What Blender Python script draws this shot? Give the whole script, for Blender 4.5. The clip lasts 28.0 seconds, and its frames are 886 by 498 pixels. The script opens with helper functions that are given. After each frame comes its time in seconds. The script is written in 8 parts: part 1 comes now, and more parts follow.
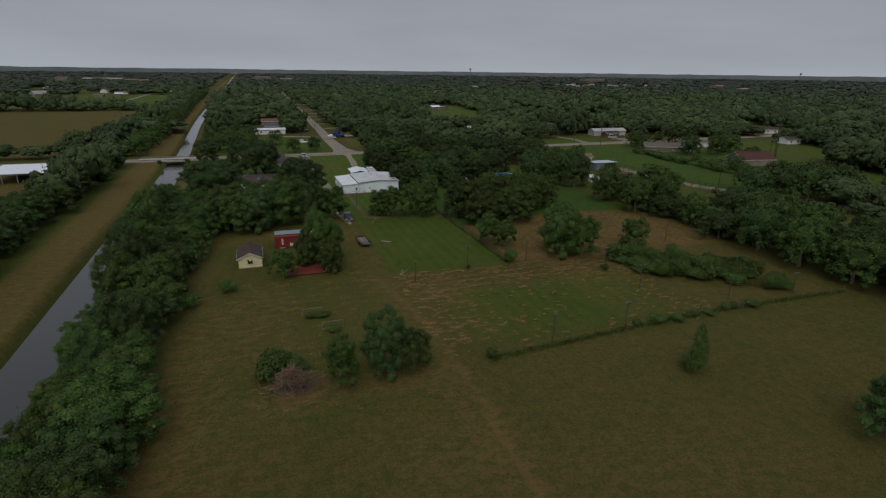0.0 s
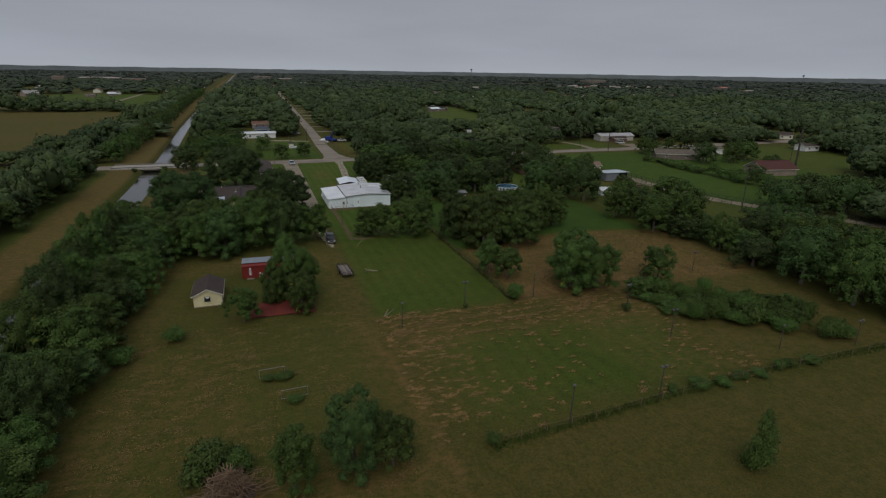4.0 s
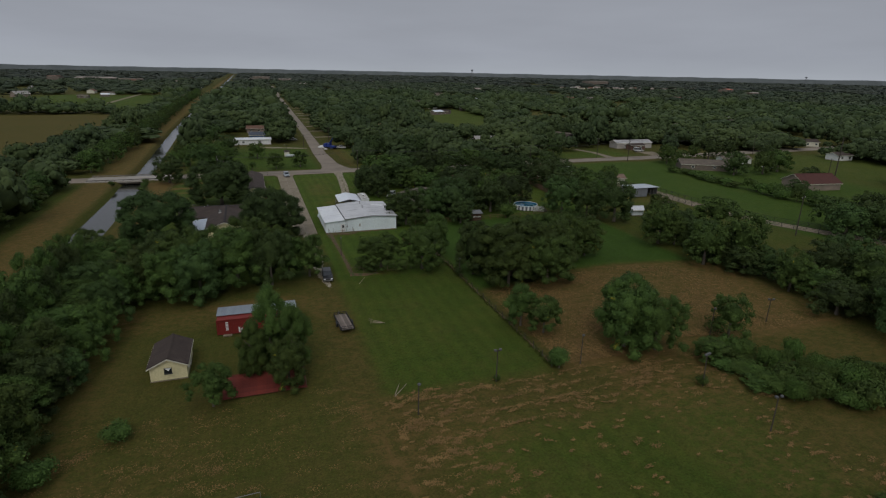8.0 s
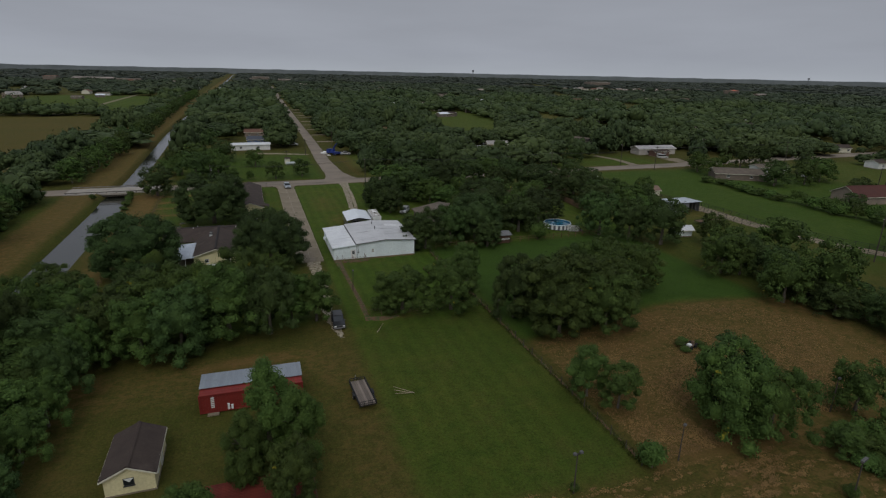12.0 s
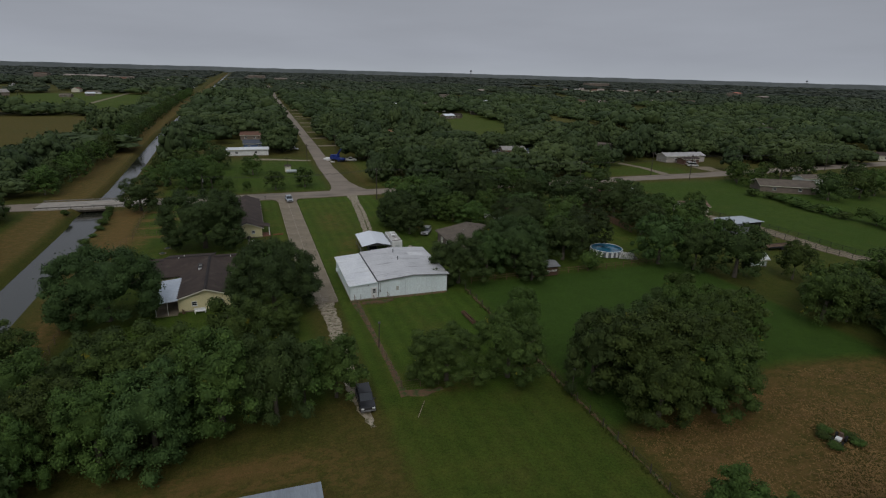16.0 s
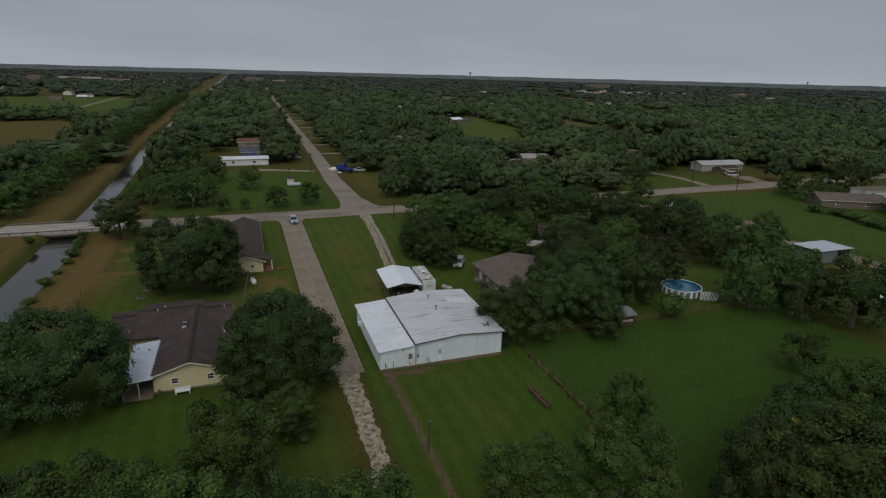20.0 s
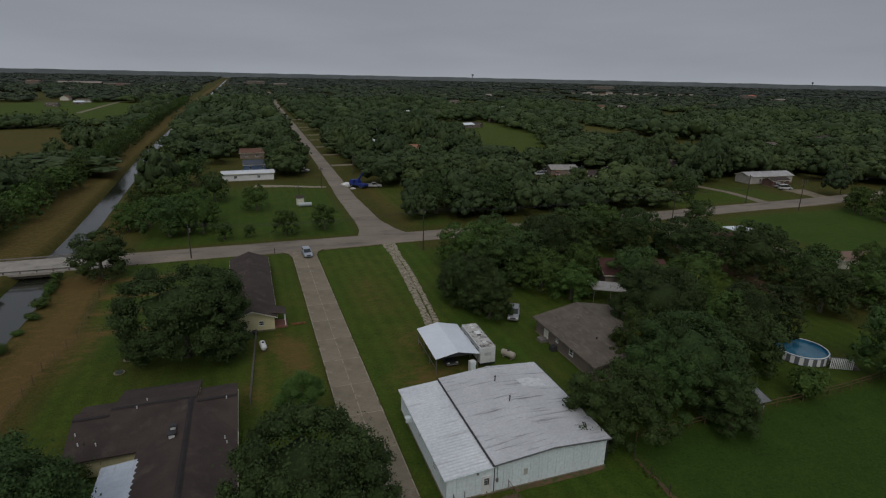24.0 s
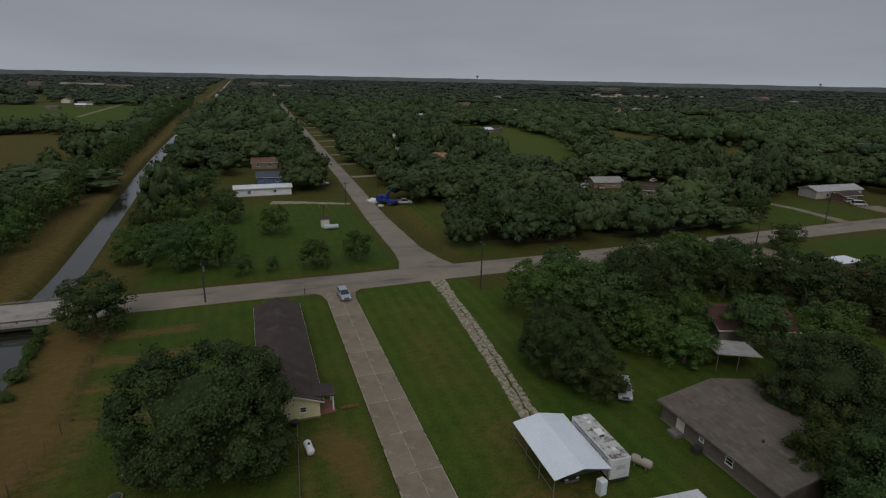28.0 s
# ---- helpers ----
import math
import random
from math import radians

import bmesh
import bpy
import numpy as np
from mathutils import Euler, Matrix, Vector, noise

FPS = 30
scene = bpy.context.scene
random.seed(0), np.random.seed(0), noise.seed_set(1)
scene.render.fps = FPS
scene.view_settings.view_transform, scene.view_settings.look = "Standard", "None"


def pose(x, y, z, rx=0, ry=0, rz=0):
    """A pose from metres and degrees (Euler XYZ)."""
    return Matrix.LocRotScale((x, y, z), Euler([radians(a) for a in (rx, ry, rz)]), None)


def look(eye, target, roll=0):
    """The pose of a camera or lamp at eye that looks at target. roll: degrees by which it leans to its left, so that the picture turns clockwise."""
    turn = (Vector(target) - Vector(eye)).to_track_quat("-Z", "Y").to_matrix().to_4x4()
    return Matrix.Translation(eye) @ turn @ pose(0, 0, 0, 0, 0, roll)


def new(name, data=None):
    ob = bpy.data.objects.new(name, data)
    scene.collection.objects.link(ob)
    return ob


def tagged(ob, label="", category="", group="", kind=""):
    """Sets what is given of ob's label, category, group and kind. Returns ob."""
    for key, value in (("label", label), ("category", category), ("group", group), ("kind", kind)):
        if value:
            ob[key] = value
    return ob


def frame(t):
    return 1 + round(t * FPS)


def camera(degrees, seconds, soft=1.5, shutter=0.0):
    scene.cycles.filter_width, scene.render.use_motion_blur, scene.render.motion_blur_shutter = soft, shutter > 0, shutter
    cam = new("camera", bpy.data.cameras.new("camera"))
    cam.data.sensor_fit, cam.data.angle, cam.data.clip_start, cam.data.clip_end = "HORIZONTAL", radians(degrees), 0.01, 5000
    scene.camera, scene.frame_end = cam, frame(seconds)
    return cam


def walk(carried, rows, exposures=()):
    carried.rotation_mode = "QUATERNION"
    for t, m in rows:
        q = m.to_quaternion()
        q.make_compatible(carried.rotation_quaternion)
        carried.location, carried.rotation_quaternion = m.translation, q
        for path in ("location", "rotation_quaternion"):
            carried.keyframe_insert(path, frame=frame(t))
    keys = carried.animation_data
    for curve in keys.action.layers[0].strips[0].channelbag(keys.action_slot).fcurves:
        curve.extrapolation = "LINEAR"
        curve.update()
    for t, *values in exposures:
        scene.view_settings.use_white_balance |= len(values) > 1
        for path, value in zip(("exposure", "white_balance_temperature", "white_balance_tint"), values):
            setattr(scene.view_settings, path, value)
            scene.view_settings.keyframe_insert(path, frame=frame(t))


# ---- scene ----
cam = camera(77.4, 28.0, soft=1.2)
PATH = [
    (0, (-9.179, 4.82, 38.056), (-8.556, 6.619, 37.445), 0.7),
    (1, (-7.684, 8.143, 38.39), (-7.056, 9.939, 37.774), 0.8),
    (2, (-5.75, 12.216, 38.459), (-5.122, 14.013, 37.846), 0.9),
    (3, (-3.768, 16.739, 38.433), (-3.145, 18.539, 37.824), 0.9),
    (6, (0.168, 32.401, 39.483), (0.791, 34.2, 38.869), 1.0),
    (7, (0.869, 38.05, 39.645), (1.495, 39.848, 39.032), 1.0),
    (8, (1.48, 43.378, 39.712), (2.104, 45.178, 39.103), 1.1),
    (9, (1.772, 48.706, 39.918), (2.396, 50.505, 39.308), 1.2),
    (10, (2.006, 53.816, 39.944), (2.632, 55.615, 39.333), 1.2),
    (11, (2.417, 59.037, 39.887), (3.042, 60.837, 39.279), 1.2),
    (14, (2.2, 76.888, 39.712), (2.836, 78.684, 39.105), 1.4),
    (15, (2.053, 82.991, 39.607), (2.694, 84.786, 39.0), 1.6),
    (16, (2.056, 89.115, 39.588), (2.698, 90.909, 38.981), 1.6),
    (17, (2.189, 95.253, 39.38), (2.832, 97.049, 38.776), 1.5),
    (18, (2.056, 101.582, 39.353), (2.703, 103.375, 38.75), 1.6),
    (19, (2.157, 108.202, 39.371), (2.805, 109.996, 38.768), 1.6),
    (20, (2.287, 114.621, 39.205), (2.936, 116.415, 38.604), 1.5),
    (21, (2.454, 121.055, 39.2), (3.101, 122.849, 38.6), 1.4),
    (24, (1.827, 139.554, 40.126), (2.472, 141.352, 39.531), 1.2),
    (25, (1.272, 146.068, 40.22), (1.913, 147.867, 39.627), 1.2),
    (26, (0.175, 152.302, 40.295), (0.814, 154.102, 39.703), 1.3),
    (27, (-0.911, 158.61, 40.344), (-0.271, 160.411, 39.755), 1.2),
    (28, (-1.909, 165.132, 40.767), (-1.271, 166.933, 40.176), 1.2),
]
walk(cam, [(t, look(eye, target, roll)) for t, eye, target, roll in PATH],
     exposures=[(0, 0.07), (21, 0.06), (23.5, -0.14), (28, -0.13)])

# ---- world and sun: a low overcast sky ----
world = bpy.data.worlds.new("overcast")
scene.world = world
world.use_nodes = True
wn, wl = world.node_tree.nodes, world.node_tree.links
wn.clear()
sky = wn.new("ShaderNodeTexSky")
sky.sky_type = "NISHITA"
sky.sun_disc = False
sky.sun_elevation, sky.sun_rotation = radians(47), radians(202)
sky.air_density, sky.dust_density, sky.ozone_density = 1.0, 4.0, 1.0
grey = wn.new("ShaderNodeHueSaturation")
grey.inputs["Saturation"].default_value = 0.10
coord = wn.new("ShaderNodeTexCoord")
split = wn.new("ShaderNodeSeparateXYZ")
ramp = wn.new("ShaderNodeValToRGB")
ramp.color_ramp.elements[0].position, ramp.color_ramp.elements[0].color = 0.0, (0.385, 0.415, 0.464, 1)
ramp.color_ramp.elements[1].position, ramp.color_ramp.elements[1].color = 0.9, (0.485, 0.52, 0.592, 1)
for at, c in ((0.03, (0.336, 0.36, 0.413, 1)), (0.16, (0.267, 0.285, 0.332, 1)), (0.4, (0.350, 0.375, 0.428, 1))):
    ramp.color_ramp.elements.new(at).color = c
clouds = wn.new("ShaderNodeTexNoise")
clouds.inputs["Scale"].default_value, clouds.inputs["Detail"].default_value = 3.0, 7
squash = wn.new("ShaderNodeMapping")
squash.inputs["Scale"].default_value = (1, 1, 6)
cloud_range = wn.new("ShaderNodeMapRange")
cloud_range.inputs["To Min"].default_value, cloud_range.inputs["To Max"].default_value = 0.84, 1.14
veil = wn.new("ShaderNodeMix")
veil.data_type, veil.blend_type = "RGBA", "MULTIPLY"
veil.inputs["Factor"].default_value = 1.0
both = wn.new("ShaderNodeMix")
both.data_type = "RGBA"
both.inputs["Factor"].default_value = 0.9
scale_sky = wn.new("ShaderNodeVectorMath")
scale_sky.operation = "SCALE"
scale_sky.inputs["Scale"].default_value = 0.10
back = wn.new("ShaderNodeBackground")
wout = wn.new("ShaderNodeOutputWorld")
wl.new(sky.outputs[0], grey.inputs["Color"])
wl.new(grey.outputs[0], scale_sky.inputs[0])
wl.new(coord.outputs["Generated"], split.inputs[0])
wl.new(split.outputs["Z"], ramp.inputs[0])
wl.new(coord.outputs["Generated"], squash.inputs[0])
wl.new(squash.outputs[0], clouds.inputs["Vector"])
wl.new(clouds.outputs["Fac"], cloud_range.inputs["Value"])
wl.new(ramp.outputs[0], veil.inputs["A"])
wl.new(cloud_range.outputs[0], veil.inputs["B"])
wl.new(scale_sky.outputs[0], both.inputs["A"])
wl.new(veil.outputs["Result"], both.inputs["B"])
wl.new(both.outputs["Result"], back.inputs["Color"])
back.inputs["Strength"].default_value = 0.95
wl.new(back.outputs[0], wout.inputs[0])

sun = new("sun", bpy.data.lights.new("sun", "SUN"))
sun.data.energy, sun.data.angle, sun.data.color = 0.85, radians(40), (1.0, 0.955, 0.88)
sun.matrix_world = look((0, 0, 100), (35, 85, 0))

# ---- materials ----
MATS = {}


def nodes_of(m):
    m.use_nodes = True
    t = m.node_tree
    return t.nodes, t.links, t.nodes["Principled BSDF"]


def mixed(n, l, kind, fac, a, b):
    x = n.new("ShaderNodeMix")
    x.data_type, x.blend_type = "RGBA", kind
    for key, v in (("Factor", fac), ("A", a), ("B", b)):
        if hasattr(v, "is_linked"):
            l.new(v, x.inputs[key])
        elif key == "Factor":
            x.inputs[key].default_value = v
        else:
            x.inputs[key].default_value = (*v, 1)
    return x.outputs["Result"]


def noise_of(n, l, scale, detail=4, lo=0.3, hi=0.7, stretch=None, where="Object", rough=0.6):
    c = n.new("ShaderNodeTexCoord")
    t = n.new("ShaderNodeTexNoise")
    t.inputs["Scale"].default_value, t.inputs["Detail"].default_value, t.inputs["Roughness"].default_value = scale, detail, rough
    if stretch:
        mp = n.new("ShaderNodeMapping")
        mp.inputs["Scale"].default_value = stretch
        l.new(c.outputs[where], mp.inputs[0])
        l.new(mp.outputs[0], t.inputs["Vector"])
    else:
        l.new(c.outputs[where], t.inputs["Vector"])
    r = n.new("ShaderNodeMapRange")
    r.inputs["From Min"].default_value, r.inputs["From Max"].default_value = lo, hi
    l.new(t.outputs["Fac"], r.inputs["Value"])
    return r.outputs[0]


def mat(name, a, b=None, rough=0.8, metal=0.0, big=0.5, fine=8.0, bump=0.1, stretch=None, vary=0.0, spec=0.3, stain=None, stain_at=(0.55, 0.75), stain_scale=0.6, stain_stretch=None):
    """A surface of two tones at two scales, with a stain, relief and a shift from piece to piece."""
    if name in MATS:
        return MATS[name]
    m = bpy.data.materials.new(name)
    n, l, p = nodes_of(m)
    b = b or tuple(v * 0.75 for v in a)
    f1 = noise_of(n, l, big, 3, 0.35, 0.65, stretch)
    f2 = noise_of(n, l, fine, 5, 0.25, 0.75, stretch)
    col = mixed(n, l, "MIX", f1, a, b)
    g = n.new("ShaderNodeMapRange")
    g.inputs["To Min"].default_value, g.inputs["To Max"].default_value = 0.82, 1.12
    l.new(f2, g.inputs["Value"])
    col = mixed(n, l, "MULTIPLY", 1.0, col, g.outputs[0])
    if stain:
        f3 = noise_of(n, l, stain_scale, 6, *stain_at, stain_stretch)
        col = mixed(n, l, "MIX", f3, col, stain)
    if vary:
        info = n.new("ShaderNodeObjectInfo")
        v = n.new("ShaderNodeMapRange")
        v.inputs["To Min"].default_value, v.inputs["To Max"].default_value = 1 - vary, 1 + vary
        l.new(info.outputs["Random"], v.inputs["Value"])
        col = mixed(n, l, "MULTIPLY", 1.0, col, v.outputs[0])
    l.new(col, p.inputs["Base Color"])
    p.inputs["Roughness"].default_value, p.inputs["Metallic"].default_value = rough, metal
    p.inputs["Specular IOR Level"].default_value = spec
    if bump:
        bp = n.new("ShaderNodeBump")
        bp.inputs["Strength"].default_value, bp.inputs["Distance"].default_value = bump, 0.05
        l.new(f2, bp.inputs["Height"])
        l.new(bp.outputs[0], p.inputs["Normal"])
    MATS[name] = m
    return m


def leaf_mat(name, a, b, gold=None, gold_at=0.9):
    """Foliage: each leaf clump its own tone, each tree its own shift."""
    m = bpy.data.materials.new(name)
    n, l, p = nodes_of(m)
    geo, info = n.new("ShaderNodeNewGeometry"), n.new("ShaderNodeObjectInfo")
    col = mixed(n, l, "MIX", geo.outputs["Random Per Island"], a, b)
    patch = noise_of(n, l, 0.35, 3, 0.35, 0.7)
    col = mixed(n, l, "MIX", patch, col, tuple(v * 0.72 for v in a))
    v = n.new("ShaderNodeMapRange")
    v.inputs["To Min"].default_value, v.inputs["To Max"].default_value = 0.72, 1.3
    l.new(info.outputs["Random"], v.inputs["Value"])
    col = mixed(n, l, "MULTIPLY", 1.0, col, v.outputs[0])
    hs = n.new("ShaderNodeHueSaturation")
    h = n.new("ShaderNodeMath")
    h.operation = "MULTIPLY_ADD"
    h.inputs[1].default_value, h.inputs[2].default_value = 0.032, 0.488
    l.new(info.outputs["Random"], h.inputs[0])
    l.new(h.outputs[0], hs.inputs["Hue"])
    l.new(col, hs.inputs["Color"])
    col = hs.outputs[0]
    if gold:
        f = noise_of(n, l, 0.42, 2, gold_at - 0.04, gold_at)
        col = mixed(n, l, "MIX", f, col, gold)
    l.new(col, p.inputs["Base Color"])
    p.inputs["Roughness"].default_value, p.inputs["Specular IOR Level"].default_value = 0.75, 0.15
    MATS[name] = m
    return m


def woods_tone(m):
    """Whole trees of a wood differ: broad patches of lighter and darker, yellower and bluer green."""
    n, l, p = nodes_of(m)
    src = p.inputs["Base Color"].links[0].from_socket
    tone = n.new("ShaderNodeAttribute")
    tone.attribute_name = "tone"
    g = noise_of(n, l, 0.013, 3, 0.35, 0.65)
    col = mixed(n, l, "MULTIPLY", tone.outputs["Fac"], src, (0.62, 0.68, 0.74))
    col = mixed(n, l, "MULTIPLY", g, col, (1.3, 1.22, 1.05))
    l.new(col, p.inputs["Base Color"])


LEAF_OAK = leaf_mat("oak_leaf", (0.038, 0.064, 0.018), (0.074, 0.112, 0.030))
LEAF_EVERGREEN = leaf_mat("live_oak_leaf", (0.031, 0.050, 0.015), (0.058, 0.086, 0.025))
LEAF_MID = leaf_mat("hackberry_leaf", (0.043, 0.072, 0.016), (0.089, 0.132, 0.029), (0.20, 0.185, 0.02), 0.73)
LEAF_LIGHT = leaf_mat("willow_leaf", (0.050, 0.092, 0.019), (0.096, 0.146, 0.032))
LEAF_THICKET = leaf_mat("thicket_leaf", (0.044, 0.078, 0.015), (0.086, 0.128, 0.028))
LEAF_WOODS = leaf_mat("woods_leaf", (0.053, 0.081, 0.031), (0.076, 0.108, 0.040))
# lighter and greyer with distance: haze put into the leaf colour
LEAF_FAR_HAZED = leaf_mat("far_woods_leaf", (0.050, 0.068, 0.038), (0.062, 0.083, 0.047))
LEAF_HORIZON_HAZED = leaf_mat("horizon_woods_leaf", (0.058, 0.072, 0.055), (0.068, 0.084, 0.064))
for m in (LEAF_WOODS, LEAF_FAR_HAZED, LEAF_HORIZON_HAZED):
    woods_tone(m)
BARK = mat("bark", (0.13, 0.11, 0.09), (0.08, 0.07, 0.055), 0.95, fine=12, bump=0.5)
WHITE_METAL = mat("white_painted_metal", (0.71, 0.785, 0.80), (0.68, 0.755, 0.775), 0.5, big=0.3, fine=3, bump=0.04, vary=0.04, stain=(0.52, 0.52, 0.50), stain_at=(0.74, 0.98), stain_scale=0.5, stain_stretch=(4, 4, 0.4))
ROOF_COAT = mat("weathered_roof_coating", (0.54, 0.545, 0.56), (0.47, 0.475, 0.49), 0.65, big=0.25, fine=4, bump=0.05, stain=(0.17, 0.17, 0.18), stain_at=(0.545, 0.73), stain_scale=0.55, stain_stretch=(0.35, 3.5, 1))
ROOF_SHEET = mat("galvanised_sheet_roof", (0.66, 0.68, 0.70), (0.58, 0.60, 0.63), 0.5, 0.1, big=0.3, fine=3, bump=0.04, vary=0.05, stain=(0.28, 0.27, 0.26), stain_at=(0.58, 0.85), stain_scale=0.5, stain_stretch=(0.4, 3, 1))
WHITE_ROOF = mat("white_sheet_roof", (0.74, 0.78, 0.83), (0.68, 0.72, 0.77), 0.4, 0.1, big=0.3, bump=0.03)
PATCH_WHITE = mat("roof_patch_white", (0.66, 0.67, 0.68), (0.58, 0.59, 0.60), 0.7, big=2, bump=0.05, stain=(0.42, 0.42, 0.43), stain_at=(0.5, 0.65), stain_scale=1.5)
DARK_TRIM = mat("dark_trim", (0.045, 0.043, 0.045), (0.03, 0.03, 0.03), 0.6)
GLASS = mat("window_glass", (0.02, 0.025, 0.03), (0.015, 0.018, 0.02), 0.08, 0.0, bump=0.0, spec=0.6)
SHINGLE = mat("dark_shingle", (0.060, 0.045, 0.038), (0.043, 0.032, 0.028), 0.95, big=0.3, fine=6, bump=0.25, stain=(0.092, 0.072, 0.062), stain_at=(0.55, 0.8), stain_scale=0.35)
SHINGLE_GREY = mat("grey_brown_shingle", (0.134, 0.110, 0.086), (0.092, 0.076, 0.060), 0.95, big=0.4, fine=7, bump=0.25, stain=(0.17, 0.145, 0.125), stain_at=(0.5, 0.8), stain_scale=2.5, stain_stretch=(1, 0.3, 1))
SHINGLE_RED = mat("maroon_shingle", (0.085, 0.035, 0.028), (0.06, 0.026, 0.022), 0.9, big=0.4, bump=0.2)
SIDING_YELLOW = mat("pale_yellow_siding", (0.66, 0.60, 0.36), (0.60, 0.545, 0.33), 0.75, big=0.4, fine=5, bump=0.05, stain=(0.45, 0.41, 0.27), stain_at=(0.62, 0.9), stain_scale=0.8)
TRIM_CREAM = mat("cream_trim", (0.66, 0.64, 0.52), (0.58, 0.56, 0.46), 0.7)
TRIM_WHITE = mat("white_trim", (0.72, 0.73, 0.72), (0.62, 0.63, 0.62), 0.6)
BRICK_TAN = mat("tan_brick_wall", (0.19, 0.155, 0.13), (0.145, 0.12, 0.10), 0.9, big=0.8, fine=14, bump=0.3)
CONCRETE = mat("driveway_concrete", (0.232, 0.194, 0.140), (0.170, 0.142, 0.102), 0.9, big=0.25, fine=5, bump=0.1, vary=0.06, stain=(0.33, 0.285, 0.235), stain_at=(0.55, 0.72), stain_scale=0.35)
ROADTOP = mat("old_road_surface", (0.245, 0.205, 0.163), (0.185, 0.155, 0.124), 0.92, big=0.08, fine=3, bump=0.1, stain=(0.095, 0.085, 0.076), stain_at=(0.54, 0.72), stain_scale=0.22, stain_stretch=(0.3, 1.6, 1))
GRAVEL = mat("white_gravel", (0.37, 0.325, 0.25), (0.20, 0.165, 0.115), 0.95, big=1.3, fine=7, bump=0.4, stain=(0.085, 0.082, 0.036), stain_at=(0.50, 0.62), stain_scale=1.5)
LANE_DIRT = mat("lane_dirt", (0.225, 0.185, 0.13), (0.165, 0.135, 0.092), 0.95, big=0.3, fine=4, bump=0.3, stain=(0.09, 0.10, 0.045), stain_at=(0.54, 0.7), stain_scale=0.3)
WOOD_GREY = mat("weathered_wood", (0.18, 0.165, 0.15), (0.11, 0.10, 0.09), 0.9, big=1, fine=9, bump=0.3, stretch=(1, 0.15, 1), vary=0.2)
WOOD_BROWN = mat("brown_wood", (0.14, 0.085, 0.05), (0.09, 0.055, 0.035), 0.9, big=1, fine=9, bump=0.3, vary=0.15)
WOOD_POLE = mat("pole_wood", (0.07, 0.06, 0.048), (0.045, 0.038, 0.03), 0.95, fine=10, bump=0.3)
STEEL = mat("grey_steel", (0.30, 0.30, 0.30), (0.22, 0.22, 0.22), 0.55, 0.6, bump=0.05)
BLACK_STEEL = mat("black_steel", (0.03, 0.03, 0.032), (0.022, 0.022, 0.023), 0.6, 0.3, bump=0.05)
RED_STEEL = mat("red_container_steel", (0.235, 0.030, 0.024), (0.17, 0.024, 0.02), 0.6, 0.1, big=0.5, fine=5, bump=0.05, stain=(0.12, 0.035, 0.02), stain_at=(0.58, 0.8), stain_scale=1.2)
RED_DECK = mat("red_stained_boards", (0.17, 0.032, 0.022), (0.12, 0.026, 0.02), 0.85, bump=0.2, vary=0.15)
RUBBER = mat("rubber", (0.02, 0.02, 0.02), (0.015, 0.015, 0.015), 0.9, bump=0)
POOL_WATER = mat("pool_water", (0.02, 0.13, 0.21), (0.016, 0.10, 0.17), 0.06, big=0.6, fine=2, bump=0.1, spec=0.5)
POOL_BLUE = mat("pool_liner_blue", (0.04, 0.17, 0.29), (0.035, 0.14, 0.24), 0.5, bump=0)
STICKS = mat("dead_branch", (0.20, 0.135, 0.085), (0.115, 0.075, 0.048), 0.95, bump=0.2, vary=0.2)
HAY = mat("cut_hay", (0.245, 0.152, 0.056), (0.16, 0.10, 0.038), 0.95, big=0.5, fine=6, bump=0.4)
TUFT = leaf_mat("grass_tuft", (0.048, 0.072, 0.012), (0.085, 0.105, 0.02))
REED = leaf_mat("reed", (0.05, 0.10, 0.03), (0.09, 0.15, 0.05))


def paint(name, c, rough=0.3):
    return mat(name, c, tuple(v * 0.9 for v in c), rough, 0.1, bump=0.0, spec=0.5)


# ---- mesh tools ----
def thing(name, x, y, z=0.0, rz=0.0, label="", category="", group="", kind=""):
    ob = new(name)
    ob.empty_display_size = 0.3
    ob.matrix_basis = pose(x, y, z, 0, 0, rz)
    return tagged(ob, label, category, group, kind)


def part(name, bm, material, parent=None, label=""):
    me = bpy.data.meshes.new(name)
    bm.to_mesh(me)
    bm.free()
    me.materials.append(material)
    ob = new(name, me)
    ob.parent = parent
    return tagged(ob, label)


def again(ob, x, y, z=0.0, rz=0.0, parent=None):
    """One more of a part, on the same mesh."""
    o = new(ob.name.split(".")[0], ob.data)
    o.parent = parent or ob.parent
    o.matrix_basis = pose(x, y, z, 0, 0, rz)
    return o


def box(x0, x1, y0, y1, z0, z1, bm=None, bevel=0.0, m=None):
    bm = bm or bmesh.new()
    vs = [bm.verts.new(v) for v in ((x0, y0, z0), (x1, y0, z0), (x1, y1, z0), (x0, y1, z0), (x0, y0, z1), (x1, y0, z1), (x1, y1, z1), (x0, y1, z1))]
    for f in ((3, 2, 1, 0), (4, 5, 6, 7), (0, 1, 5, 4), (1, 2, 6, 5), (2, 3, 7, 6), (3, 0, 4, 7)):
        bm.faces.new([vs[i] for i in f])
    if m:
        bmesh.ops.transform(bm, matrix=m, verts=vs)
    if bevel:
        es = {e for v in vs for e in v.link_edges}
        bmesh.ops.bevel(bm, geom=list(es), offset=bevel, segments=2, affect="EDGES", profile=0.6)
    return bm


def tube(p, q, r, r2=None, bm=None, sides=8):
    bm = bm or bmesh.new()
    p, q = Vector(p), Vector(q)
    d = q - p
    m = Matrix.Translation((p + q) / 2) @ d.to_track_quat("Z", "Y").to_matrix().to_4x4()
    bmesh.ops.create_cone(bm, cap_ends=True, segments=sides, radius1=r, radius2=r if r2 is None else r2, depth=d.length, matrix=m)
    return bm


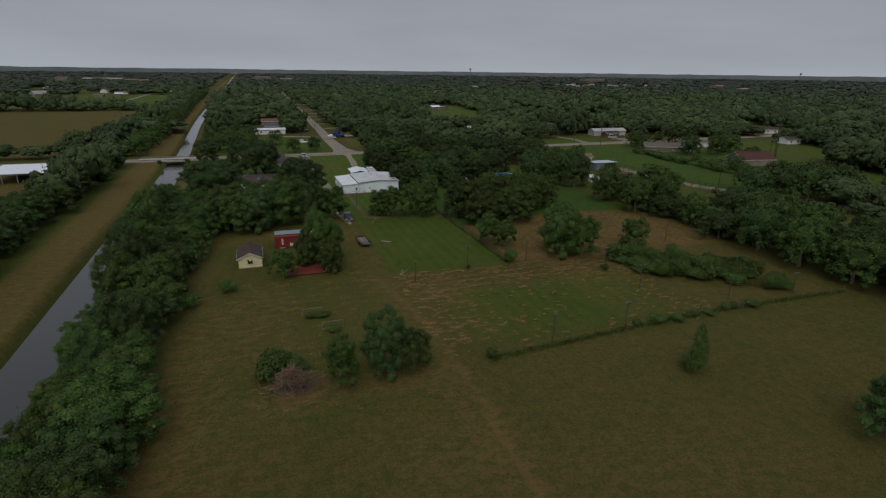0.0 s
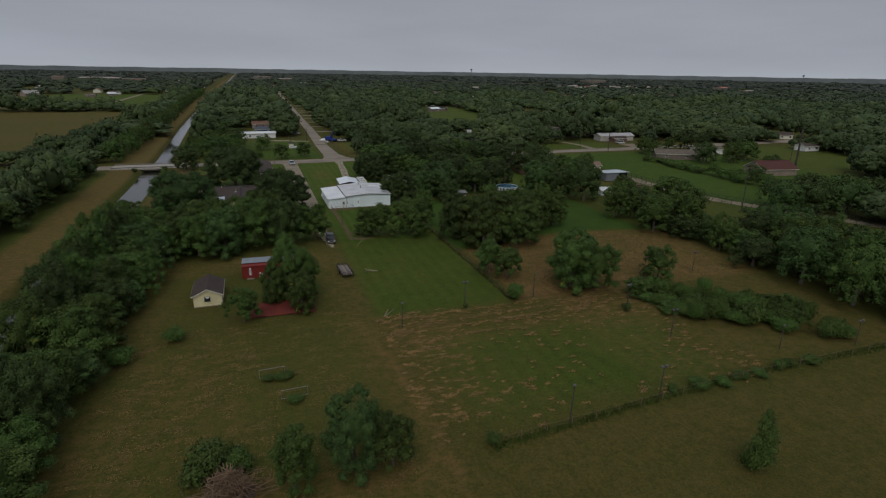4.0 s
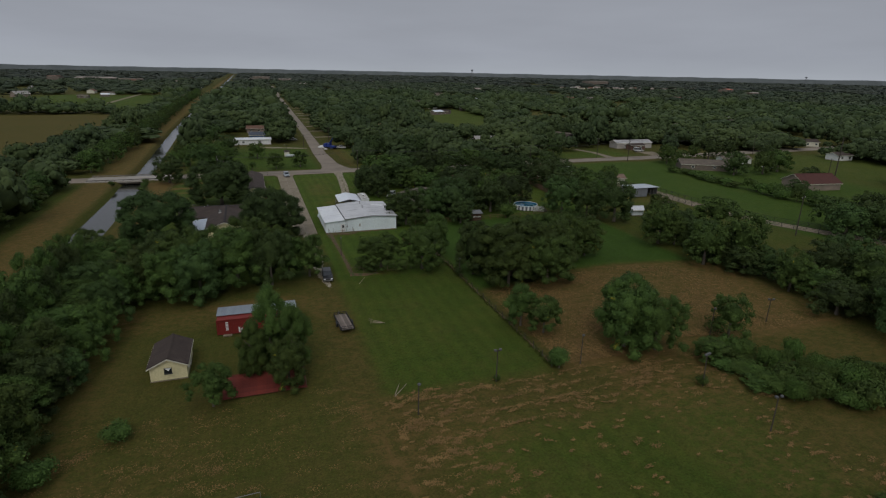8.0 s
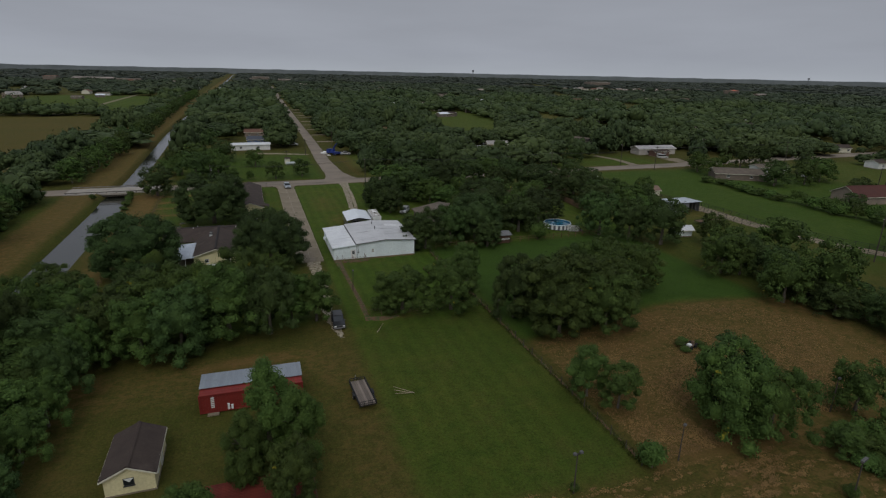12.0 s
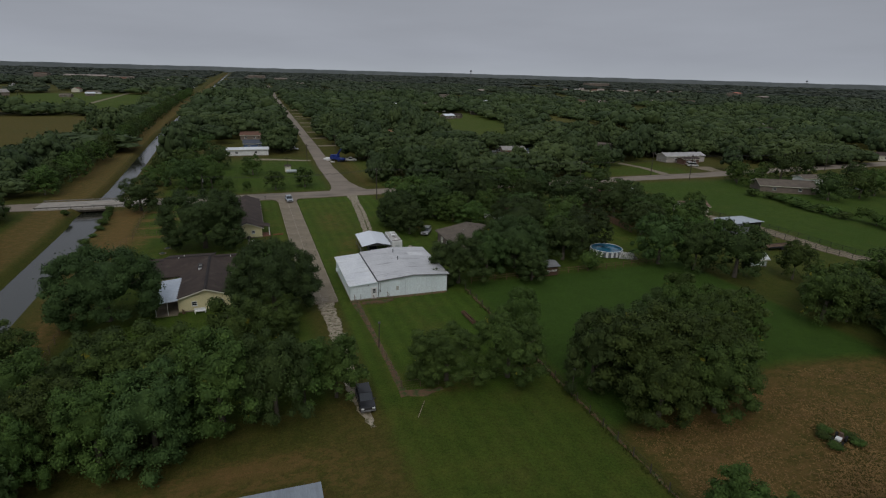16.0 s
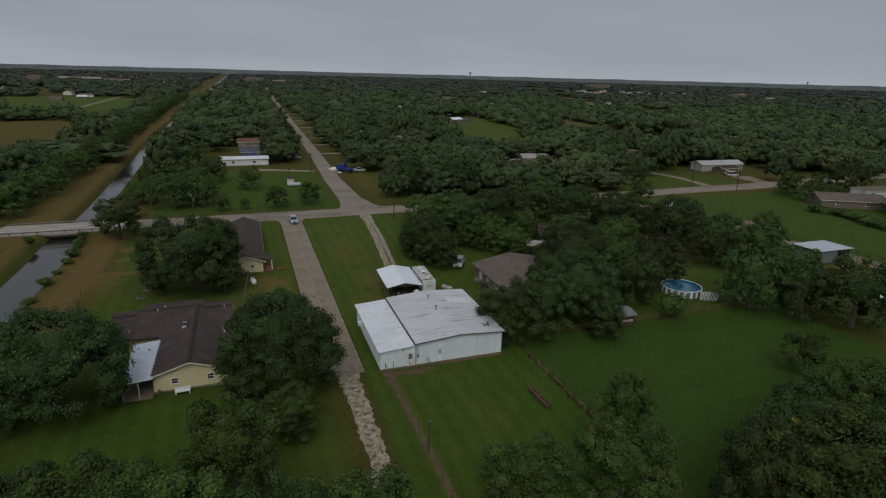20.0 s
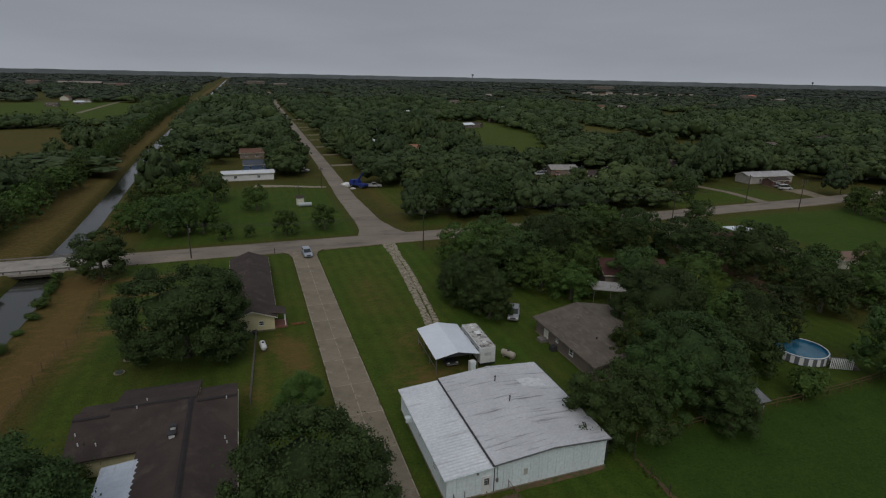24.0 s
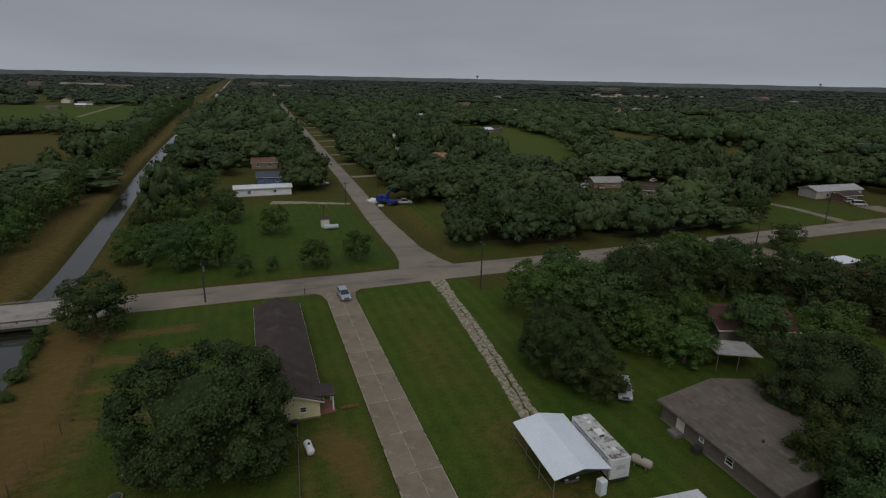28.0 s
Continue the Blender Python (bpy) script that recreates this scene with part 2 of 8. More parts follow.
def ball(c, r, bm=None, sub=2, scale=(1, 1, 1)):
    bm = bm or bmesh.new()
    bmesh.ops.create_icosphere(bm, subdivisions=sub, radius=r, matrix=Matrix.Translation(c) @ Matrix.Diagonal((*scale, 1)))
    return bm


def prism(profile, x0, x1, bm=None, axis="x"):
    """A profile of (along, up) drawn out from x0 to x1; axis: along which it is drawn."""
    bm = bm or bmesh.new()
    put = (lambda s, a, u: (s, a, u)) if axis == "x" else (lambda s, a, u: (a, s, u))
    p = [bm.verts.new(put(x0, a, u)) for a, u in profile]
    q = [bm.verts.new(put(x1, a, u)) for a, u in profile]
    bm.faces.new(p)
    bm.faces.new(q[::-1])
    for i in range(len(p)):
        j = (i + 1) % len(p)
        bm.faces.new((p[j], p[i], q[i], q[j]))
    bmesh.ops.recalc_face_normals(bm, faces=bm.faces)
    return bm


def slab(corners, t, bm=None):
    """A flat plate with the given upper corners, t thick."""
    bm = bm or bmesh.new()
    top = [bm.verts.new(c) for c in corners]
    low = [bm.verts.new((c[0], c[1], c[2] - t)) for c in corners]
    bm.faces.new(top)
    bm.faces.new(low[::-1])
    for i in range(len(top)):
        j = (i + 1) % len(top)
        bm.faces.new((top[j], top[i], low[i], low[j]))
    bmesh.ops.recalc_face_normals(bm, faces=bm.faces)
    return bm


def raw_mesh(name, verts, quads, material, smooth=False):
    me = bpy.data.meshes.new(name)
    verts, quads = np.asarray(verts, np.float32), np.asarray(quads, np.int32)
    k = quads.shape[1]
    me.vertices.add(len(verts))
    me.vertices.foreach_set("co", verts.ravel())
    me.loops.add(quads.size)
    me.loops.foreach_set("vertex_index", quads.ravel())
    me.polygons.add(len(quads))
    me.polygons.foreach_set("loop_start", np.arange(0, quads.size, k, dtype=np.int32))
    if smooth:
        me.polygons.foreach_set("use_smooth", np.ones(len(quads), bool))
    me.update(calc_edges=True)
    me.materials.append(material)
    return me

# ---- ground ----
def canal_x(y):
    """Centre line of the canal; past the bridge it bears slightly west."""
    y = np.asarray(y, float)
    near = -40.7 + 0.8 * np.clip((y - 150) / 40, 0, 1) * np.clip((262 - y) / 12, 0, 1) + 0.3 * np.clip((y - 262) / 30, 0, 1)
    return near - 0.034 * np.clip(y - 300, 0, 145) - 0.018 * np.clip(y - 445, 0, 85) - 0.0068 * np.maximum(y - 530, 0)


def canal_half(y):
    return 4.6 - 0.8 * np.clip((np.asarray(y, float) - 262) / 30, 0, 1)


def soft_box(x, y, x0, x1, y0, y1, s=1.5):
    f = lambda v: np.clip(v / s + 0.5, 0, 1)  # noqa: E731
    return f(x - x0) * f(x1 - x) * f(y - y0) * f(y1 - y)


def soft_spot(x, y, cx, cy, rx, ry):
    return np.clip(1.35 - np.hypot((x - cx) / rx, (y - cy) / ry), 0, 1)


OLIVE_FIELD = [(118, 405), (139, 560), (168, 640), (222, 640), (204, 500), (150, 388)]
TAN_FIELD = [(204, 372), (232, 470), (254, 625), (292, 640), (298, 517), (262, 378)]


def lush_at(x, y):
    """How green and mown the grass is."""
    v = 0.62 * soft_box(x, y, 15, 39.4, 103.5, 147) + 0.55 * soft_box(x, y, 20, 58, 72, 94, 8)
    v += 0.92 * soft_box(x, y, 15.4, 40, 147, 268) + 0.85 * soft_box(x, y, -25, 9.9, 150, 268, 3)
    edge = 137 + 3.5 * np.sin((x - 52) / 14)
    v += 0.85 * soft_box(x, y, 40, 94, 100, 184) * np.clip((y - edge) / 1.2, 0, 1)
    v += 0.75 * soft_box(x, y, 40, 99, 184, 262, 3) + 0.8 * soft_box(x, y, -24, 28, 280, 350, 3)
    v += 0.6 * soft_box(x, y, 232, 330, 150, 268, 8) + 0.85 * soft_box(x, y, 140, 232, 140, 268, 4) + 0.35 * soft_box(x, y, 96, 137, 140, 200, 6)
    v += 0.8 * soft_box(x, y, 118, 136, 212, 268, 4) + 0.6 * soft_box(x, y, 44, 56, 283, 345, 3) + 0.7 * soft_box(x, y, 130, 190, 284, 310, 3)
    v += 0.75 * soft_box(x, y, -260, -84, 670, 960, 12) + 0.75 * soft_box(x, y, 110, 226, 380, 650, 10) + 0.3 * soft_box(x, y, 226, 310, 380, 650, 10)
    v += 0.25 * soft_box(x, y, -60, -30, -40, 264, 2) * (np.abs(x + 40.7) < 4.6) + 0.45 * soft_box(x, y, -62, -54.5, -40, 264, 2)
    v += 0.12 * soft_box(x, y, -24, 10, 106, 150, 4) + 0.2 * soft_box(x, y, -24, 12, 60, 106, 6)
    return np.clip(v, 0, 1)


def dry_at(x, y):
    """How much cut hay and dry grass lies on it."""
    edge = 137 + 3.5 * np.sin((x - 52) / 14)
    ring = np.hypot(x - 57, (y - 108) / 0.9)
    v = (0.80 + 0.12 * np.sin(ring * 2.7) + 0.10 * np.sin(x / 6.5 + 1.5 * np.sin(y / 8.0))) * soft_box(x, y, 41, 98, 103, 150, 2) * np.clip((edge - y) / 1.2, 0, 1)
    v += 0.34 * soft_box(x, y, 15, 62, 91, 104, 5) + 0.34 * soft_box(x, y, 14, 27, 73, 101, 7) + 0.4 * soft_box(x, y, 46, 96, 72, 104, 4)
    v += 0.3 * soft_spot(x, y, -15, 88, 10, 16) + 0.5 * soft_spot(x, y, -22, 66, 5, 18) + 0.8 * soft_spot(x, y, -6.5, 67, 5, 4) + 0.65 * soft_spot(x, y, 6, 66, 8, 3)
    v += 0.22 * soft_box(x, y, -24, 100, -40, 70, 4) + 0.3 * soft_spot(x, y, -17, 45, 9, 26) + 0.25 * soft_spot(x, y, 30, 40, 14, 9) + 0.3 * soft_spot(x, y, 8, 50, 8, 10) + 0.14 * soft_box(x, y, -24, 15, 70, 140, 4) + 0.3 * soft_box(x, y, -25, -18, 98, 150, 5)
    v += 0.26 * soft_box(x, y, 8.6, 15.6, 84, 150, 4) + 0.24 * soft_box(x, y, 11, 16, -40, 84, 3) + 0.4 * soft_box(x, y, -24, 10, 132, 142, 4)
    v += 0.85 * soft_box(x, y, -55.5, -45.4, -40, 270, 2) + 0.8 * soft_box(x - canal_x(y), y, -15, -4, 270, 4200, 3) + 0.3 * soft_box(x, y, -34, -26, 196, 268, 4) + 0.5 * soft_box(x, y, -36, -29, 283, 470, 3)
    v += 0.38 * soft_box(x, y, -400, -84, 290, 600, 6) + 0.5 * soft_box(x, y, -130, -70, 180, 262, 6)
    v += 0.14 * soft_box(x, y, 17, 31, 190, 262, 8) + 0.06 * soft_box(x, y, -24, 9, 184, 262, 6)
    trail = 13.9 + 0.9 * np.sin((y - 45) / 16) - 0.075 * np.maximum(y - 80, 0)
    v += 0.5 * np.exp(-((x - trail) / 0.65) ** 2) * soft_box(x, y, 0, 30, 26, 104, 6)
    v += 0.7 * soft_spot(x, y, -30, 259, 5, 5) + 0.62 * soft_box(x, y, -35, -27.0, 218, 263, 3) + 0.6 * (np.exp(-((x + 28.2 - 0.6 * np.sin(y / 9)) / 0.7) ** 2) + np.exp(-((x + 30.4 - 0.6 * np.sin(y / 9)) / 0.7) ** 2)) * soft_box(x, y, -36, -24, 150, 262, 4) + 0.6 * soft_box(x, y, -33, -28.5, 150, 218, 3) + 0.8 * soft_spot(x, y, -24.5, 230, 3.0, 10) + 0.35 * soft_box(x, y, 6.8, 8.8, 200, 222, 2)
    v += 0.7 * soft_spot(x, y, 45, 226, 2.6, 4)
    for gy_ in (233.6, 242.0, 250.0, 258.8):
        v += 1.3 * soft_box(x, y, -26, -12, gy_ - 1.3, gy_ + 0.9, 1.4)
    v += 0.6 * soft_box(x, y, 0.5, 2.2, 205, 224, 2) + 0.6 * soft_spot(x, y, 27, 205, 5, 4)
    v += 0.45 * soft_box(x, y, 41.5, 47, 284, 345, 2) + 1.1 * soft_spot(x, y, 6.4, 216, 2.2, 7) + 0.9 * soft_spot(x, y, 4.5, 221, 2.0, 5) + 0.7 * soft_spot(x, y, -1.2, 207.6, 2.2, 3) + 0.8 * soft_spot(x, y, -1, 140, 8, 2) + 0.4 * soft_spot(x, y, 22, 238, 4, 9) + 0.5 * soft_spot(x, y, 25, 216, 4, 6) + 0.5 * soft_spot(x, y, 22, 205, 4, 5) + 0.5 * soft_spot(x, y, 130, 196, 12, 5)
    v += 0.6 * soft_spot(x, y, 26, 149.3, 4, 1.4) + 0.5 * soft_box(x, y, 18.2, 19.4, 150, 181, 1) + 0.5 * soft_spot(x, y, 21, 180, 4, 1.6)
    v += 0.1 * soft_box(x, y, 110, 226, 380, 650, 10) + 0.35 * soft_box(x, y, 226, 310, 380, 650, 10) + 0.08 * soft_box(x, y, 225, 320, 150, 268, 8)
    v += 0.15 * soft_box(x, y, 236, 330, 286, 330, 8)
    return np.clip(v, 0, 1)


def deep_at(x, y):
    """Where the grass is uncut and deep green."""
    edge = 137 + 3.5 * np.sin((x - 52) / 14)
    v = soft_box(x, y, 41, 94, 100, 184, 2) * np.clip((y - edge) / 1.5, 0, 1) + 0.5 * soft_box(x, y, 140, 232, 140, 268, 6)
    v += 0.45 * soft_box(x, y, -24, -6, 225, 262, 6) + 0.35 * soft_box(x, y, -24, 28, 282, 350, 6)
    return np.clip(v, 0, 1)


def steps(*runs):
    out = []
    for a, b, s in runs:
        out += list(np.arange(a, b - 1e-6, s))
    return np.array(out + [runs[-1][1]])


xs = steps((-4900, -700, 600), (-700, -100, 20), (-100, -58, 3), (-58, -28, 0.8), (-28, 60, 1.0), (60, 150, 1.5), (150, 450, 12), (450, 1000, 50), (1000, 4900, 600))
ys = steps((-4900, -200, 600), (-200, -20, 20), (-20, 30, 3), (30, 300, 1.5), (300, 900, 10), (900, 1600, 50), (1600, 4900, 300))
gx, gy = np.meshgrid(xs, ys)
near_canal = np.clip(1 - np.abs(gx + 43) / 60, 0, 1)
gx = gx + (canal_x(gy) + 40.7) * np.where(np.abs(gx + 43) < 16, 1, near_canal)
gz = np.zeros_like(gx)
d = np.abs(gx - canal_x(gy))
d = d + 4.6 - canal_half(gy)
gz = np.where(d < 5.3, -3 + np.clip(d - 2.0, 0, 3.2) / 3.2 * 3, 0.0)
fan = np.clip((np.hypot(gx, gy) - 400) / 400, 0, 1)
gz += np.where(d > 7, 0.10 * np.sin(gx * 0.11) * np.sin(gy * 0.083 + 1) - 0.10, 0) * (1 - fan)
nx, ny = len(xs), len(ys)
idx = np.arange(nx * ny).reshape(ny, nx)
quads = np.stack([idx[:-1, :-1], idx[:-1, 1:], idx[1:, 1:], idx[1:, :-1]], -1).reshape(-1, 4)

grass = bpy.data.materials.new("pasture_and_lawn")
n, l, p = nodes_of(grass)
att = {}
for key in ("lush", "dry", "deep"):
    a = n.new("ShaderNodeAttribute")
    a.attribute_name = key
    att[key] = a.outputs["Fac"]


def math_node(n, l, op, a, b):
    x = n.new("ShaderNodeMath")
    x.operation = op
    for k, v in enumerate((a, b)):
        if hasattr(v, "is_linked"):
            l.new(v, x.inputs[k])
        else:
            x.inputs[k].default_value = v
    x.use_clamp = True
    return x.outputs[0]


blotch, mottle, grain = noise_of(n, l, 0.045, 5, 0.35, 0.65), noise_of(n, l, 0.28, 8, 0.36, 0.66, rough=0.75), noise_of(n, l, 3.7, 7, 0.34, 0.66, rough=0.8)
hay_n = noise_of(n, l, 0.55, 10, 0.47, 0.58, (1.0, 1.5, 1.0), rough=0.82)
base = mixed(n, l, "MIX", blotch, (0.054, 0.060, 0.0105), (0.073, 0.066, 0.014))
base = mixed(n, l, "MIX", mottle, base, (0.043, 0.057, 0.009))
broad = noise_of(n, l, 0.017, 5, 0.38, 0.62, rough=0.65)
base = mixed(n, l, "MIX", math_node(n, l, "MULTIPLY", broad, 0.45), base, (0.088, 0.066, 0.019))
tuft = noise_of(n, l, 0.9, 9, 0.42, 0.62, rough=0.78)
base = mixed(n, l, "MIX", math_node(n, l, "MULTIPLY", tuft, 0.6), base, (0.033, 0.048, 0.008))
speck = noise_of(n, l, 2.1, 9, 0.56, 0.66, (1.0, 0.7, 1.0), rough=0.8)
base = mixed(n, l, "MIX", math_node(n, l, "MULTIPLY", speck, 0.5), base, (0.15, 0.112, 0.04))
lawn = mixed(n, l, "MIX", blotch, (0.055, 0.100, 0.012), (0.086, 0.116, 0.017))
lawn = mixed(n, l, "MIX", mottle, lawn, (0.040, 0.077, 0.0095))
wave = n.new("ShaderNodeTexWave")
wave.inputs["Scale"].default_value, wave.inputs["Distortion"].default_value = 0.125, 1.2
wave.inputs["Detail Scale"].default_value, wave.inputs["Detail"].default_value = 0.3, 1.0
c = n.new("ShaderNodeTexCoord")
l.new(c.outputs["Object"], wave.inputs["Vector"])
stripe = n.new("ShaderNodeMapRange")
stripe.inputs["To Min"].default_value, stripe.inputs["To Max"].default_value = 0.90, 1.08
l.new(wave.outputs["Fac"], stripe.inputs["Value"])
lawn = mixed(n, l, "MIX", math_node(n, l, "MULTIPLY", tuft, 0.22), lawn, (0.032, 0.062, 0.008))
lawn = mixed(n, l, "MULTIPLY", 1.0, lawn, stripe.outputs[0])
col = mixed(n, l, "MIX", math_node(n, l, "MULTIPLY", att["lush"], math_node(n, l, "ADD", mottle, 0.72)), base, lawn)
rank = mixed(n, l, "MIX", mottle, (0.042, 0.082, 0.0122), (0.032, 0.062, 0.0096))
col = mixed(n, l, "MIX", att["deep"], col, rank)
thin_grass = noise_of(n, l, 0.085, 8, 0.53, 0.72, rough=0.7)
col = mixed(n, l, "MIX", math_node(n, l, "MULTIPLY", thin_grass, math_node(n, l, "SUBTRACT", 0.42, math_node(n, l, "MULTIPLY", att["deep"], 0.4))), col, (0.098, 0.078, 0.024))
straw = mixed(n, l, "MIX", grain, (0.200, 0.122, 0.045), (0.115, 0.074, 0.026))
streak = noise_of(n, l, 1.6, 6, 0.42, 0.62, (1.0, 0.22, 1.0), rough=0.8)
cover = math_node(n, l, "MULTIPLY", att["dry"], math_node(n, l, "ADD", hay_n, 0.22))
cover = math_node(n, l, "MAXIMUM", cover, math_node(n, l, "MULTIPLY", math_node(n, l, "SUBTRACT", att["dry"], 0.7), 2.2))
col = mixed(n, l, "MIX", math_node(n, l, "MULTIPLY", math_node(n, l, "MULTIPLY", streak, 0.24), math_node(n, l, "SUBTRACT", 0.75, att["lush"])), col, (0.150, 0.108, 0.034))
col = mixed(n, l, "MIX", cover, col, straw)
shade = n.new("ShaderNodeMapRange")
shade.inputs["To Min"].default_value, shade.inputs["To Max"].default_value = 0.62, 1.36
l.new(grain, shade.inputs["Value"])
col = mixed(n, l, "MULTIPLY", 1.0, col, shade.outputs[0])
l.new(col, p.inputs["Base Color"])
p.inputs["Roughness"].default_value, p.inputs["Specular IOR Level"].default_value = 0.95, 0.1
bp = n.new("ShaderNodeBump")
bp.inputs["Strength"].default_value, bp.inputs["Distance"].default_value = 0.6, 0.15
l.new(grain, bp.inputs["Height"])
l.new(bp.outputs[0], p.inputs["Normal"])

me = raw_mesh("ground", np.stack([gx, gy, gz], -1).reshape(-1, 3), quads, grass, True)
for key, fn in (("lush", lush_at), ("dry", dry_at), ("deep", deep_at)):
    a = me.attributes.new(key, "FLOAT", "POINT")
    a.data.foreach_set("value", fn(gx, gy).ravel().astype(np.float32))
tagged(new("ground", me), "flat pasture, mown lawns and dry cut hay", "ground", kind="structure")

# water of the drainage canal
wm = bpy.data.materials.new("canal_water")
n, l, p = nodes_of(wm)
p.inputs["Base Color"].default_value = (0.020, 0.022, 0.016, 1)
p.inputs["Roughness"].default_value, p.inputs["Specular IOR Level"].default_value = 0.10, 0.5
bp = n.new("ShaderNodeBump")
bp.inputs["Strength"].default_value, bp.inputs["Distance"].default_value = 0.12, 0.05
l.new(noise_of(n, l, 0.9, 4, 0.3, 0.7), bp.inputs["Height"])
l.new(bp.outputs[0], p.inputs["Normal"])
wy = steps((-400, 240, 40), (240, 560, 8), (560, 4400, 80))
wx = canal_x(wy)
wh = canal_half(wy)
wv = np.concatenate([np.stack([wx - wh, wy, 0 * wy - 1.5], -1), np.stack([wx + wh, wy, 0 * wy - 1.5], -1)])
k = len(wy)
wq = [(i, i + k, i + k + 1, i + 1) for i in range(k - 1)]
tagged(new("canal_water", raw_mesh("canal_water", wv, wq, wm)), "still grey-brown drainage canal water", "canal", kind="structure")


# ---- roads ----
def strip(name, line, material, z=0.03, label="", category="road", rough_edge=0.0, seg=3.0):
    """A road laid along (x, y, half width) stations."""
    pts = []
    for (x0, y0, w0), (x1, y1, w1) in zip(line, line[1:]):
        m = max(1, int(math.hypot(x1 - x0, y1 - y0) / seg))
        pts += [(x0 + (x1 - x0) * i / m, y0 + (y1 - y0) * i / m, w0 + (w1 - w0) * i / m) for i in range(m)]
    pts.append(line[-1])
    rnd = random.Random(len(pts))
    bm = bmesh.new()
    rows = []
    for i, (x, y, w) in enumerate(pts):
        a, b = pts[max(i - 1, 0)], pts[min(i + 1, len(pts) - 1)]
        t = Vector((b[0] - a[0], b[1] - a[1])).normalized()
        u = Vector((t.y, -t.x))
        wl_, wr = w + rnd.uniform(-1, 1) * rough_edge, w + rnd.uniform(-1, 1) * rough_edge
        rows.append([bm.verts.new((x + u.x * s, y + u.y * s, zz)) for s, zz in ((-wl_ - 0.15, z - 0.25), (-wl_, z), (0, z + 0.03), (wr, z), (wr + 0.15, z - 0.25))])
    for r, q in zip(rows, rows[1:]):
        for i in range(4):
            bm.faces.new((r[i], r[i + 1], q[i + 1], q[i]))
    ob = part(name, bm, material)
    return tagged(ob, label, category, kind="structure")


strip("road", [(-62, 272.3, 4.6), (-400, 262, 4.2)], ROADTOP, 0.02, "worn two-lane county road crossing the canal", rough_edge=0.15)
strip("road", [(-62, 272.4, 4.5), (-20, 272.6, 4.5), (60, 273.6, 4.3), (190, 278.7, 4.4), (320, 288, 4.7), (900, 330, 4.5)], ROADTOP, 0.05, "worn two-lane county road crossing the canal", rough_edge=0.12)
strip("road", [(34.2, 276.5, 6.8), (33.9, 283, 4.9), (33.5, 292, 3.6), (33.2, 326, 3.1), (35.4, 400, 2.8), (38.6, 570, 2.6), (45, 880, 2.6), (60, 1500, 3.0)], ROADTOP, 0.035, "worn residential side road between lawns", rough_edge=0.12)
strip("gravel_drive", [(33.6, 268.8, 1.7), (33.4, 264, 1.4), (33.1, 259, 1.1)], GRAVEL, 0.018, "pale crushed-stone drive widening at the road", "driveway", 0.25, 1.0)
for off, wide, z in ((-0.62, 0.66, 0.014), (0.80, 0.46, 0.016)):
    strip("gravel_drive", [(33.2 + off * 0.8, 260.5, wide), (32.8 + off, 254, wide), (32.3 + off, 247, wide * 1.05), (30.9 + off, 233, wide), (29.4 + off, 220, wide * 0.9), (28.9 + off, 213.5, 0.25)], GRAVEL, z, "pale crushed-stone wheel track with grass beside it", "driveway", 0.15, 0.5)
strip("gravel_drive", [(13.1, 181.4, 1.35), (13.3, 174, 1.15), (13.2, 163, 1.05), (12.6, 153, 0.9), (13.2, 147, 0.7), (13.5, 143.5, 0.25)], GRAVEL, 0.012, "broken concrete and gravel track", "driveway", 0.25, 0.6)
YARD_DIRT = mat("yard_dirt", (0.150, 0.088, 0.050), (0.105, 0.066, 0.038), 0.95, big=0.6, fine=5, bump=0.4, stain=(0.050, 0.075, 0.02), stain_at=(0.46, 0.6), stain_scale=1.3)
strip("dirt_path", [(18.4, 181.0, 0.7), (18.6, 174, 0.45), (18.75, 162, 0.32), (18.8, 151, 0.36), (19.0, 148.6, 0.7)], YARD_DIRT, 0.010, "bare brown earth along the yard fence", "path", 0.08, 1.6)
strip("dirt_path", [(25.0, 180.95, 0.3), (36.0, 181.0, 0.25)], YARD_DIRT, 0.009, "bare brown earth along the workshop wall", "path", 0.1, 1.0)
strip("dirt_path", [(19.4, 179.8, 0.5), (23.0, 179.6, 0.7), (25.2, 179.9, 0.3)], YARD_DIRT, 0.014, "bare brown earth at the workshop door", "path", 0.15, 0.7)
strip("dirt_path", [(19.0, 149.4, 0.5), (21.5, 148.9, 0.7), (24.0, 149.2, 0.2)], YARD_DIRT, 0.011, "bare brown earth under the yard trees", "path", 0.25, 0.9)
strip("dirt_path", [(39.9, 106.0, 0.1), (39.9, 146.0, 0.16), (39.95, 181.0, 0.16)], YARD_DIRT, 0.008, "bare brown earth along the lawn fence", "path", 0.15, 1.1)
strip("dirt_lane", [(121, 268, 2.6), (128, 232, 2.5), (137, 204, 2.5), (137.5, 180, 2.4), (141, 160, 2.3), (150, 142, 2.2), (166, 110, 2)], LANE_DIRT, 0.012, "pale dirt farm lane between fences", "lane", 0.3, 1.2)
strip("house_drive", [(173.6, 282.5, 2.2), (174.6, 290, 1.7), (175.4, 301, 1.6), (172.5, 314, 1.6)], CONCRETE, 0.02, "pale concrete house driveway", "driveway", 0, 3)
strip("dirt_lane", [(-146.5, 765, 2.4), (-149, 900, 2.4), (-150, 1010, 2.4)], LANE_DIRT, 0.03, "pale dirt lane across a far field", "lane", 0.3, 6)
strip("house_drive", [(115, 267, 3.2), (112, 254, 3.4)], CONCRETE, 0.02, "pale concrete house driveway", "driveway", 0, 3)
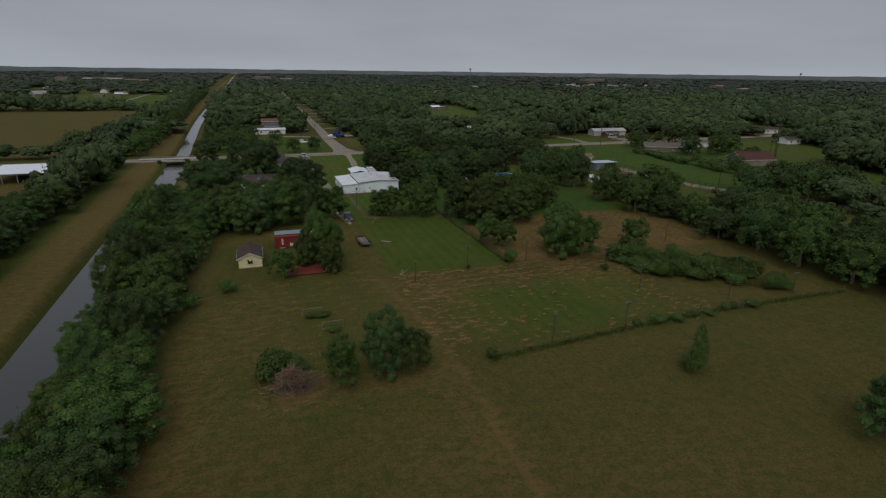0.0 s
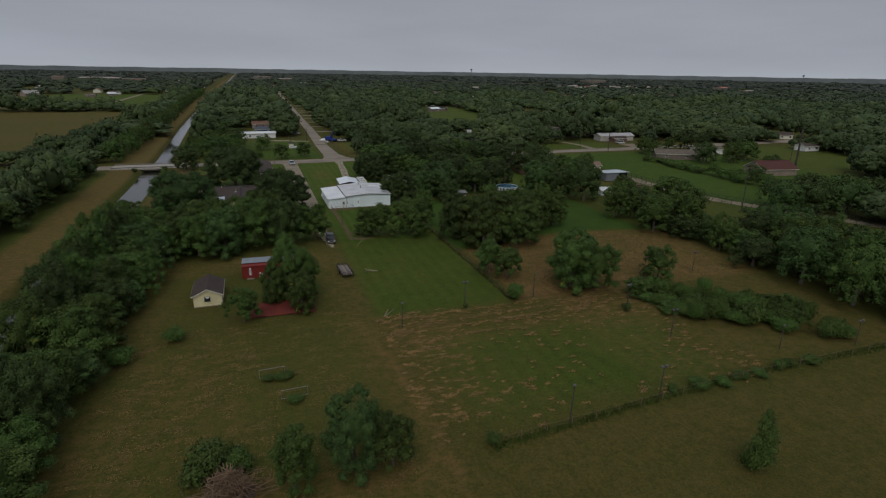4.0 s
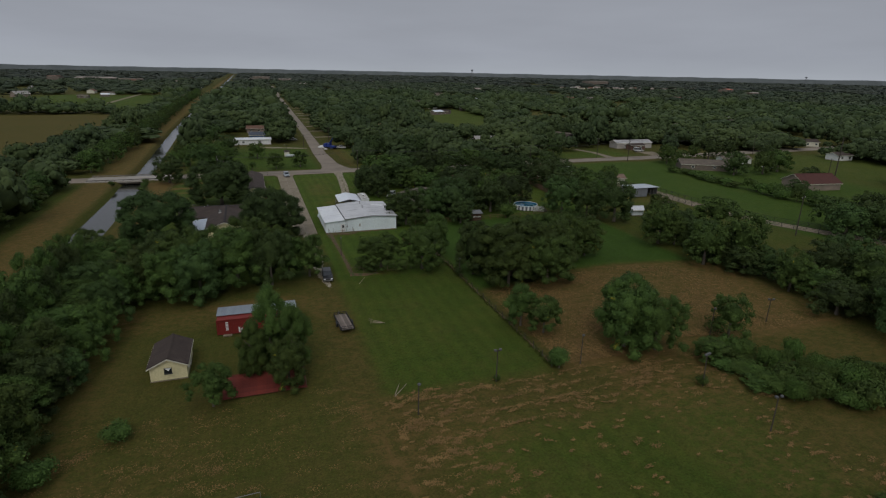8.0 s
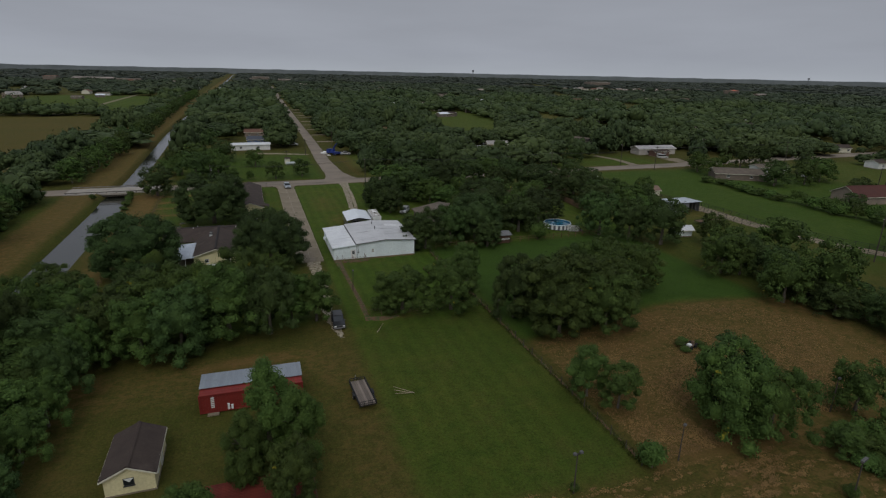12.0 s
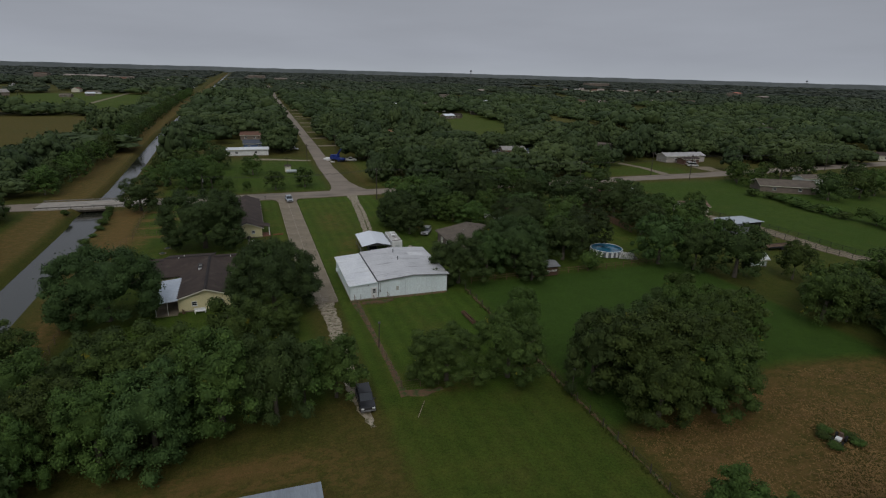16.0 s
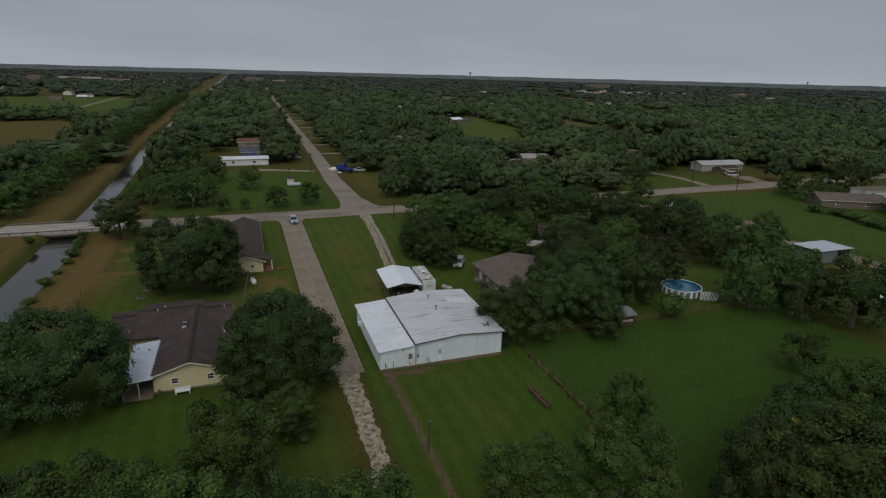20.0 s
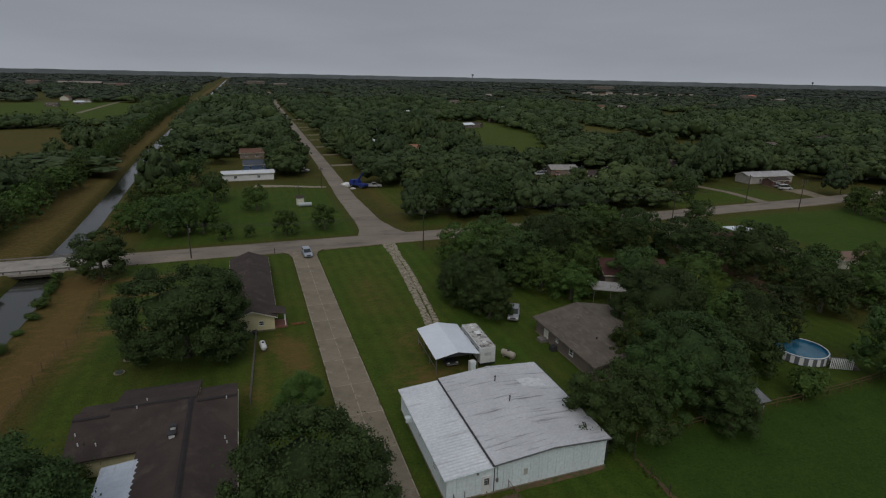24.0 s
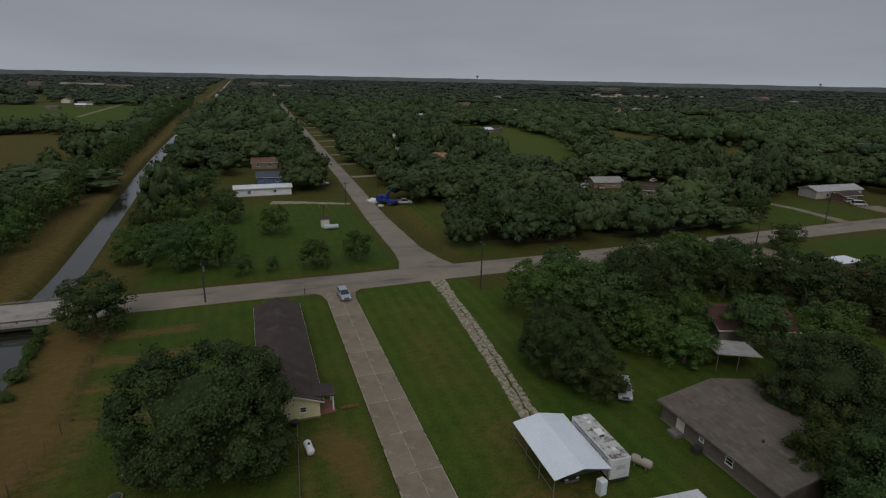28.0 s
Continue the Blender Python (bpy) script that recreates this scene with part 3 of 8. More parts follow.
strip("house_drive", [(29, 346, 0.9), (14, 352, 1.2), (4, 354, 2.4)], GRAVEL, 0.02, "pale gravel house drive", "driveway", 0.2, 2)
strip("house_drive", [(204, 284, 3), (206, 298, 5)], LANE_DIRT, 0.02, "pale dirt house drive", "driveway", 0.3, 2)
rnd = random.Random(5)
for i in range(9):
    y = 396 + i * 34 + rnd.uniform(-6, 6)
    x = 35.4 + (y - 400) * 0.021
    strip("house_drive", [(x + 3.2, y, 1.6), (x + 14, y + 1, 1.6)], CONCRETE, 0.02, "pale concrete house driveway", "driveway", 0, 3)

# concrete driveway slabs, two to a row
drive = thing("concrete_driveway", 12.75, 184.2, 0, 0, "long concrete driveway of jointed slabs", "driveway", kind="structure")
JOINT = mat("joint_filler", (0.36, 0.31, 0.245), (0.24, 0.205, 0.155), 0.95, big=0.7, bump=0.1, stain=(0.09, 0.09, 0.04), stain_at=(0.55, 0.63), stain_scale=0.9)
first = None
rows_n, slab_l, half = 11, 7.2, 2.65
for i in range(rows_n):
    for s in (0, 1):
        if first is None:
            first = part("slab", box(0.015, half - 0.015, 0.015, slab_l - 0.015, -0.1, 0.06, bevel=0.012), CONCRETE, drive)
            first.matrix_basis = pose(-half, 0, 0)
        else:
            again(first, -half + half * s, i * slab_l, 0.002 * ((i * 7 + s * 3) % 4), 0)
for s in (-1, 0):
    part("slab", box(s * half + 0.015, s * half + half - 0.015, -2.8, -0.015, -0.1, 0.06, bevel=0.012), CONCRETE, drive)
for i in range(rows_n + 1):
    part("joint", box(-half, half, i * slab_l - 0.05, i * slab_l + 0.05, 0.0, 0.0715), JOINT, drive)
for s, w in ((-half - 0.02, 0.06), (0.0, 0.05), (half + 0.02, 0.06)):
    part("joint", box(s - w, s + w, -2.8, rows_n * slab_l, 0.0, 0.0695), JOINT, drive)
apron = part("slab", slab([(-half, 79.25, 0.055), (half, 79.25, 0.055), (half + 0.6, 82.6, 0.055), (half + 2.4, 84.6, 0.055), (-half - 2.4, 84.6, 0.055), (-half - 0.8, 82.6, 0.055)], 0.12), CONCRETE, drive)

# bridge over the canal
br = thing("road_bridge", -41.9, 272.6, 0, 0, "low concrete road bridge with timber rails", "bridge", kind="structure")
part("deck", box(-14, 13.5, -5.0, 5.0, -0.45, 0.12, bevel=0.03), mat("bridge_concrete", (0.34, 0.31, 0.27), (0.26, 0.24, 0.21), 0.9, big=0.3, bump=0.1, stain=(0.16, 0.15, 0.14), stain_at=(0.55, 0.75), stain_scale=0.4), br)
for s in (-1, 1):
    part("rail", box(-13.5, 13, s * 4.75 - 0.08, s * 4.75 + 0.08, 0.45, 0.72, bevel=0.02), WOOD_GREY, br)
    part("girder", box(-8, 8, s * 4.6 - 0.2, s * 4.6 + 0.2, -1.0, -0.46), WOOD_POLE, br)
    for i in range(10):
        part("rail_post", box(-13.2 + i * 2.88, -13.0 + i * 2.88, s * 4.75 - 0.1, s * 4.75 + 0.1, 0.12, 0.46), WOOD_GREY, br)
    for i in range(4):
        part("pile", tube((-4.5 + 3 * i, s * 3.6, -3.2), (-4.5 + 3 * i, s * 3.6, -0.46), 0.2), WOOD_POLE, br)

# ---- trees ----
def lobes_for(rng, kind, r, h):
    """Rounded masses that make up a crown: centre, radii."""
    out = []
    if kind == "cone":
        for i in range(13):
            f = i / 12
            a = rng.uniform(0, 6.28)
            w = r * (1 - f) ** 0.75 * rng.uniform(0.45, 0.75) + 0.35
            o = r * (1 - f) * 0.55
            out.append((o * math.cos(a), o * math.sin(a), h * (0.14 + 0.8 * f), w, w, w * 1.15))
    elif kind == "column":
        for i in range(56):
            f = (i + rng.random()) / 56
            a = rng.uniform(0, 6.28)
            wide = r * (0.62 + 0.38 * math.sin(math.pi * min(1, 0.15 + f))) * math.sqrt(max(0.02, 1 - max(0, (f - 0.55) / 0.47) ** 2))
            w = r * rng.uniform(0.15, 0.27)
            o = max(0, wide - 0.7 * w) * rng.uniform(0.5, 1.12)
            out.append((o * math.cos(a), o * math.sin(a), h * (0.08 + 0.86 * f), w, w, w * rng.uniform(1.0, 1.9)))
    elif kind == "bush":
        for i in range(7):
            a, o = rng.uniform(0, 6.28), r * rng.uniform(0.1, 0.6)
            w = r * rng.uniform(0.4, 0.6)
            out.append((o * math.cos(a), o * math.sin(a), h * rng.uniform(0.3, 0.62), w, w, h * rng.uniform(0.28, 0.4)))
    else:
        n_l = {"oak": 150, "tree": 84, "airy": 48}[kind]
        base = {"oak": 0.14, "tree": 0.16, "airy": 0.22}[kind]
        big = {"oak": 0.80, "tree": 0.70, "airy": 0.58}[kind]
        out.append((0, 0, h * 0.55, r * big, r * big, h * (0.40 if kind == "oak" else 0.33)))
        ph, ph2 = rng.uniform(0, 6.28), rng.uniform(0, 6.28)
        for i in range(n_l):
            a = rng.uniform(0, 6.28)
            grow = 1 + (0.05 if kind == "oak" else 0.15) * math.sin(2 * a + ph) + (0.05 if kind == "oak" else 0.11) * math.sin(3 * a + ph2)
            f = (i + rng.random()) / n_l
            zz = base + (0.97 - base) * f
            o = r * 0.87 * math.sqrt(max(0.03, 1 - ((zz - 0.48) / 0.56) ** 2)) * (rng.uniform(0.82, 1.08) if kind == "oak" else rng.uniform(0.62, 1.12)) * grow
            w = r * {"oak": rng.uniform(0.09, 0.17), "tree": rng.uniform(0.10, 0.22), "airy": rng.uniform(0.14, 0.27)}[kind]
            out.append((o * math.cos(a), o * math.sin(a), h * zz * (0.9 + 0.1 * grow) - 0.55 * w, w, w, w * rng.uniform(0.7, 1.0)))
    return np.array(out)


ICO = None


def ico_np():
    global ICO
    if ICO is None:
        bm = bmesh.new()
        bmesh.ops.create_icosphere(bm, subdivisions=1, radius=1)
        bm.verts.ensure_lookup_table()
        ICO = (np.array([v.co[:] for v in bm.verts]), np.array([[v.index for v in f.verts] for f in bm.faces]))
        bm.free()
    return ICO


def leaves_np(rng, lob, count, size, droop=0.0, top=-0.35, lift=0.35, rough=0.50, shell=(0.72, 1.0)):
    """Folded leaf clumps over the lobes: four corners each."""
    area = (lob[:, 3] * lob[:, 5]) ** 0.8
    pick = rng.choice(len(lob), count, p=area / area.sum())
    u = rng.normal(size=(count, 3))
    u /= np.linalg.norm(u, axis=1)[:, None]
    u[:, 2] = np.where(u[:, 2] < top, -u[:, 2], u[:, 2])
    rad = rng.uniform(*shell, (count, 1)) + np.abs(rng.normal(0, 0.14, (count, 1)))
    rad = rad + (rng.uniform(0, 1, (count, 1)) < 0.07) * rng.uniform(0.1, 0.4, (count, 1))
    c = lob[pick, :3] + u * lob[pick, 3:] * rad
    # drop those deep inside another lobe
    deep = np.zeros(count, bool)
    for q in lob:
        deep |= (((c - q[:3]) / q[3:]) ** 2).sum(1) < 0.42
    c, u = c[~deep], u[~deep]
    m = len(c)
    nrm = u + rng.normal(size=(m, 3)) * rough + (0, 0, lift)
    nrm /= np.linalg.norm(nrm, axis=1)[:, None]
    t = np.cross(nrm, rng.normal(size=(m, 3)))
    t /= np.linalg.norm(t, axis=1)[:, None]
    b = np.cross(nrm, t)
    s = size * rng.uniform(0.55, 1.35, (m, 1))
    q = np.stack([c + t * s, c - t * s * 0.55 + b * s * 0.75 - nrm * s * 0.25, c - t * s * 0.55 - b * s * 0.75 - nrm * s * 0.25], 1)
    q[:, :, 2] -= droop * s
    return q


def crown_mesh(name, seed, kind, r, h, count, size, material, core_step=1):
    rng = np.random.default_rng(seed)
    lob = lobes_for(random.Random(seed), kind, r, h)
    q = leaves_np(rng, lob, count, size)
    iv, itri = ico_np()
    cores = [L[:3] + iv * L[3:] * 0.74 * rng.uniform(0.9, 1.08, (len(iv), 1)) for L in lob[::core_step]]
    verts = np.concatenate([q.reshape(-1, 3)] + cores)
    verts[:, 2] = np.maximum(verts[:, 2], 0.03)
    k = len(q) * 3
    faces = np.concatenate([np.arange(k).reshape(-1, 3)] + [itri + k + i * len(iv) for i in range(len(cores))])
    return raw_mesh(name, verts, faces, material)


def loft(points, radii, sides=7, bm=None):
    """One connected tapering stem through the points."""
    bm = bm or bmesh.new()
    rings = []
    for p, r in zip(points, radii):
        rings.append([bm.verts.new((p[0] + r * math.cos(6.2832 * i / sides), p[1] + r * math.sin(6.2832 * i / sides), p[2])) for i in range(sides)])
    for u, w in zip(rings, rings[1:]):
        for i in range(sides):
            bm.faces.new((u[i], u[(i + 1) % sides], w[(i + 1) % sides], w[i]))
    bm.faces.new(rings[-1])
    return bm


def stem_meshes(seed, kind, r, h):
    """A trunk and four limbs, each a mesh of its own."""
    rng = random.Random(seed)
    w = 0.045 * h * (0.6 if kind in ("cone", "airy") else 0.8)
    if kind == "bush":
        w = 0.06
    top = h * {"cone": 0.8, "column": 0.7}.get(kind, 0.5)
    lean = rng.uniform(-0.3, 0.3) * (0.3 if kind == "bush" else 1)
    bms = [("trunk", loft([(0, 0, -0.2), (0.05, 0, 0.25 * top), (0.5 * lean, 0.3 * lean, 0.6 * top), (lean, 0.5 * lean, top)], [1.25 * w, 0.95 * w, 0.75 * w, 0.35 * w], 9))]
    for i in range(4):
        a = 1.57 * i + rng.uniform(-0.4, 0.4)
        z0 = top * rng.uniform(0.5, 0.9)
        o = r * rng.uniform(0.5, 0.75)
        ax, ay = 0.5 * lean, 0.3 * lean
        bms.append(("limb", loft([(ax, ay, z0), (ax + 0.4 * o * math.cos(a), ay + 0.4 * o * math.sin(a), z0 + 0.12 * h), (ax + o * math.cos(a + 0.2), ay + o * math.sin(a + 0.2), z0 + h * rng.uniform(0.2, 0.32))], [0.45 * w, 0.3 * w, 0.08 * w], 6)))
    out = []
    for nm, bm in bms:
        me = bpy.data.meshes.new(nm)
        bm.to_mesh(me)
        bm.free()
        me.materials.append(BARK)
        out.append((nm, me))
    return out


# kind: shape, radius, height, leaf clumps, clump size, foliage
KINDS = {
    "oak": ("oak", 8.5, 12.5, 38000, 0.15, LEAF_EVERGREEN),
    "tree": ("tree", 5.2, 9.5, 16000, 0.13, LEAF_MID),
    "dark": ("tree", 5.2, 9.5, 16000, 0.13, LEAF_OAK),
    "airy": ("airy", 3.6, 7.6, 9500, 0.125, LEAF_MID),
    "willow": ("column", 4.2, 12.5, 22000, 0.12, LEAF_LIGHT),
    "sapling": ("cone", 1.9, 7.0, 4000, 0.125, LEAF_LIGHT),
    "bush": ("bush", 2.2, 2.6, 2600, 0.13, LEAF_MID),
    "thicket": ("bush", 4.6, 5.2, 6000, 0.17, LEAF_THICKET),
}
CROWNS, STEMS = {}, {}
for kn, (shape, r, h, count, size, lm) in KINDS.items():
    for level, (share, grow) in enumerate(((1.0, 1.0), (0.46, 1.4), (0.17, 2.1))):
        CROWNS[kn, level] = [crown_mesh("crown", 11 + 17 * v + len(kn), shape, r, h, int(count * share), size * grow, lm, (1, 2, 5)[level]) for v in range(3 if kn in ("oak", "tree", "dark") else 2)]
    STEMS[kn] = [stem_meshes(5 + v, shape, r, h) for v in range(2)]
TREE_WORDS = {
    "oak": ("live_oak", "broad dark green live oak with a dense rounded crown", "tree"),
    "tree": ("tree", "green broadleaf tree with a lumpy uneven crown", "tree"),
    "dark": ("tree", "dark green broadleaf tree with a full crown", "tree"),
    "airy": ("small_tree", "small green tree with an open airy crown", "tree"),
    "willow": ("tall_tree", "tall green columnar tree with feathery foliage", "tree"),
    "sapling": ("sapling", "slim young tree standing alone in the pasture", "tree"),
    "bush": ("bush", "low rounded green bush growing in the grass", "bush"),
    "thicket": ("shrub", "large spreading shrub in an overgrown thicket", "shrub"),
}
tree_rng = random.Random(42)


def plant(kn, x, y, r=None, h=None, label="", group=""):
    _, r0, h0, *_ = KINDS[kn]
    sx, sz = (r / r0 if r else tree_rng.uniform(0.85, 1.2)), (h / h0 if h else tree_rng.uniform(0.85, 1.2))
    name, words, cat = TREE_WORDS[kn]
    away = math.hypot(x + 5, max(45, y - 165))
    level = 0 if away < 84 else 1 if away < 140 else 2
    tree_rng.random()
    ob = new(name)
    ob.matrix_basis = pose(x, y, -0.1, 0, 0, tree_rng.uniform(0, 360))
    ob.scale = (sx, sx * tree_rng.uniform(0.9, 1.1), sz)
    tagged(ob, label or words, cat, group)
    stems = tree_rng.choice(STEMS[kn])
    for nm, me in [("crown", tree_rng.choice(CROWNS[kn, level]))] + (stems if level == 0 and kn not in ("bush", "thicket") else stems[:1]):
        o = new(nm, me)
        o.parent = ob
    return ob


# the pasture and the side yard
for row in (("dark", 5.0, 68.8, 3.4, 8.8), ("airy", 8.9, 68.2, 2.4, 6.4), ("airy", -0.9, 67.8, 2.5, 6.6), ("bush", -8.9, 72.6, 3.2, 3.6), ("bush", -6.6, 72.4, 2.2, 2.4), ("sapling", 44.8, 56.1, 1.45, 7.2), ("dark", 54.8, 38.0, 3.4, 7.8),
            ("willow", 1.9, 118.6, 3.6, 11.2), ("willow", 4.6, 115.6, 3.0, 9.2), ("tree", 3.6, 110.2, 2.9, 7.0), ("willow", -0.6, 114.6, 2.6, 8.0), ("airy", -5.6, 108.2, 2.4, 5.8), ("bush", -15.1, 104.0, 1.8, 2.2), ("bush", -22.0, 99, 2.2, 2.6), ("bush", 20.3, 67.9, 1.1, 1.6)):
    plant(*row)
# round the houses by the drive
for row in (("oak", -21.0, 183.6, 8.2, 12.4), ("oak", 4.5, 180.4, 7.6, 12.4), ("oak", -8.6, 221.0, 9.6, 13.4), ("dark", -27.6, 261.6, 6.2, 9.6), ("airy", 10.4, 151.0, 3.7, 9.2), ("tree", -12.9, 155.6, 5.6, 10.4),
            ("tree", -3.1, 149.6, 5.8, 11.6), ("dark", 3.0, 148.4, 4.8, 11.4), ("tree", -1.0, 161.9, 5.0, 10.6), ("tree", -19.7, 148.7, 5.3, 8.6), ("tree", -31.0, 166.5, 5.4, 8.4), ("dark", -9.5, 145.5, 5.0, 10.2),
            ("tree", -26.0, 156.0, 5.2, 9.0), ("tree", -7.6, 152.0, 5.2, 11.0), ("dark", -17.0, 158.0, 4.8, 9.4), ("airy", 6.4, 151.0, 3.8, 9.0), ("tree", -14.8, 146.0, 4.8, 9.6), ("bush", -17.5, 194.5, 2.0, 2.2), ("bush", -14.5, 191.0, 1.4, 1.6), ("tree", 5.0, 171.5, 3.6, 5.2)):
    plant(*row)
# east of the mown lawn and in the hay field
for row in (("tree", 25.1, 150.9, 4.6, 8.0), ("tree", 33.6, 149.5, 4.9, 9.4), ("airy", 39.0, 156.5, 3.3, 9.8), ("tree", 50.0, 140.6, 7.2, 12.0), ("dark", 43.0, 143.4, 4.4, 11.4), ("tree", 56.5, 138.6, 6.0, 11.0),
            ("tree", 60.8, 144.0, 5.0, 10.0), ("airy", 41.2, 118.0, 3.0, 7.2), ("airy", 43.5, 114.5, 2.8, 6.4), ("tree", 53.4, 107.0, 5.0, 11.0), ("tree", 57.4, 104.6, 4.4, 9.2), ("dark", 55.8, 109.6, 4.8, 10.0), ("bush", 56.6, 94.1, 1.0, 1.4), ("bush", 30.3, 103.4, 0.6, 0.9), ("tree", 71.5, 104.6, 3.4, 7.6), ("bush", 40.3, 103.9, 2.2, 3.2),
            ("dark", 52.0, 147.5, 4.6, 9.4), ("tree", 47.0, 135.0, 5.0, 9.6), ("tree", 55.0, 134.2, 5.0, 10.2), ("tree", 65.4, 145.6, 5.2, 10.6), ("airy", 62.4, 151.6, 3.2, 10.0)):
    plant(*row)
# east fields
for row in (("tree", 94.7, 134.8, 5.2, 9.6), ("airy", 101.0, 131.0, 5.0, 12.5), ("tree", 95.8, 151.2, 5.2, 10.4), ("airy", 117.6, 154.8, 6.2, 10.2), ("bush", 99.6, 138.5, 4.6, 5.2), ("dark", 97.7, 172.4, 5.9, 12.2),
            ("oak", 78.2, 200.4, 6.6, 9.6), ("dark", 87.5, 184.0, 5.8, 11.5), ("dark", 102.7, 222.0, 7.0, 10.6), ("bush", 69.5, 184.4, 2.8, 4.4), ("dark", 54.6, 182.2, 3.6, 6.6), ("willow", 5.6, 198.4, 3.3, 7.2), ("oak", 97.7, 236.0, 8.2, 10.2),
            ("dark", 92.5, 178.5, 4.6, 10.6), ("airy", 109, 168, 3.6, 8.5), ("dark", 126.7, 264.2, 4.4, 7.6), ("tree", 124.6, 214.0, 4.0, 8.6), ("dark", 118.0, 207.0, 4.4, 8.0), ("tree", 72.0, 147.5, 4.6, 9.6), ("tree", 67.0, 151.5, 4.8, 9.4), ("dark", 58.0, 150.5, 4.4, 9.4), ("airy", 74.5, 163.0, 3.0, 7.0)):
    plant(*row)
# between the pool yard and the farm lane
for row in (("dark", 113.0, 231.5, 6.4, 9.8), ("dark", 106.5, 213.5, 5.6, 9.0), ("tree", 111.5, 204.5, 5.2, 8.6), ("dark", 99.5, 205.0, 5.2, 9.0), ("tree", 106.0, 190.0, 4.6, 8.4), ("airy", 117.5, 219.0, 4.2, 7.6)):
    plant(*row)
# between the grey house and the road
for row in (("dark", 39.6, 184.6, 5.2, 9.8), ("oak", 54.5, 190.0, 7.2, 11.2), ("oak", 38.8, 228.5, 6.4, 9.4), ("dark", 40.0, 221.0, 4.2, 8.0), ("dark", 51.9, 236.8, 7.4, 10.8), ("tree", 46.0, 247.8, 6.4, 10.4),
            ("tree", 58.4, 224.2, 4.6, 6.6), ("oak", 63.2, 205.8, 7.6, 11.6), ("oak", 63.0, 242.8, 7.6, 11.6), ("dark", 76.0, 252.9, 7.4, 10.4), ("tree", 86.0, 256.0, 6.6, 10.4), ("tree", 52.6, 197.4, 4.6, 9.2),
            ("dark", 47.0, 187.5, 4.6, 9.4), ("dark", 68.0, 192.5, 5.4, 9.6), ("dark", 74.0, 226.0, 5.6, 8.4), ("tree", 86.0, 222.0, 5.4, 7.6), ("dark", 57.0, 258.5, 5.4, 8.6)):
    plant(*row)
for row in (("tree", 55.0, 229.5, 5.0, 8.5), ("dark", 67.5, 250.5, 6.0, 9.8), ("tree", 56.5, 247.0, 5.5, 9.6), ("tree", 66.5, 233.5, 4.2, 8.0), ("oak", 92.0, 248.0, 6.8, 10.2), ("dark", 85.0, 243.5, 4.8, 9.0), ("tree", 71.5, 211.5, 5.4, 9.6), ("tree", 70.6, 201.5, 4.8, 9.0), ("tree", 48.6, 240.5, 5.0, 9.2)):
    plant(*row)
# beyond the county road
for row in (("airy", 10.4, 283.8, 3.7, 7.0), ("airy", 20.5, 287.0, 3.7, 7.0), ("airy", -5.0, 283.0, 2.4, 4.6), ("tree", 3.5, 314.0, 4.6, 8.0), ("tree", -10.2, 291.0, 4.8, 9.4), ("dark", -18.0, 290.0, 6.0, 10.6),
            ("oak", 17.8, 381.5, 8.4, 13.6), ("dark", -19.4, 358.3, 8.0, 12.4), ("airy", -24.0, 300.0, 4.0, 8.4), ("tree", -13.0, 304.0, 5.4, 9.6), ("tree", -20.0, 322.0, 6.4, 10.4), ("dark", -9.0, 330.0, 5.6, 9.8),
            ("oak", 55.5, 296.0, 8.0, 12.0), ("oak", 70.9, 292.1, 8.4, 12.2), ("dark", 146.2, 292.7, 5.6, 9.0), ("dark", 64.0, 306.0, 7.4, 12.0), ("airy", 1.0, 284.0, 1.6, 3.4)):
    plant(*row)
# the hedgerow of trees on the canal's east bank
for i in range(25):
    y = 26 + i * 5.2
    w = tree_rng.uniform(-1.2, 1.2)
    plant(tree_rng.choice(("tree", "dark", "dark", "airy")), -27.0 + w, y, tree_rng.uniform(3.0, 5.2), tree_rng.uniform(5.4, 10.2), "green tree in a dense row along the canal bank", "canal bank trees")
    plant(tree_rng.choice(("tree", "dark")), (-31.0 if y < 95 else -32.0) + w, y + 2.4, tree_rng.uniform(2.6, 4.2) if y < 95 else tree_rng.uniform(3.0, 5.0), tree_rng.uniform(4.6, 8.0) if y < 95 else tree_rng.uniform(10.2, 12.4), "green tree in a dense row along the canal bank", "canal bank trees")
for x, y, r, h in ((-22.4, 131.0, 3.2, 7.0), (-22.6, 137.5, 3.6, 8.2), (-21.6, 143.6, 3.4, 8.0), (-23.0, 124.5, 3.0, 6.4), (-23.4, 118.0, 2.8, 5.6), (-23.0, 149.5, 3.2, 7.6)):
    plant(tree_rng.choice(("tree", "dark")), x, y, r, h, "green tree in a dense row along the canal bank", "canal bank trees")
# the belt of trees along the far side of the canal's west bank
for i in range(30):
    y = 98 + i * 5.6
    plant(tree_rng.choice(("dark", "dark", "tree", "airy")), -62.0 + tree_rng.uniform(-1.2, 1.2), y, tree_rng.uniform(3.6, 5.2), tree_rng.uniform(6.0, 9.6), "green tree in the belt west of the canal", "west bank trees")
    if i % 2 == 0:
        plant(tree_rng.choice(("dark", "tree")), -67.5 + tree_rng.uniform(-1.2, 1.2), y + 2.5, tree_rng.uniform(3.6, 5.0), tree_rng.uniform(6.0, 9.0), "green tree in the belt west of the canal", "west bank trees")
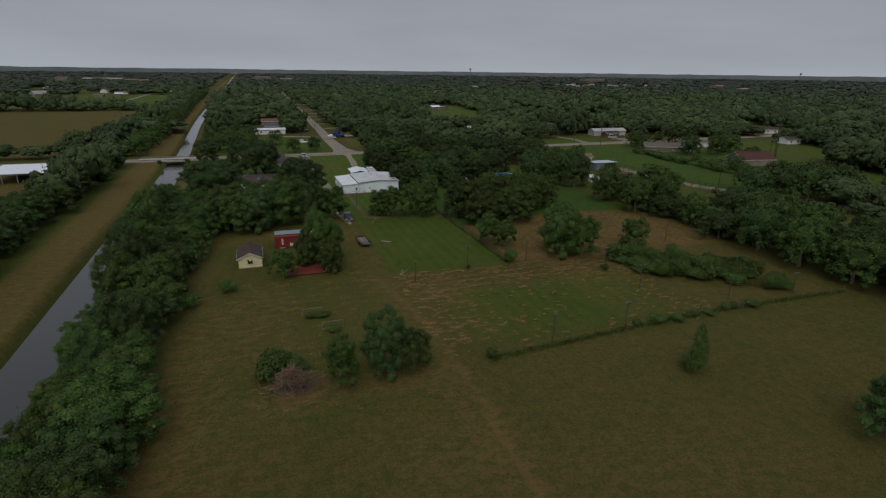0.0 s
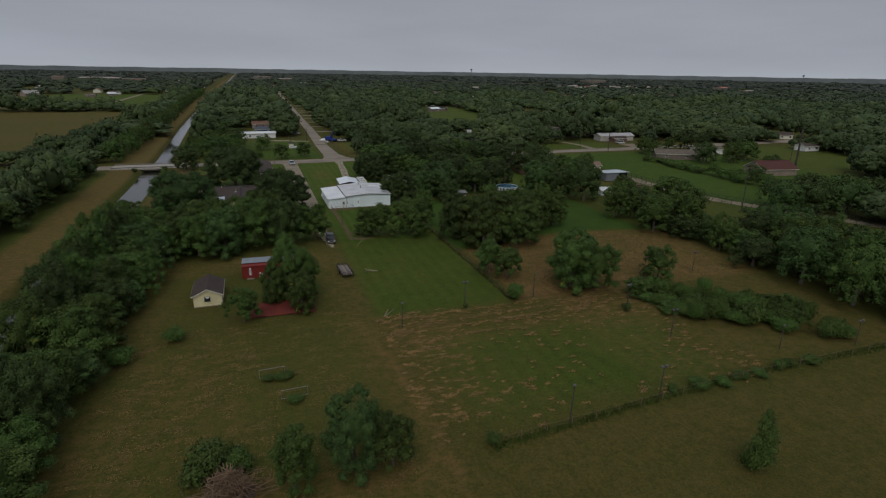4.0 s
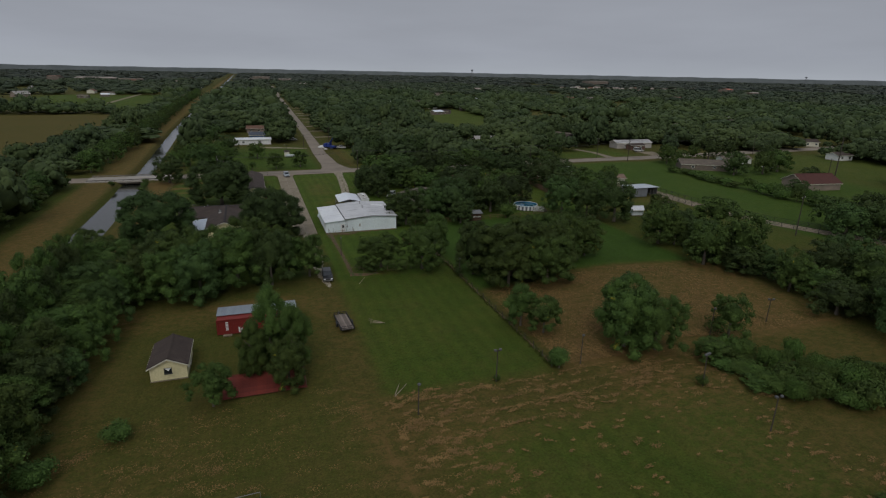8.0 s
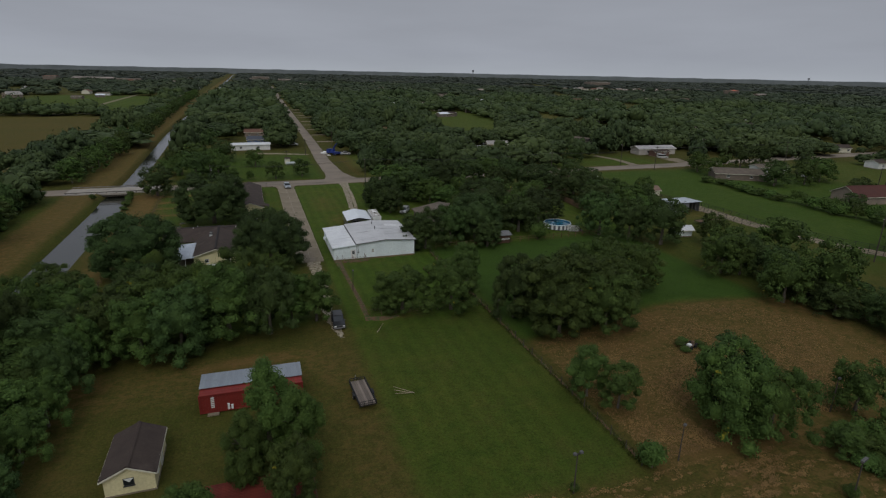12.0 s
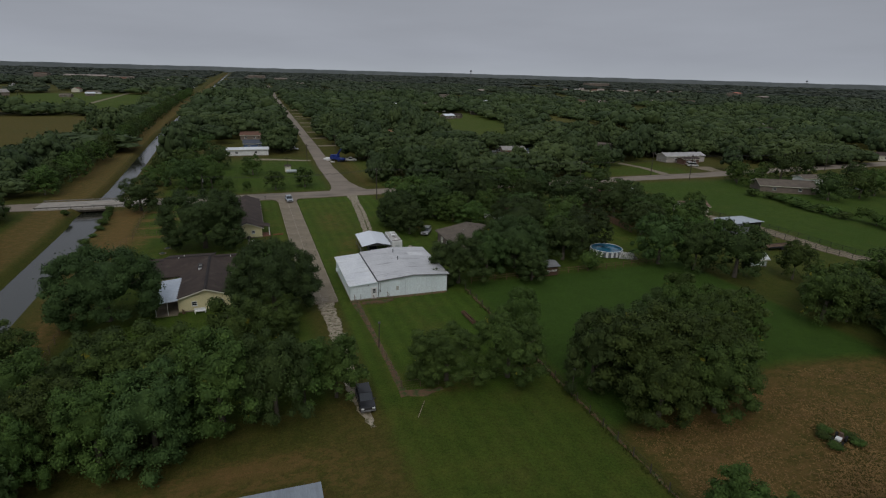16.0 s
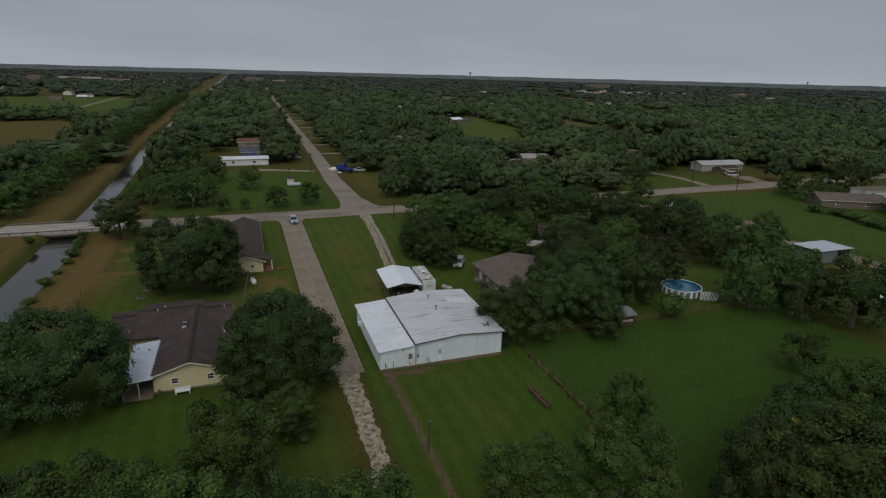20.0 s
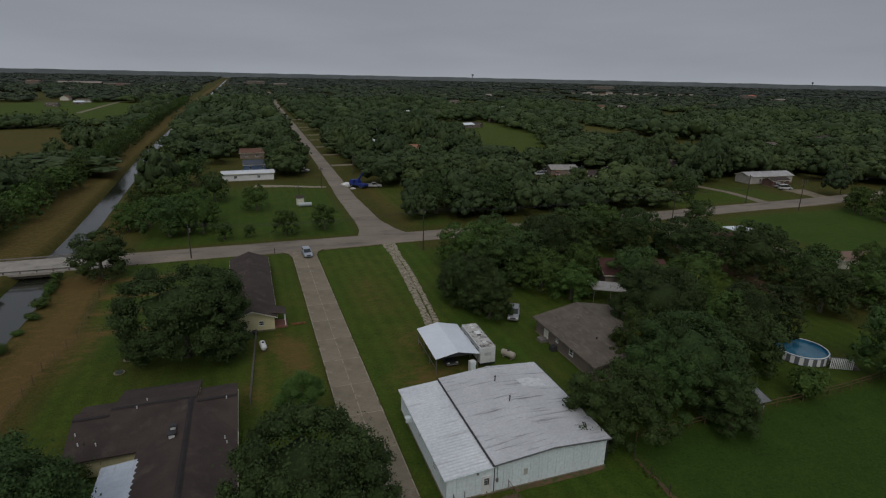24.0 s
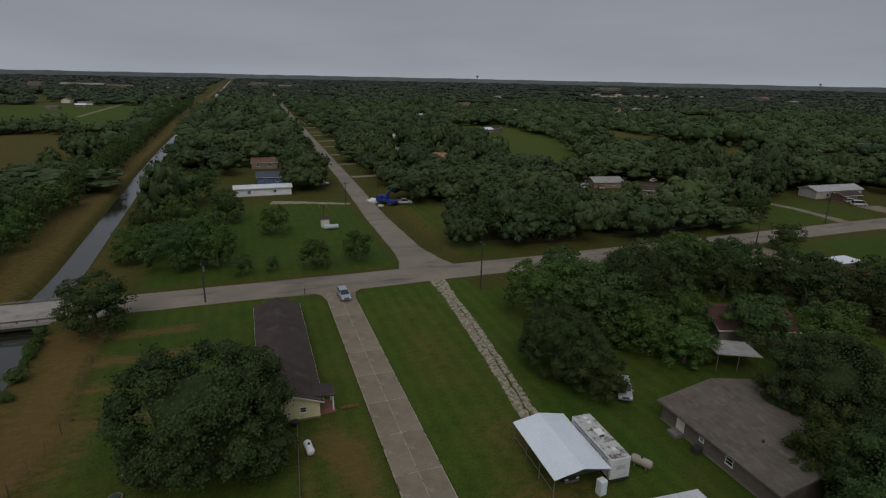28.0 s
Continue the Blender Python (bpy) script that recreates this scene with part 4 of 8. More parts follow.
# the overgrown hedge across the east meadow
for i in range(20):
    y = 158 + i * 4.2
    plant(tree_rng.choice(("dark", "thicket", "airy", "thicket") if y < 203 else ("bush", "thicket", "bush")), 176.0 + tree_rng.uniform(-2, 3), y, tree_rng.uniform(2.4, 4.0), tree_rng.uniform(3.0, 5.8) if y < 203 else tree_rng.uniform(1.6, 3.2), "overgrown hedge shrub across the meadow", "meadow hedge")
# the dark clump beside the lane, and trees round the red-roofed barn
for row in (("dark", 147.5, 141.5, 5.4, 9.4), ("dark", 155.0, 137.5, 5.8, 10.6), ("dark", 152.0, 149.0, 5.0, 9.0), ("dark", 163.0, 135.0, 6.2, 11.4), ("dark", 162.0, 147.0, 5.6, 10.4), ("dark", 171.0, 139.0, 6.0, 11.0), ("tree", 172.0, 151.5, 5.2, 9.0), ("dark", 181.0, 137.0, 6.0, 10.0),
            ("dark", 196.0, 226.0, 5.8, 10.2), ("airy", 201.0, 229.5, 4.2, 9.6), ("tree", 223.4, 228.5, 5.6, 10.0), ("tree", 228.8, 233.5, 4.8, 9.0), ("airy", 187.7, 250.4, 4.2, 8.2), ("airy", 189.0, 259.5, 4.4, 9.4), ("tree", 193.6, 264.6, 4.0, 8.0), ("dark", 214.0, 205.0, 4.4, 6.4), ("dark", 184.0, 186.0, 4.2, 6.2)):
    plant(*row)
for x, y in ((208, 264), (212, 226), (236, 246), (218, 264), (230, 263)):
    plant(tree_rng.choice(("tree", "dark", "airy")), x, y)
for i in range(60):
    plant(tree_rng.choice(("tree", "dark", "tree", "airy")), -57.5 - 0.028 * min(300, max(0, 12 * i - 110)) - 0.012 * max(0, 12 * i - 410) + tree_rng.uniform(-1.5, 1.0), 290 + 12 * i, tree_rng.uniform(4.0, 5.6), tree_rng.uniform(7.2, 10.4), "green tree in the hedgerow west of the canal", "west hedgerow")
for y in (262, 260, 258, 256.5, 254, 251, 247, 242, 236, 229, 221):
    plant("bush", float(canal_x(y)) + (5.3 if y != 260 else -5.4) + tree_rng.uniform(-0.2, 0.5), y, tree_rng.uniform(0.9, 1.9), tree_rng.uniform(0.9, 2.0), "bright green shrub at the water's edge", "water's edge shrubs")
# along the canal beyond the bridge
for i in range(13):
    plant(tree_rng.choice(("tree", "airy", "dark")), -29.0 - 0.032 * 13 * i + tree_rng.uniform(-1.2, 1.5), 298 + 13 * i, tree_rng.uniform(3.2, 4.6), tree_rng.uniform(5.0, 8.0), "green tree on the far canal bank", "far canal bank trees")
# the thicket by the arena and the overgrown field edge
for i in range(64):
    f = (i % 16) / 15
    x, y = 64 + 19 * f + tree_rng.uniform(-1.6, 1.6), 95 - 13 * f + 4.0 * (i // 16 - 1.5) + tree_rng.uniform(-1.8, 1.8)
    plant(tree_rng.choice(("thicket", "airy", "thicket", "bush")), x, y, tree_rng.uniform(1.3, 2.7), tree_rng.uniform(1.2, 3.9), "spreading shrub in an overgrown thicket", "thicket by the arena")
for i in range(8):
    plant("bush", 47 + i * 3.4 + tree_rng.uniform(-1, 1), 70.4 + tree_rng.uniform(-0.5, 0.7), tree_rng.uniform(0.9, 1.7), tree_rng.uniform(0.7, 1.5), "low bush growing through the arena fence", "fence line bushes")
# the tree belt east of the hay field
for i in range(30):
    y = 52 + i * 3.6
    plant(tree_rng.choice(("dark", "dark", "dark", "tree")), 97 + (6.5 if y < 98 else 2.4) * (i % 3) + max(0, (90 - y) * -0.05) + tree_rng.uniform(-2, 2), y, tree_rng.uniform(4.0, 6.0) if y < 98 else tree_rng.uniform(3.0, 4.8), tree_rng.uniform(8, 12.5) if y < 98 else tree_rng.uniform(5.5, 9.0), "green tree in the belt beside the hay field", "field edge trees")

for i in range(16):
    plant(tree_rng.choice(("dark", "dark", "tree")), 109 + 9 * (i % 2) + tree_rng.uniform(-2.5, 2.5), 54 + i * 4.6, tree_rng.uniform(4.2, 6.0), tree_rng.uniform(7, 11), "green tree in the belt beside the hay field", "field edge trees")


# ---- far woods ----
def inside(x, y, x0, x1, y0, y1):
    return (x > x0) & (x < x1) & (y > y0) & (y < y1)


def within(x, y, corners):
    """Inside a convex field whose corners run clockwise."""
    o = np.ones(np.shape(x), bool)
    for (x0, y0), (x1, y1) in zip(corners, corners[1:] + corners[:1]):
        o &= (x - x0) * (y1 - y0) - (y - y0) * (x1 - x0) > 0
    return o


FAR_RNG = random.Random(77)
MID_HOUSES = [(330, 826), (304, 798), (440, 770), (418, 726), (407, 440), (398, 428), (199, 466), (430, 470), (350, 380), (330, 300), (290, 250), (345, 262), (320, 410)]
for _ in range(22):
    MID_HOUSES.append((FAR_RNG.uniform(130, 620), FAR_RNG.uniform(330, 860)))
for _ in range(12):
    MID_HOUSES.append((FAR_RNG.uniform(-330, -60), FAR_RNG.uniform(860, 1400)))
FAR_HOUSES = []
for _ in range(46):
    a_, r_ = math.radians(FAR_RNG.uniform(-24, 52)), FAR_RNG.uniform(820, 2300)
    if abs(r_ * math.sin(a_) + 60) > 40:
        FAR_HOUSES.append((r_ * math.sin(a_), 100 + r_ * math.cos(a_)))
# a housing estate far to the north-east
for k_ in range(24):
    FAR_HOUSES.append((880 + 58 * (k_ % 8) + FAR_RNG.uniform(-9, 9), 1440 + 60 * (k_ // 8) - 14 * (k_ % 8) + FAR_RNG.uniform(-9, 9)))
# large pale buildings of the town at the horizon: x, y, width, length, height, turn
TOWN = [(-390, 1880, 45, 100, 7, 88), (-300, 1840, 30, 60, 6, 95), (-462, 1770, 22, 30, 12, 80), (1148, 1190, 26, 40, 11, 120), (1185, 1140, 20, 50, 5, 110), (58, 2380, 30, 60, 10, 80), (125, 2060, 18, 40, 8, 85), (446, 748, 10, 34, 3.4, 105), (312, 798, 9, 12, 5, 80), (1500, 2300, 40, 120, 12, 100)]
CLEARINGS = MID_HOUSES + [(209, 313), (196, 242), (220, 251), (184, 350), (193, 362), (143, 333), (134, 354), (150, 360), (122, 356), (68, 483), (74, 472), (99, 533), (94, 434), (5, 432), (60, 330), (120, 345), (160, 350)]


def open_ground(x, y):
    """Where no wood stands: roads, canal, yards and fields."""
    c = x - canal_x(y)
    o = (c > -9) & (c < np.where(y > 1250, 14, np.where(y > 540, 5, np.where(y > 284, 13, 9))))
    o |= (c < 0) & (c > -20 - np.clip((y - 290) * 0.02, 0, 5)) & (y < 1400)
    o |= (y > 880) & (c > -32) & (c < 17) | (y > 1660) & (c > -52) & (c < 36)
    o |= inside(x, y, -98, -56, 40, 170) | inside(x, y, 98, 150, 40, 140)
    o |= inside(x, y, -35, 98, -100, 268) | inside(x, y, 98, 232, 128, 270)
    o |= inside(x, y, -500, 1000, 262, 284) | inside(x, y, -38, 28, 262, 300) | inside(x, y, -14, 28, 290, 345) | inside(x, y, -24, 30, 345, 372)
    o |= np.abs(x - (33.4 + np.maximum(y - 326, 0) * 0.022)) < 12 - 3.5 * (y > 400) + 4 * (np.sin(y / 13) > 0.2)
    o |= inside(x, y, -24, 45, 262, 345) | inside(x, y, 138, 178, 283, 308) | inside(x, y, 190, 236, 286, 326) | inside(x, y, -8, 14, 372, 440)
    o |= inside(x, y, -400, -86, 296, 596) | inside(x, y, -330, -90, 632, 960) | inside(x, y, -130, -64, 168, 262)
    o |= within(x, y, OLIVE_FIELD) | within(x, y, TAN_FIELD) | inside(x, y, 60, 104, 425, 440) | inside(x, y, 168, 190, 283, 318)
    for k_, (hx, hy) in enumerate(CLEARINGS):
        wide = 2.5 if k_ >= len(MID_HOUSES) else 0.0
        d_ = math.hypot(hx, hy - 90)
        ux, uy = hx / d_, (hy - 90) / d_
        al, ac = (x - hx) * ux + (y - hy) * uy, np.abs((x - hx) * uy - (y - hy) * ux)
        o |= (ac < 8 + wide) & (al > -17 - 6 * wide) & (al < 6)
    o |= inside(x, y, 236, 262, 284, 300)
    for hx, hy, bw, bl, bh, turn in TOWN:
        d_ = math.hypot(hx, hy - 120)
        ux, uy = hx / d_, (hy - 120) / d_
        al, ac = (x - hx) * ux + (y - hy) * uy, np.abs((x - hx) * uy - (y - hy) * ux)
        o |= (ac < 0.6 * bl) & (al > -0.12 * d_) & (al < 0.6 * bw)
    for hx, hy in FAR_HOUSES:
        o |= (np.abs(x - hx) < 26) & (y > hy - 120) & (y < hy + 12)
    for x0, x1, y0, y1 in ((300, 400, 900, 1120), (520, 640, 1000, 1280), (-330, -240, 1050, 1300), (700, 880, 1300, 1650), (150, 220, 1180, 1450), (1000, 1250, 1650, 2100), (-700, -520, 1500, 1900), (420, 560, 640, 760)):
        o |= inside(x + 0.3 * (y - y0), y, x0, x1, y0, y1)
    o |= inside(x, y, 225, 290, 190, 262)
    return o


def woods(name, seed, spacing, near, far, leaf, n_leaf, radius, label, keep, lobes=9, cores=10, foliage=LEAF_WOODS):
    rng = np.random.default_rng(seed)
    g = np.arange(-far, far, spacing)
    x, y = np.meshgrid(g, g)
    x, y = x.ravel() + rng.uniform(-0.42, 0.42, x.size) * spacing, y.ravel() + rng.uniform(-0.42, 0.42, x.size) * spacing
    y = y + 100
    dist, ang = np.hypot(x, y - 100), np.degrees(np.arctan2(x, y - 60))
    ok = (dist > near) & (dist < far) & (ang > -36) & (ang < 74)
    x, y = x[ok], y[ok]
    gap = np.sin(x / 57 + 1.3 * np.sin(y / 71)) * np.sin(y / 83 + 1.1 * np.sin(x / 49)) + rng.uniform(-0.3, 0.3, x.size)
    ok = ~open_ground(x, y) & (gap < keep)
    x, y = x[ok], y[ok]
    iv, itri = ico_np()
    temps = []
    for v in range(8):
        r2 = random.Random(seed + v)
        m_l = lobes if v % 3 else lobes - 3
        lob = [(0, 0, 0.56, 0.74, 0.74, 0.40)]
        for i in range(m_l):
            f = (i + 0.5) / m_l
            zz = 0.34 + 0.52 * f
            o = 0.74 * math.sqrt(max(0.04, 1 - ((zz - 0.36) / 0.56) ** 2)) * r2.uniform(0.8, 1.1)
            w = r2.uniform(0.24, 0.42) * (9 / lobes) ** 0.4
            a = 2.4 * i + r2.uniform(-0.9, 0.9)
            lob.append((o * math.cos(a), o * math.sin(a), zz + r2.uniform(-0.06, 0.06), w, w, w * r2.uniform(0.5, 0.7)))
        lob = np.array(lob)
        q = leaves_np(rng, lob, n_leaf, leaf, top=-0.1, lift=0.6, rough=0.36, shell=(0.82, 1.0))
        core = np.concatenate([L[:3] + iv * L[3:] * rng.uniform(0.82, 1.0, (len(iv), 1)) for L in lob[:cores]])
        kk = len(core) // len(iv)
        tri = np.concatenate([itri + i * len(iv) for i in range(kk)])
        base = len(core)
        lt = np.arange(len(q) * 3).reshape(-1, 3) + base
        tri = np.concatenate([tri, lt])
        temps.append((np.concatenate([core, q.reshape(-1, 3)]), tri))
    which = rng.integers(0, 8, len(x))
    vs, fs, tones, base = [], [], [], 0
    for v in range(8):
        s = which == v
        m = int(s.sum())
        if not m:
            continue
        tv, tf = temps[v]
        a, r, h = rng.uniform(0, 6.28, m), radius * np.exp(rng.normal(0, 0.36 if spacing < 12 else 0.2, m)), (rng.uniform(5.2, 10.6, m) if spacing < 12 else rng.uniform(6.6, 9.0, m))
        X = (tv[None, :, 0] * np.cos(a)[:, None] - tv[None, :, 1] * np.sin(a)[:, None]) * r[:, None] + x[s][:, None]
        Y = (tv[None, :, 0] * np.sin(a)[:, None] + tv[None, :, 1] * np.cos(a)[:, None]) * r[:, None] + y[s][:, None]
        swell = 1 + 0.22 * np.sin(x[s] / 31 + 2 * np.sin(y[s] / 43)) + 0.15 * np.sin(y[s] / 23)
        Z = tv[None, :, 2] * (h * swell * np.clip(r / radius, 0.85, 1.3))[:, None]
        tones.append(np.repeat(rng.uniform(0, 1, m), len(tv)))
        vs.append(np.stack([X, Y, Z], -1).reshape(-1, 3))
        fs.append((tf[None] + (np.arange(m) * len(tv))[:, None, None] + base).reshape(-1, 3))
        base += m * len(tv)
    me = raw_mesh(name, np.concatenate(vs), np.concatenate(fs), foliage, True)
    me.attributes.new("tone", "FLOAT", "POINT").data.foreach_set("value", np.concatenate(tones).astype(np.float32))
    ob = new(name, me)
    return tagged(ob, label, "woods", kind="stuff")


woods("near_woods", 1, 7.6, 60, 420, 0.075, 420, 5.6, "dense green broadleaf woods among houses", 0.70, 20, 21)
woods("middle_woods", 2, 9.6, 420, 900, 0.10, 90, 7.2, "unbroken dark green woods", 0.72, 13, 5)
# the two farthest belts wear the haze-greyed leaf colours
woods("far_woods", 3, 17.0, 900, 1700, 0.17, 40, 12.8, "dark woods beyond the houses", 0.76, 6, 2, LEAF_FAR_HAZED)
woods("horizon_woods", 4, 44.0, 1700, 4700, 0.2, 24, 32.0, "dark woods reaching the horizon", 0.8, 6, 1, LEAF_HORIZON_HAZED)

# plain ring closing the horizon as far woods, distance haze mixed into its colour
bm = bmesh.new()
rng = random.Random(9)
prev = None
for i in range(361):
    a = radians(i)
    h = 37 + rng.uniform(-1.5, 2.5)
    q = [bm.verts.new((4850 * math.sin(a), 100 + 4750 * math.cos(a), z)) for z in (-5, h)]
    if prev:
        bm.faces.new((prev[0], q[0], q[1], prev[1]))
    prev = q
tagged(part("backdrop", bm, mat("distant_woods", (0.185, 0.207, 0.215), (0.165, 0.187, 0.195), 1.0, big=0.004, fine=0.02, bump=0)), "plain backdrop of distant woods with haze in its colour", "backdrop", kind="structure")


# ---- buildings ----
def corrugated(x0, z0, x1, z1, y0, y1, period, amp, t=0.05, step=4):
    """A sheet with ribs that run from x0 to x1, laid side by side along y."""
    bm = bmesh.new()
    m = int((y1 - y0) / period * step)
    rows = []
    for i in range(m + 1):
        y = y0 + (y1 - y0) * i / m
        w = amp * (1.0 if i % step == 0 else (0.25 if i % step in (1, step - 1) else 0.0))
        rows.append([bm.verts.new(v) for v in ((x0, y, z0 - t), (x0, y, z0 + w), (x1, y, z1 + w), (x1, y, z1 - t))])
    for r, q in zip(rows, rows[1:]):
        for i in range(4):
            j = (i + 1) % 4
            bm.faces.new((r[i], r[j], q[j], q[i]))
    bm.faces.new(rows[0][::-1])
    bm.faces.new(rows[-1])
    bmesh.ops.recalc_face_normals(bm, faces=bm.faces)
    return bm


def bars(x0, x1, z0, z1, y0, y1, w, cross=0, up=0):
    """A frame of bars in the xz plane, with cross bars."""
    bm = box(x0, x1, y0, y1, z0, z0 + w)
    box(x0, x1, y0, y1, z1 - w, z1, bm)
    box(x0, x0 + w, y0, y1, z0 + w, z1 - w, bm)
    box(x1 - w, x1, y0, y1, z0 + w, z1 - w, bm)
    for i in range(cross):
        z = z0 + (z1 - z0) * (i + 1) / (cross + 1)
        box(x0 + w, x1 - w, y0, y1, z - w / 3, z + w / 3, bm)
    for i in range(up):
        x = x0 + (x1 - x0) * (i + 1) / (up + 1)
        box(x - w / 3, x + w / 3, y0, y1, z0 + w, z1 - w, bm)
    return bm


def window_on(parent, side, u, z, w, h, at, trim=None, cross=1, up=0):
    """A framed window in the outer face of a wall; at: how far that wall is from the middle."""
    turn = {"s": 0, "e": 90, "n": 180, "w": 270}[side]
    f = part("window", bars(-w / 2, w / 2, z, z + h, -0.06, 0.05, 0.07, cross, up), trim or TRIM_WHITE, parent)
    sx = {"s": (u, -at), "n": (-u, at), "e": (at, u), "w": (-at, -u)}[side]
    f.matrix_basis = pose(sx[0], sx[1], 0, 0, 0, turn)
    part("pane", box(-w / 2 + 0.05, w / 2 - 0.05, -0.025, 0.02, z + 0.05, z + h - 0.05), GLASS, f)
    part("sill", box(-w / 2 - 0.06, w / 2 + 0.06, -0.12, 0.03, z - 0.06, z - 0.005), trim or TRIM_WHITE, f)
    return f


def door_on(parent, side, u, w, h, at, material, lite=False):
    turn = {"s": 0, "e": 90, "n": 180, "w": 270}[side]
    f = part("door", box(-w / 2, w / 2, -0.05, 0.04, 0.08, h, bevel=0.01), material, parent)
    sx = {"s": (u, -at), "n": (-u, at), "e": (at, u), "w": (-at, -u)}[side]
    f.matrix_basis = pose(sx[0], sx[1], 0, 0, 0, turn)
    part("door_frame", bars(-w / 2 - 0.09, w / 2 + 0.09, 0.0, h + 0.09, -0.065, 0.03, 0.085), TRIM_WHITE, f)
    part("handle", ball((w / 2 - 0.1, -0.09, 1.0), 0.04, sub=1), STEEL, f)
    if lite:
        part("pane", bars(-w / 2 + 0.16, w / 2 - 0.16, 1.05, h - 0.15, -0.075, -0.052, 0.03, 2, 2), TRIM_WHITE, f)
        part("pane", box(-w / 2 + 0.17, w / 2 - 0.17, -0.062, -0.045, 1.06, h - 0.16), GLASS, f)
    return f


def gable_house(name, x, y, w, l, wall_h, ridge_h, wall_m, roof_m, label, category="house", rz=0.0, over=0.45, windows=(), trim=None, group=""):
    """A house whose ridge runs along its own y. w across, l along."""
    h = thing(name, x, y, 0, rz, label, category, group)
    a, b = w / 2, l / 2
    part("wall", prism([(-a, 0), (a, 0), (a, wall_h), (0, ridge_h - 0.06), (-a, wall_h)], -b, b, axis="y"), wall_m, h)
    slope = (ridge_h - wall_h) / a
    for s in (-1, 1):
        e = a + over
        z = ridge_h - slope * e
        part("roof", slab([(0, -b - over, ridge_h + 0.1), (s * e, -b - over, z + 0.1), (s * e, b + over, z + 0.1), (0, b + over, ridge_h + 0.1)], 0.14), roof_m, h)
        part("fascia", box(s * e - 0.03, s * e + 0.03, -b - over, b + over, z - 0.14, z + 0.05), trim or TRIM_CREAM, h)
        for q in (-1, 1):
            part("barge_board", slab([(0, q * (b + over + 0.02), ridge_h + 0.02), (s * e, q * (b + over + 0.02), z + 0.02), (s * e, q * (b + over - 0.03), z + 0.02), (0, q * (b + over - 0.03), ridge_h + 0.02)], 0.17), trim or TRIM_CREAM, h)
    part("ridge_cap", prism([(-0.22, ridge_h + 0.09), (0, ridge_h + 0.17), (0.22, ridge_h + 0.09)], -b - over, b + over, axis="y"), roof_m, h)
    part("foundation", box(-a - 0.06, a + 0.06, -b - 0.06, b + 0.06, -0.1, 0.14), CONCRETE, h)
    for side, u, z, ww, hh in windows:
        window_on(h, side, u, z, ww, hh, b if side in "sn" else a)
    return h


# the white metal workshop
ws = thing("metal_workshop", 17.7, 181.3, 0, 0, "white ribbed-metal workshop with a weathered low roof and lean-to", "workshop")
W, L = 18.3, 16.8
part("wall", prism([(0.05, 0), (5.0, 0), (5.0, 3.1), (0.05, 2.72)], 0.05, L - 0.05, axis="y"), WHITE_METAL, ws)
part("wall", prism([(5.02, 0), (W - 0.05, 0), (W - 0.05, 3.38), (11.7, 3.85), (5.02, 3.22)], 0.05, L - 0.05, axis="y"), WHITE_METAL, ws)


def wall_top(x):
    return 2.74 + 0.36 * x / 5 if x < 5.0 else (3.24 + 0.63 * (x - 5.0) / 6.7 if x < 11.7 else 3.87 - 0.47 * (x - 11.7) / 6.6)


for i in range(18):
    a, b = i * W / 18, (i + 1) * W / 18
    bm = prism([(a + 0.01, 0.03), (b - 0.01, 0.03), (b - 0.01, wall_top(b - 0.02)), (a + 0.01, wall_top(a + 0.02))], -0.005, 0.045, axis="y")
    for f in (0.02, 0.35, 0.68):
        xx = a + f * (b - a)
        box(xx, xx + 0.07, -0.04, 0.0, 0.03, wall_top(xx + 0.03) - 0.02, bm)
    part("wall_panel", bm, WHITE_METAL, ws)
side = None
for i in range(17):
    if side is None:
        bm = box(-0.005, 0.045, 0.01, L / 17 - 0.01, 0.03, 2.70)
        for f in (0.02, 0.35, 0.68):
            box(-0.04, 0, f, f + 0.07, 0.03, 2.68, bm)
        side = part("wall_panel", bm, WHITE_METAL, ws)
    else:
        again(side, 0, i * L / 17)
for i in range(17):
    bm = box(W - 0.045, W + 0.005, i * L / 17 + 0.01, (i + 1) * L / 17 - 0.01, 0.03, 3.38) if i == 0 else None
    if bm:
        side = part("wall_panel", bm, WHITE_METAL, ws)
    else:
        again(side, 0, i * L / 17)
part("lean_to_roof", corrugated(-0.35, 2.80, 5.02, 3.19, -0.25, L + 0.25, 0.46, 0.055), ROOF_SHEET, ws, "galvanised corrugated sheet")
part("main_roof", corrugated(4.95, 3.40, 11.7, 3.98, -0.3, L + 0.3, 0.92, 0.022), ROOF_COAT, ws, "pale roof coating streaked with grey")
part("main_roof", corrugated(11.7, 3.98, W + 0.35, 3.50, -0.3, L + 0.3, 0.92, 0.022), ROOF_COAT, ws, "pale roof coating streaked with grey")
part("ridge_cap", prism([(11.4, 4.0), (11.7, 4.035), (12.0, 4.0)], -0.3, L + 0.3, axis="y"), ROOF_COAT, ws)
part("gutter", box(4.78, 4.94, -0.3, L + 0.3, 3.24, 3.40), DARK_TRIM, ws)
part("gutter", box(W + 0.36, W + 0.5, -0.3, L + 0.3, 3.32, 3.46), DARK_TRIM, ws)
part("roof_trim", slab([(4.95, -0.36, 3.42), (11.7, -0.36, 4.0), (11.7, -0.3, 4.0), (4.95, -0.3, 3.42)], 0.16), STEEL, ws)
part("roof_trim", slab([(11.7, -0.36, 4.0), (W + 0.35, -0.36, 3.52), (W + 0.35, -0.3, 3.52), (11.7, -0.3, 4.0)], 0.16), STEEL, ws)
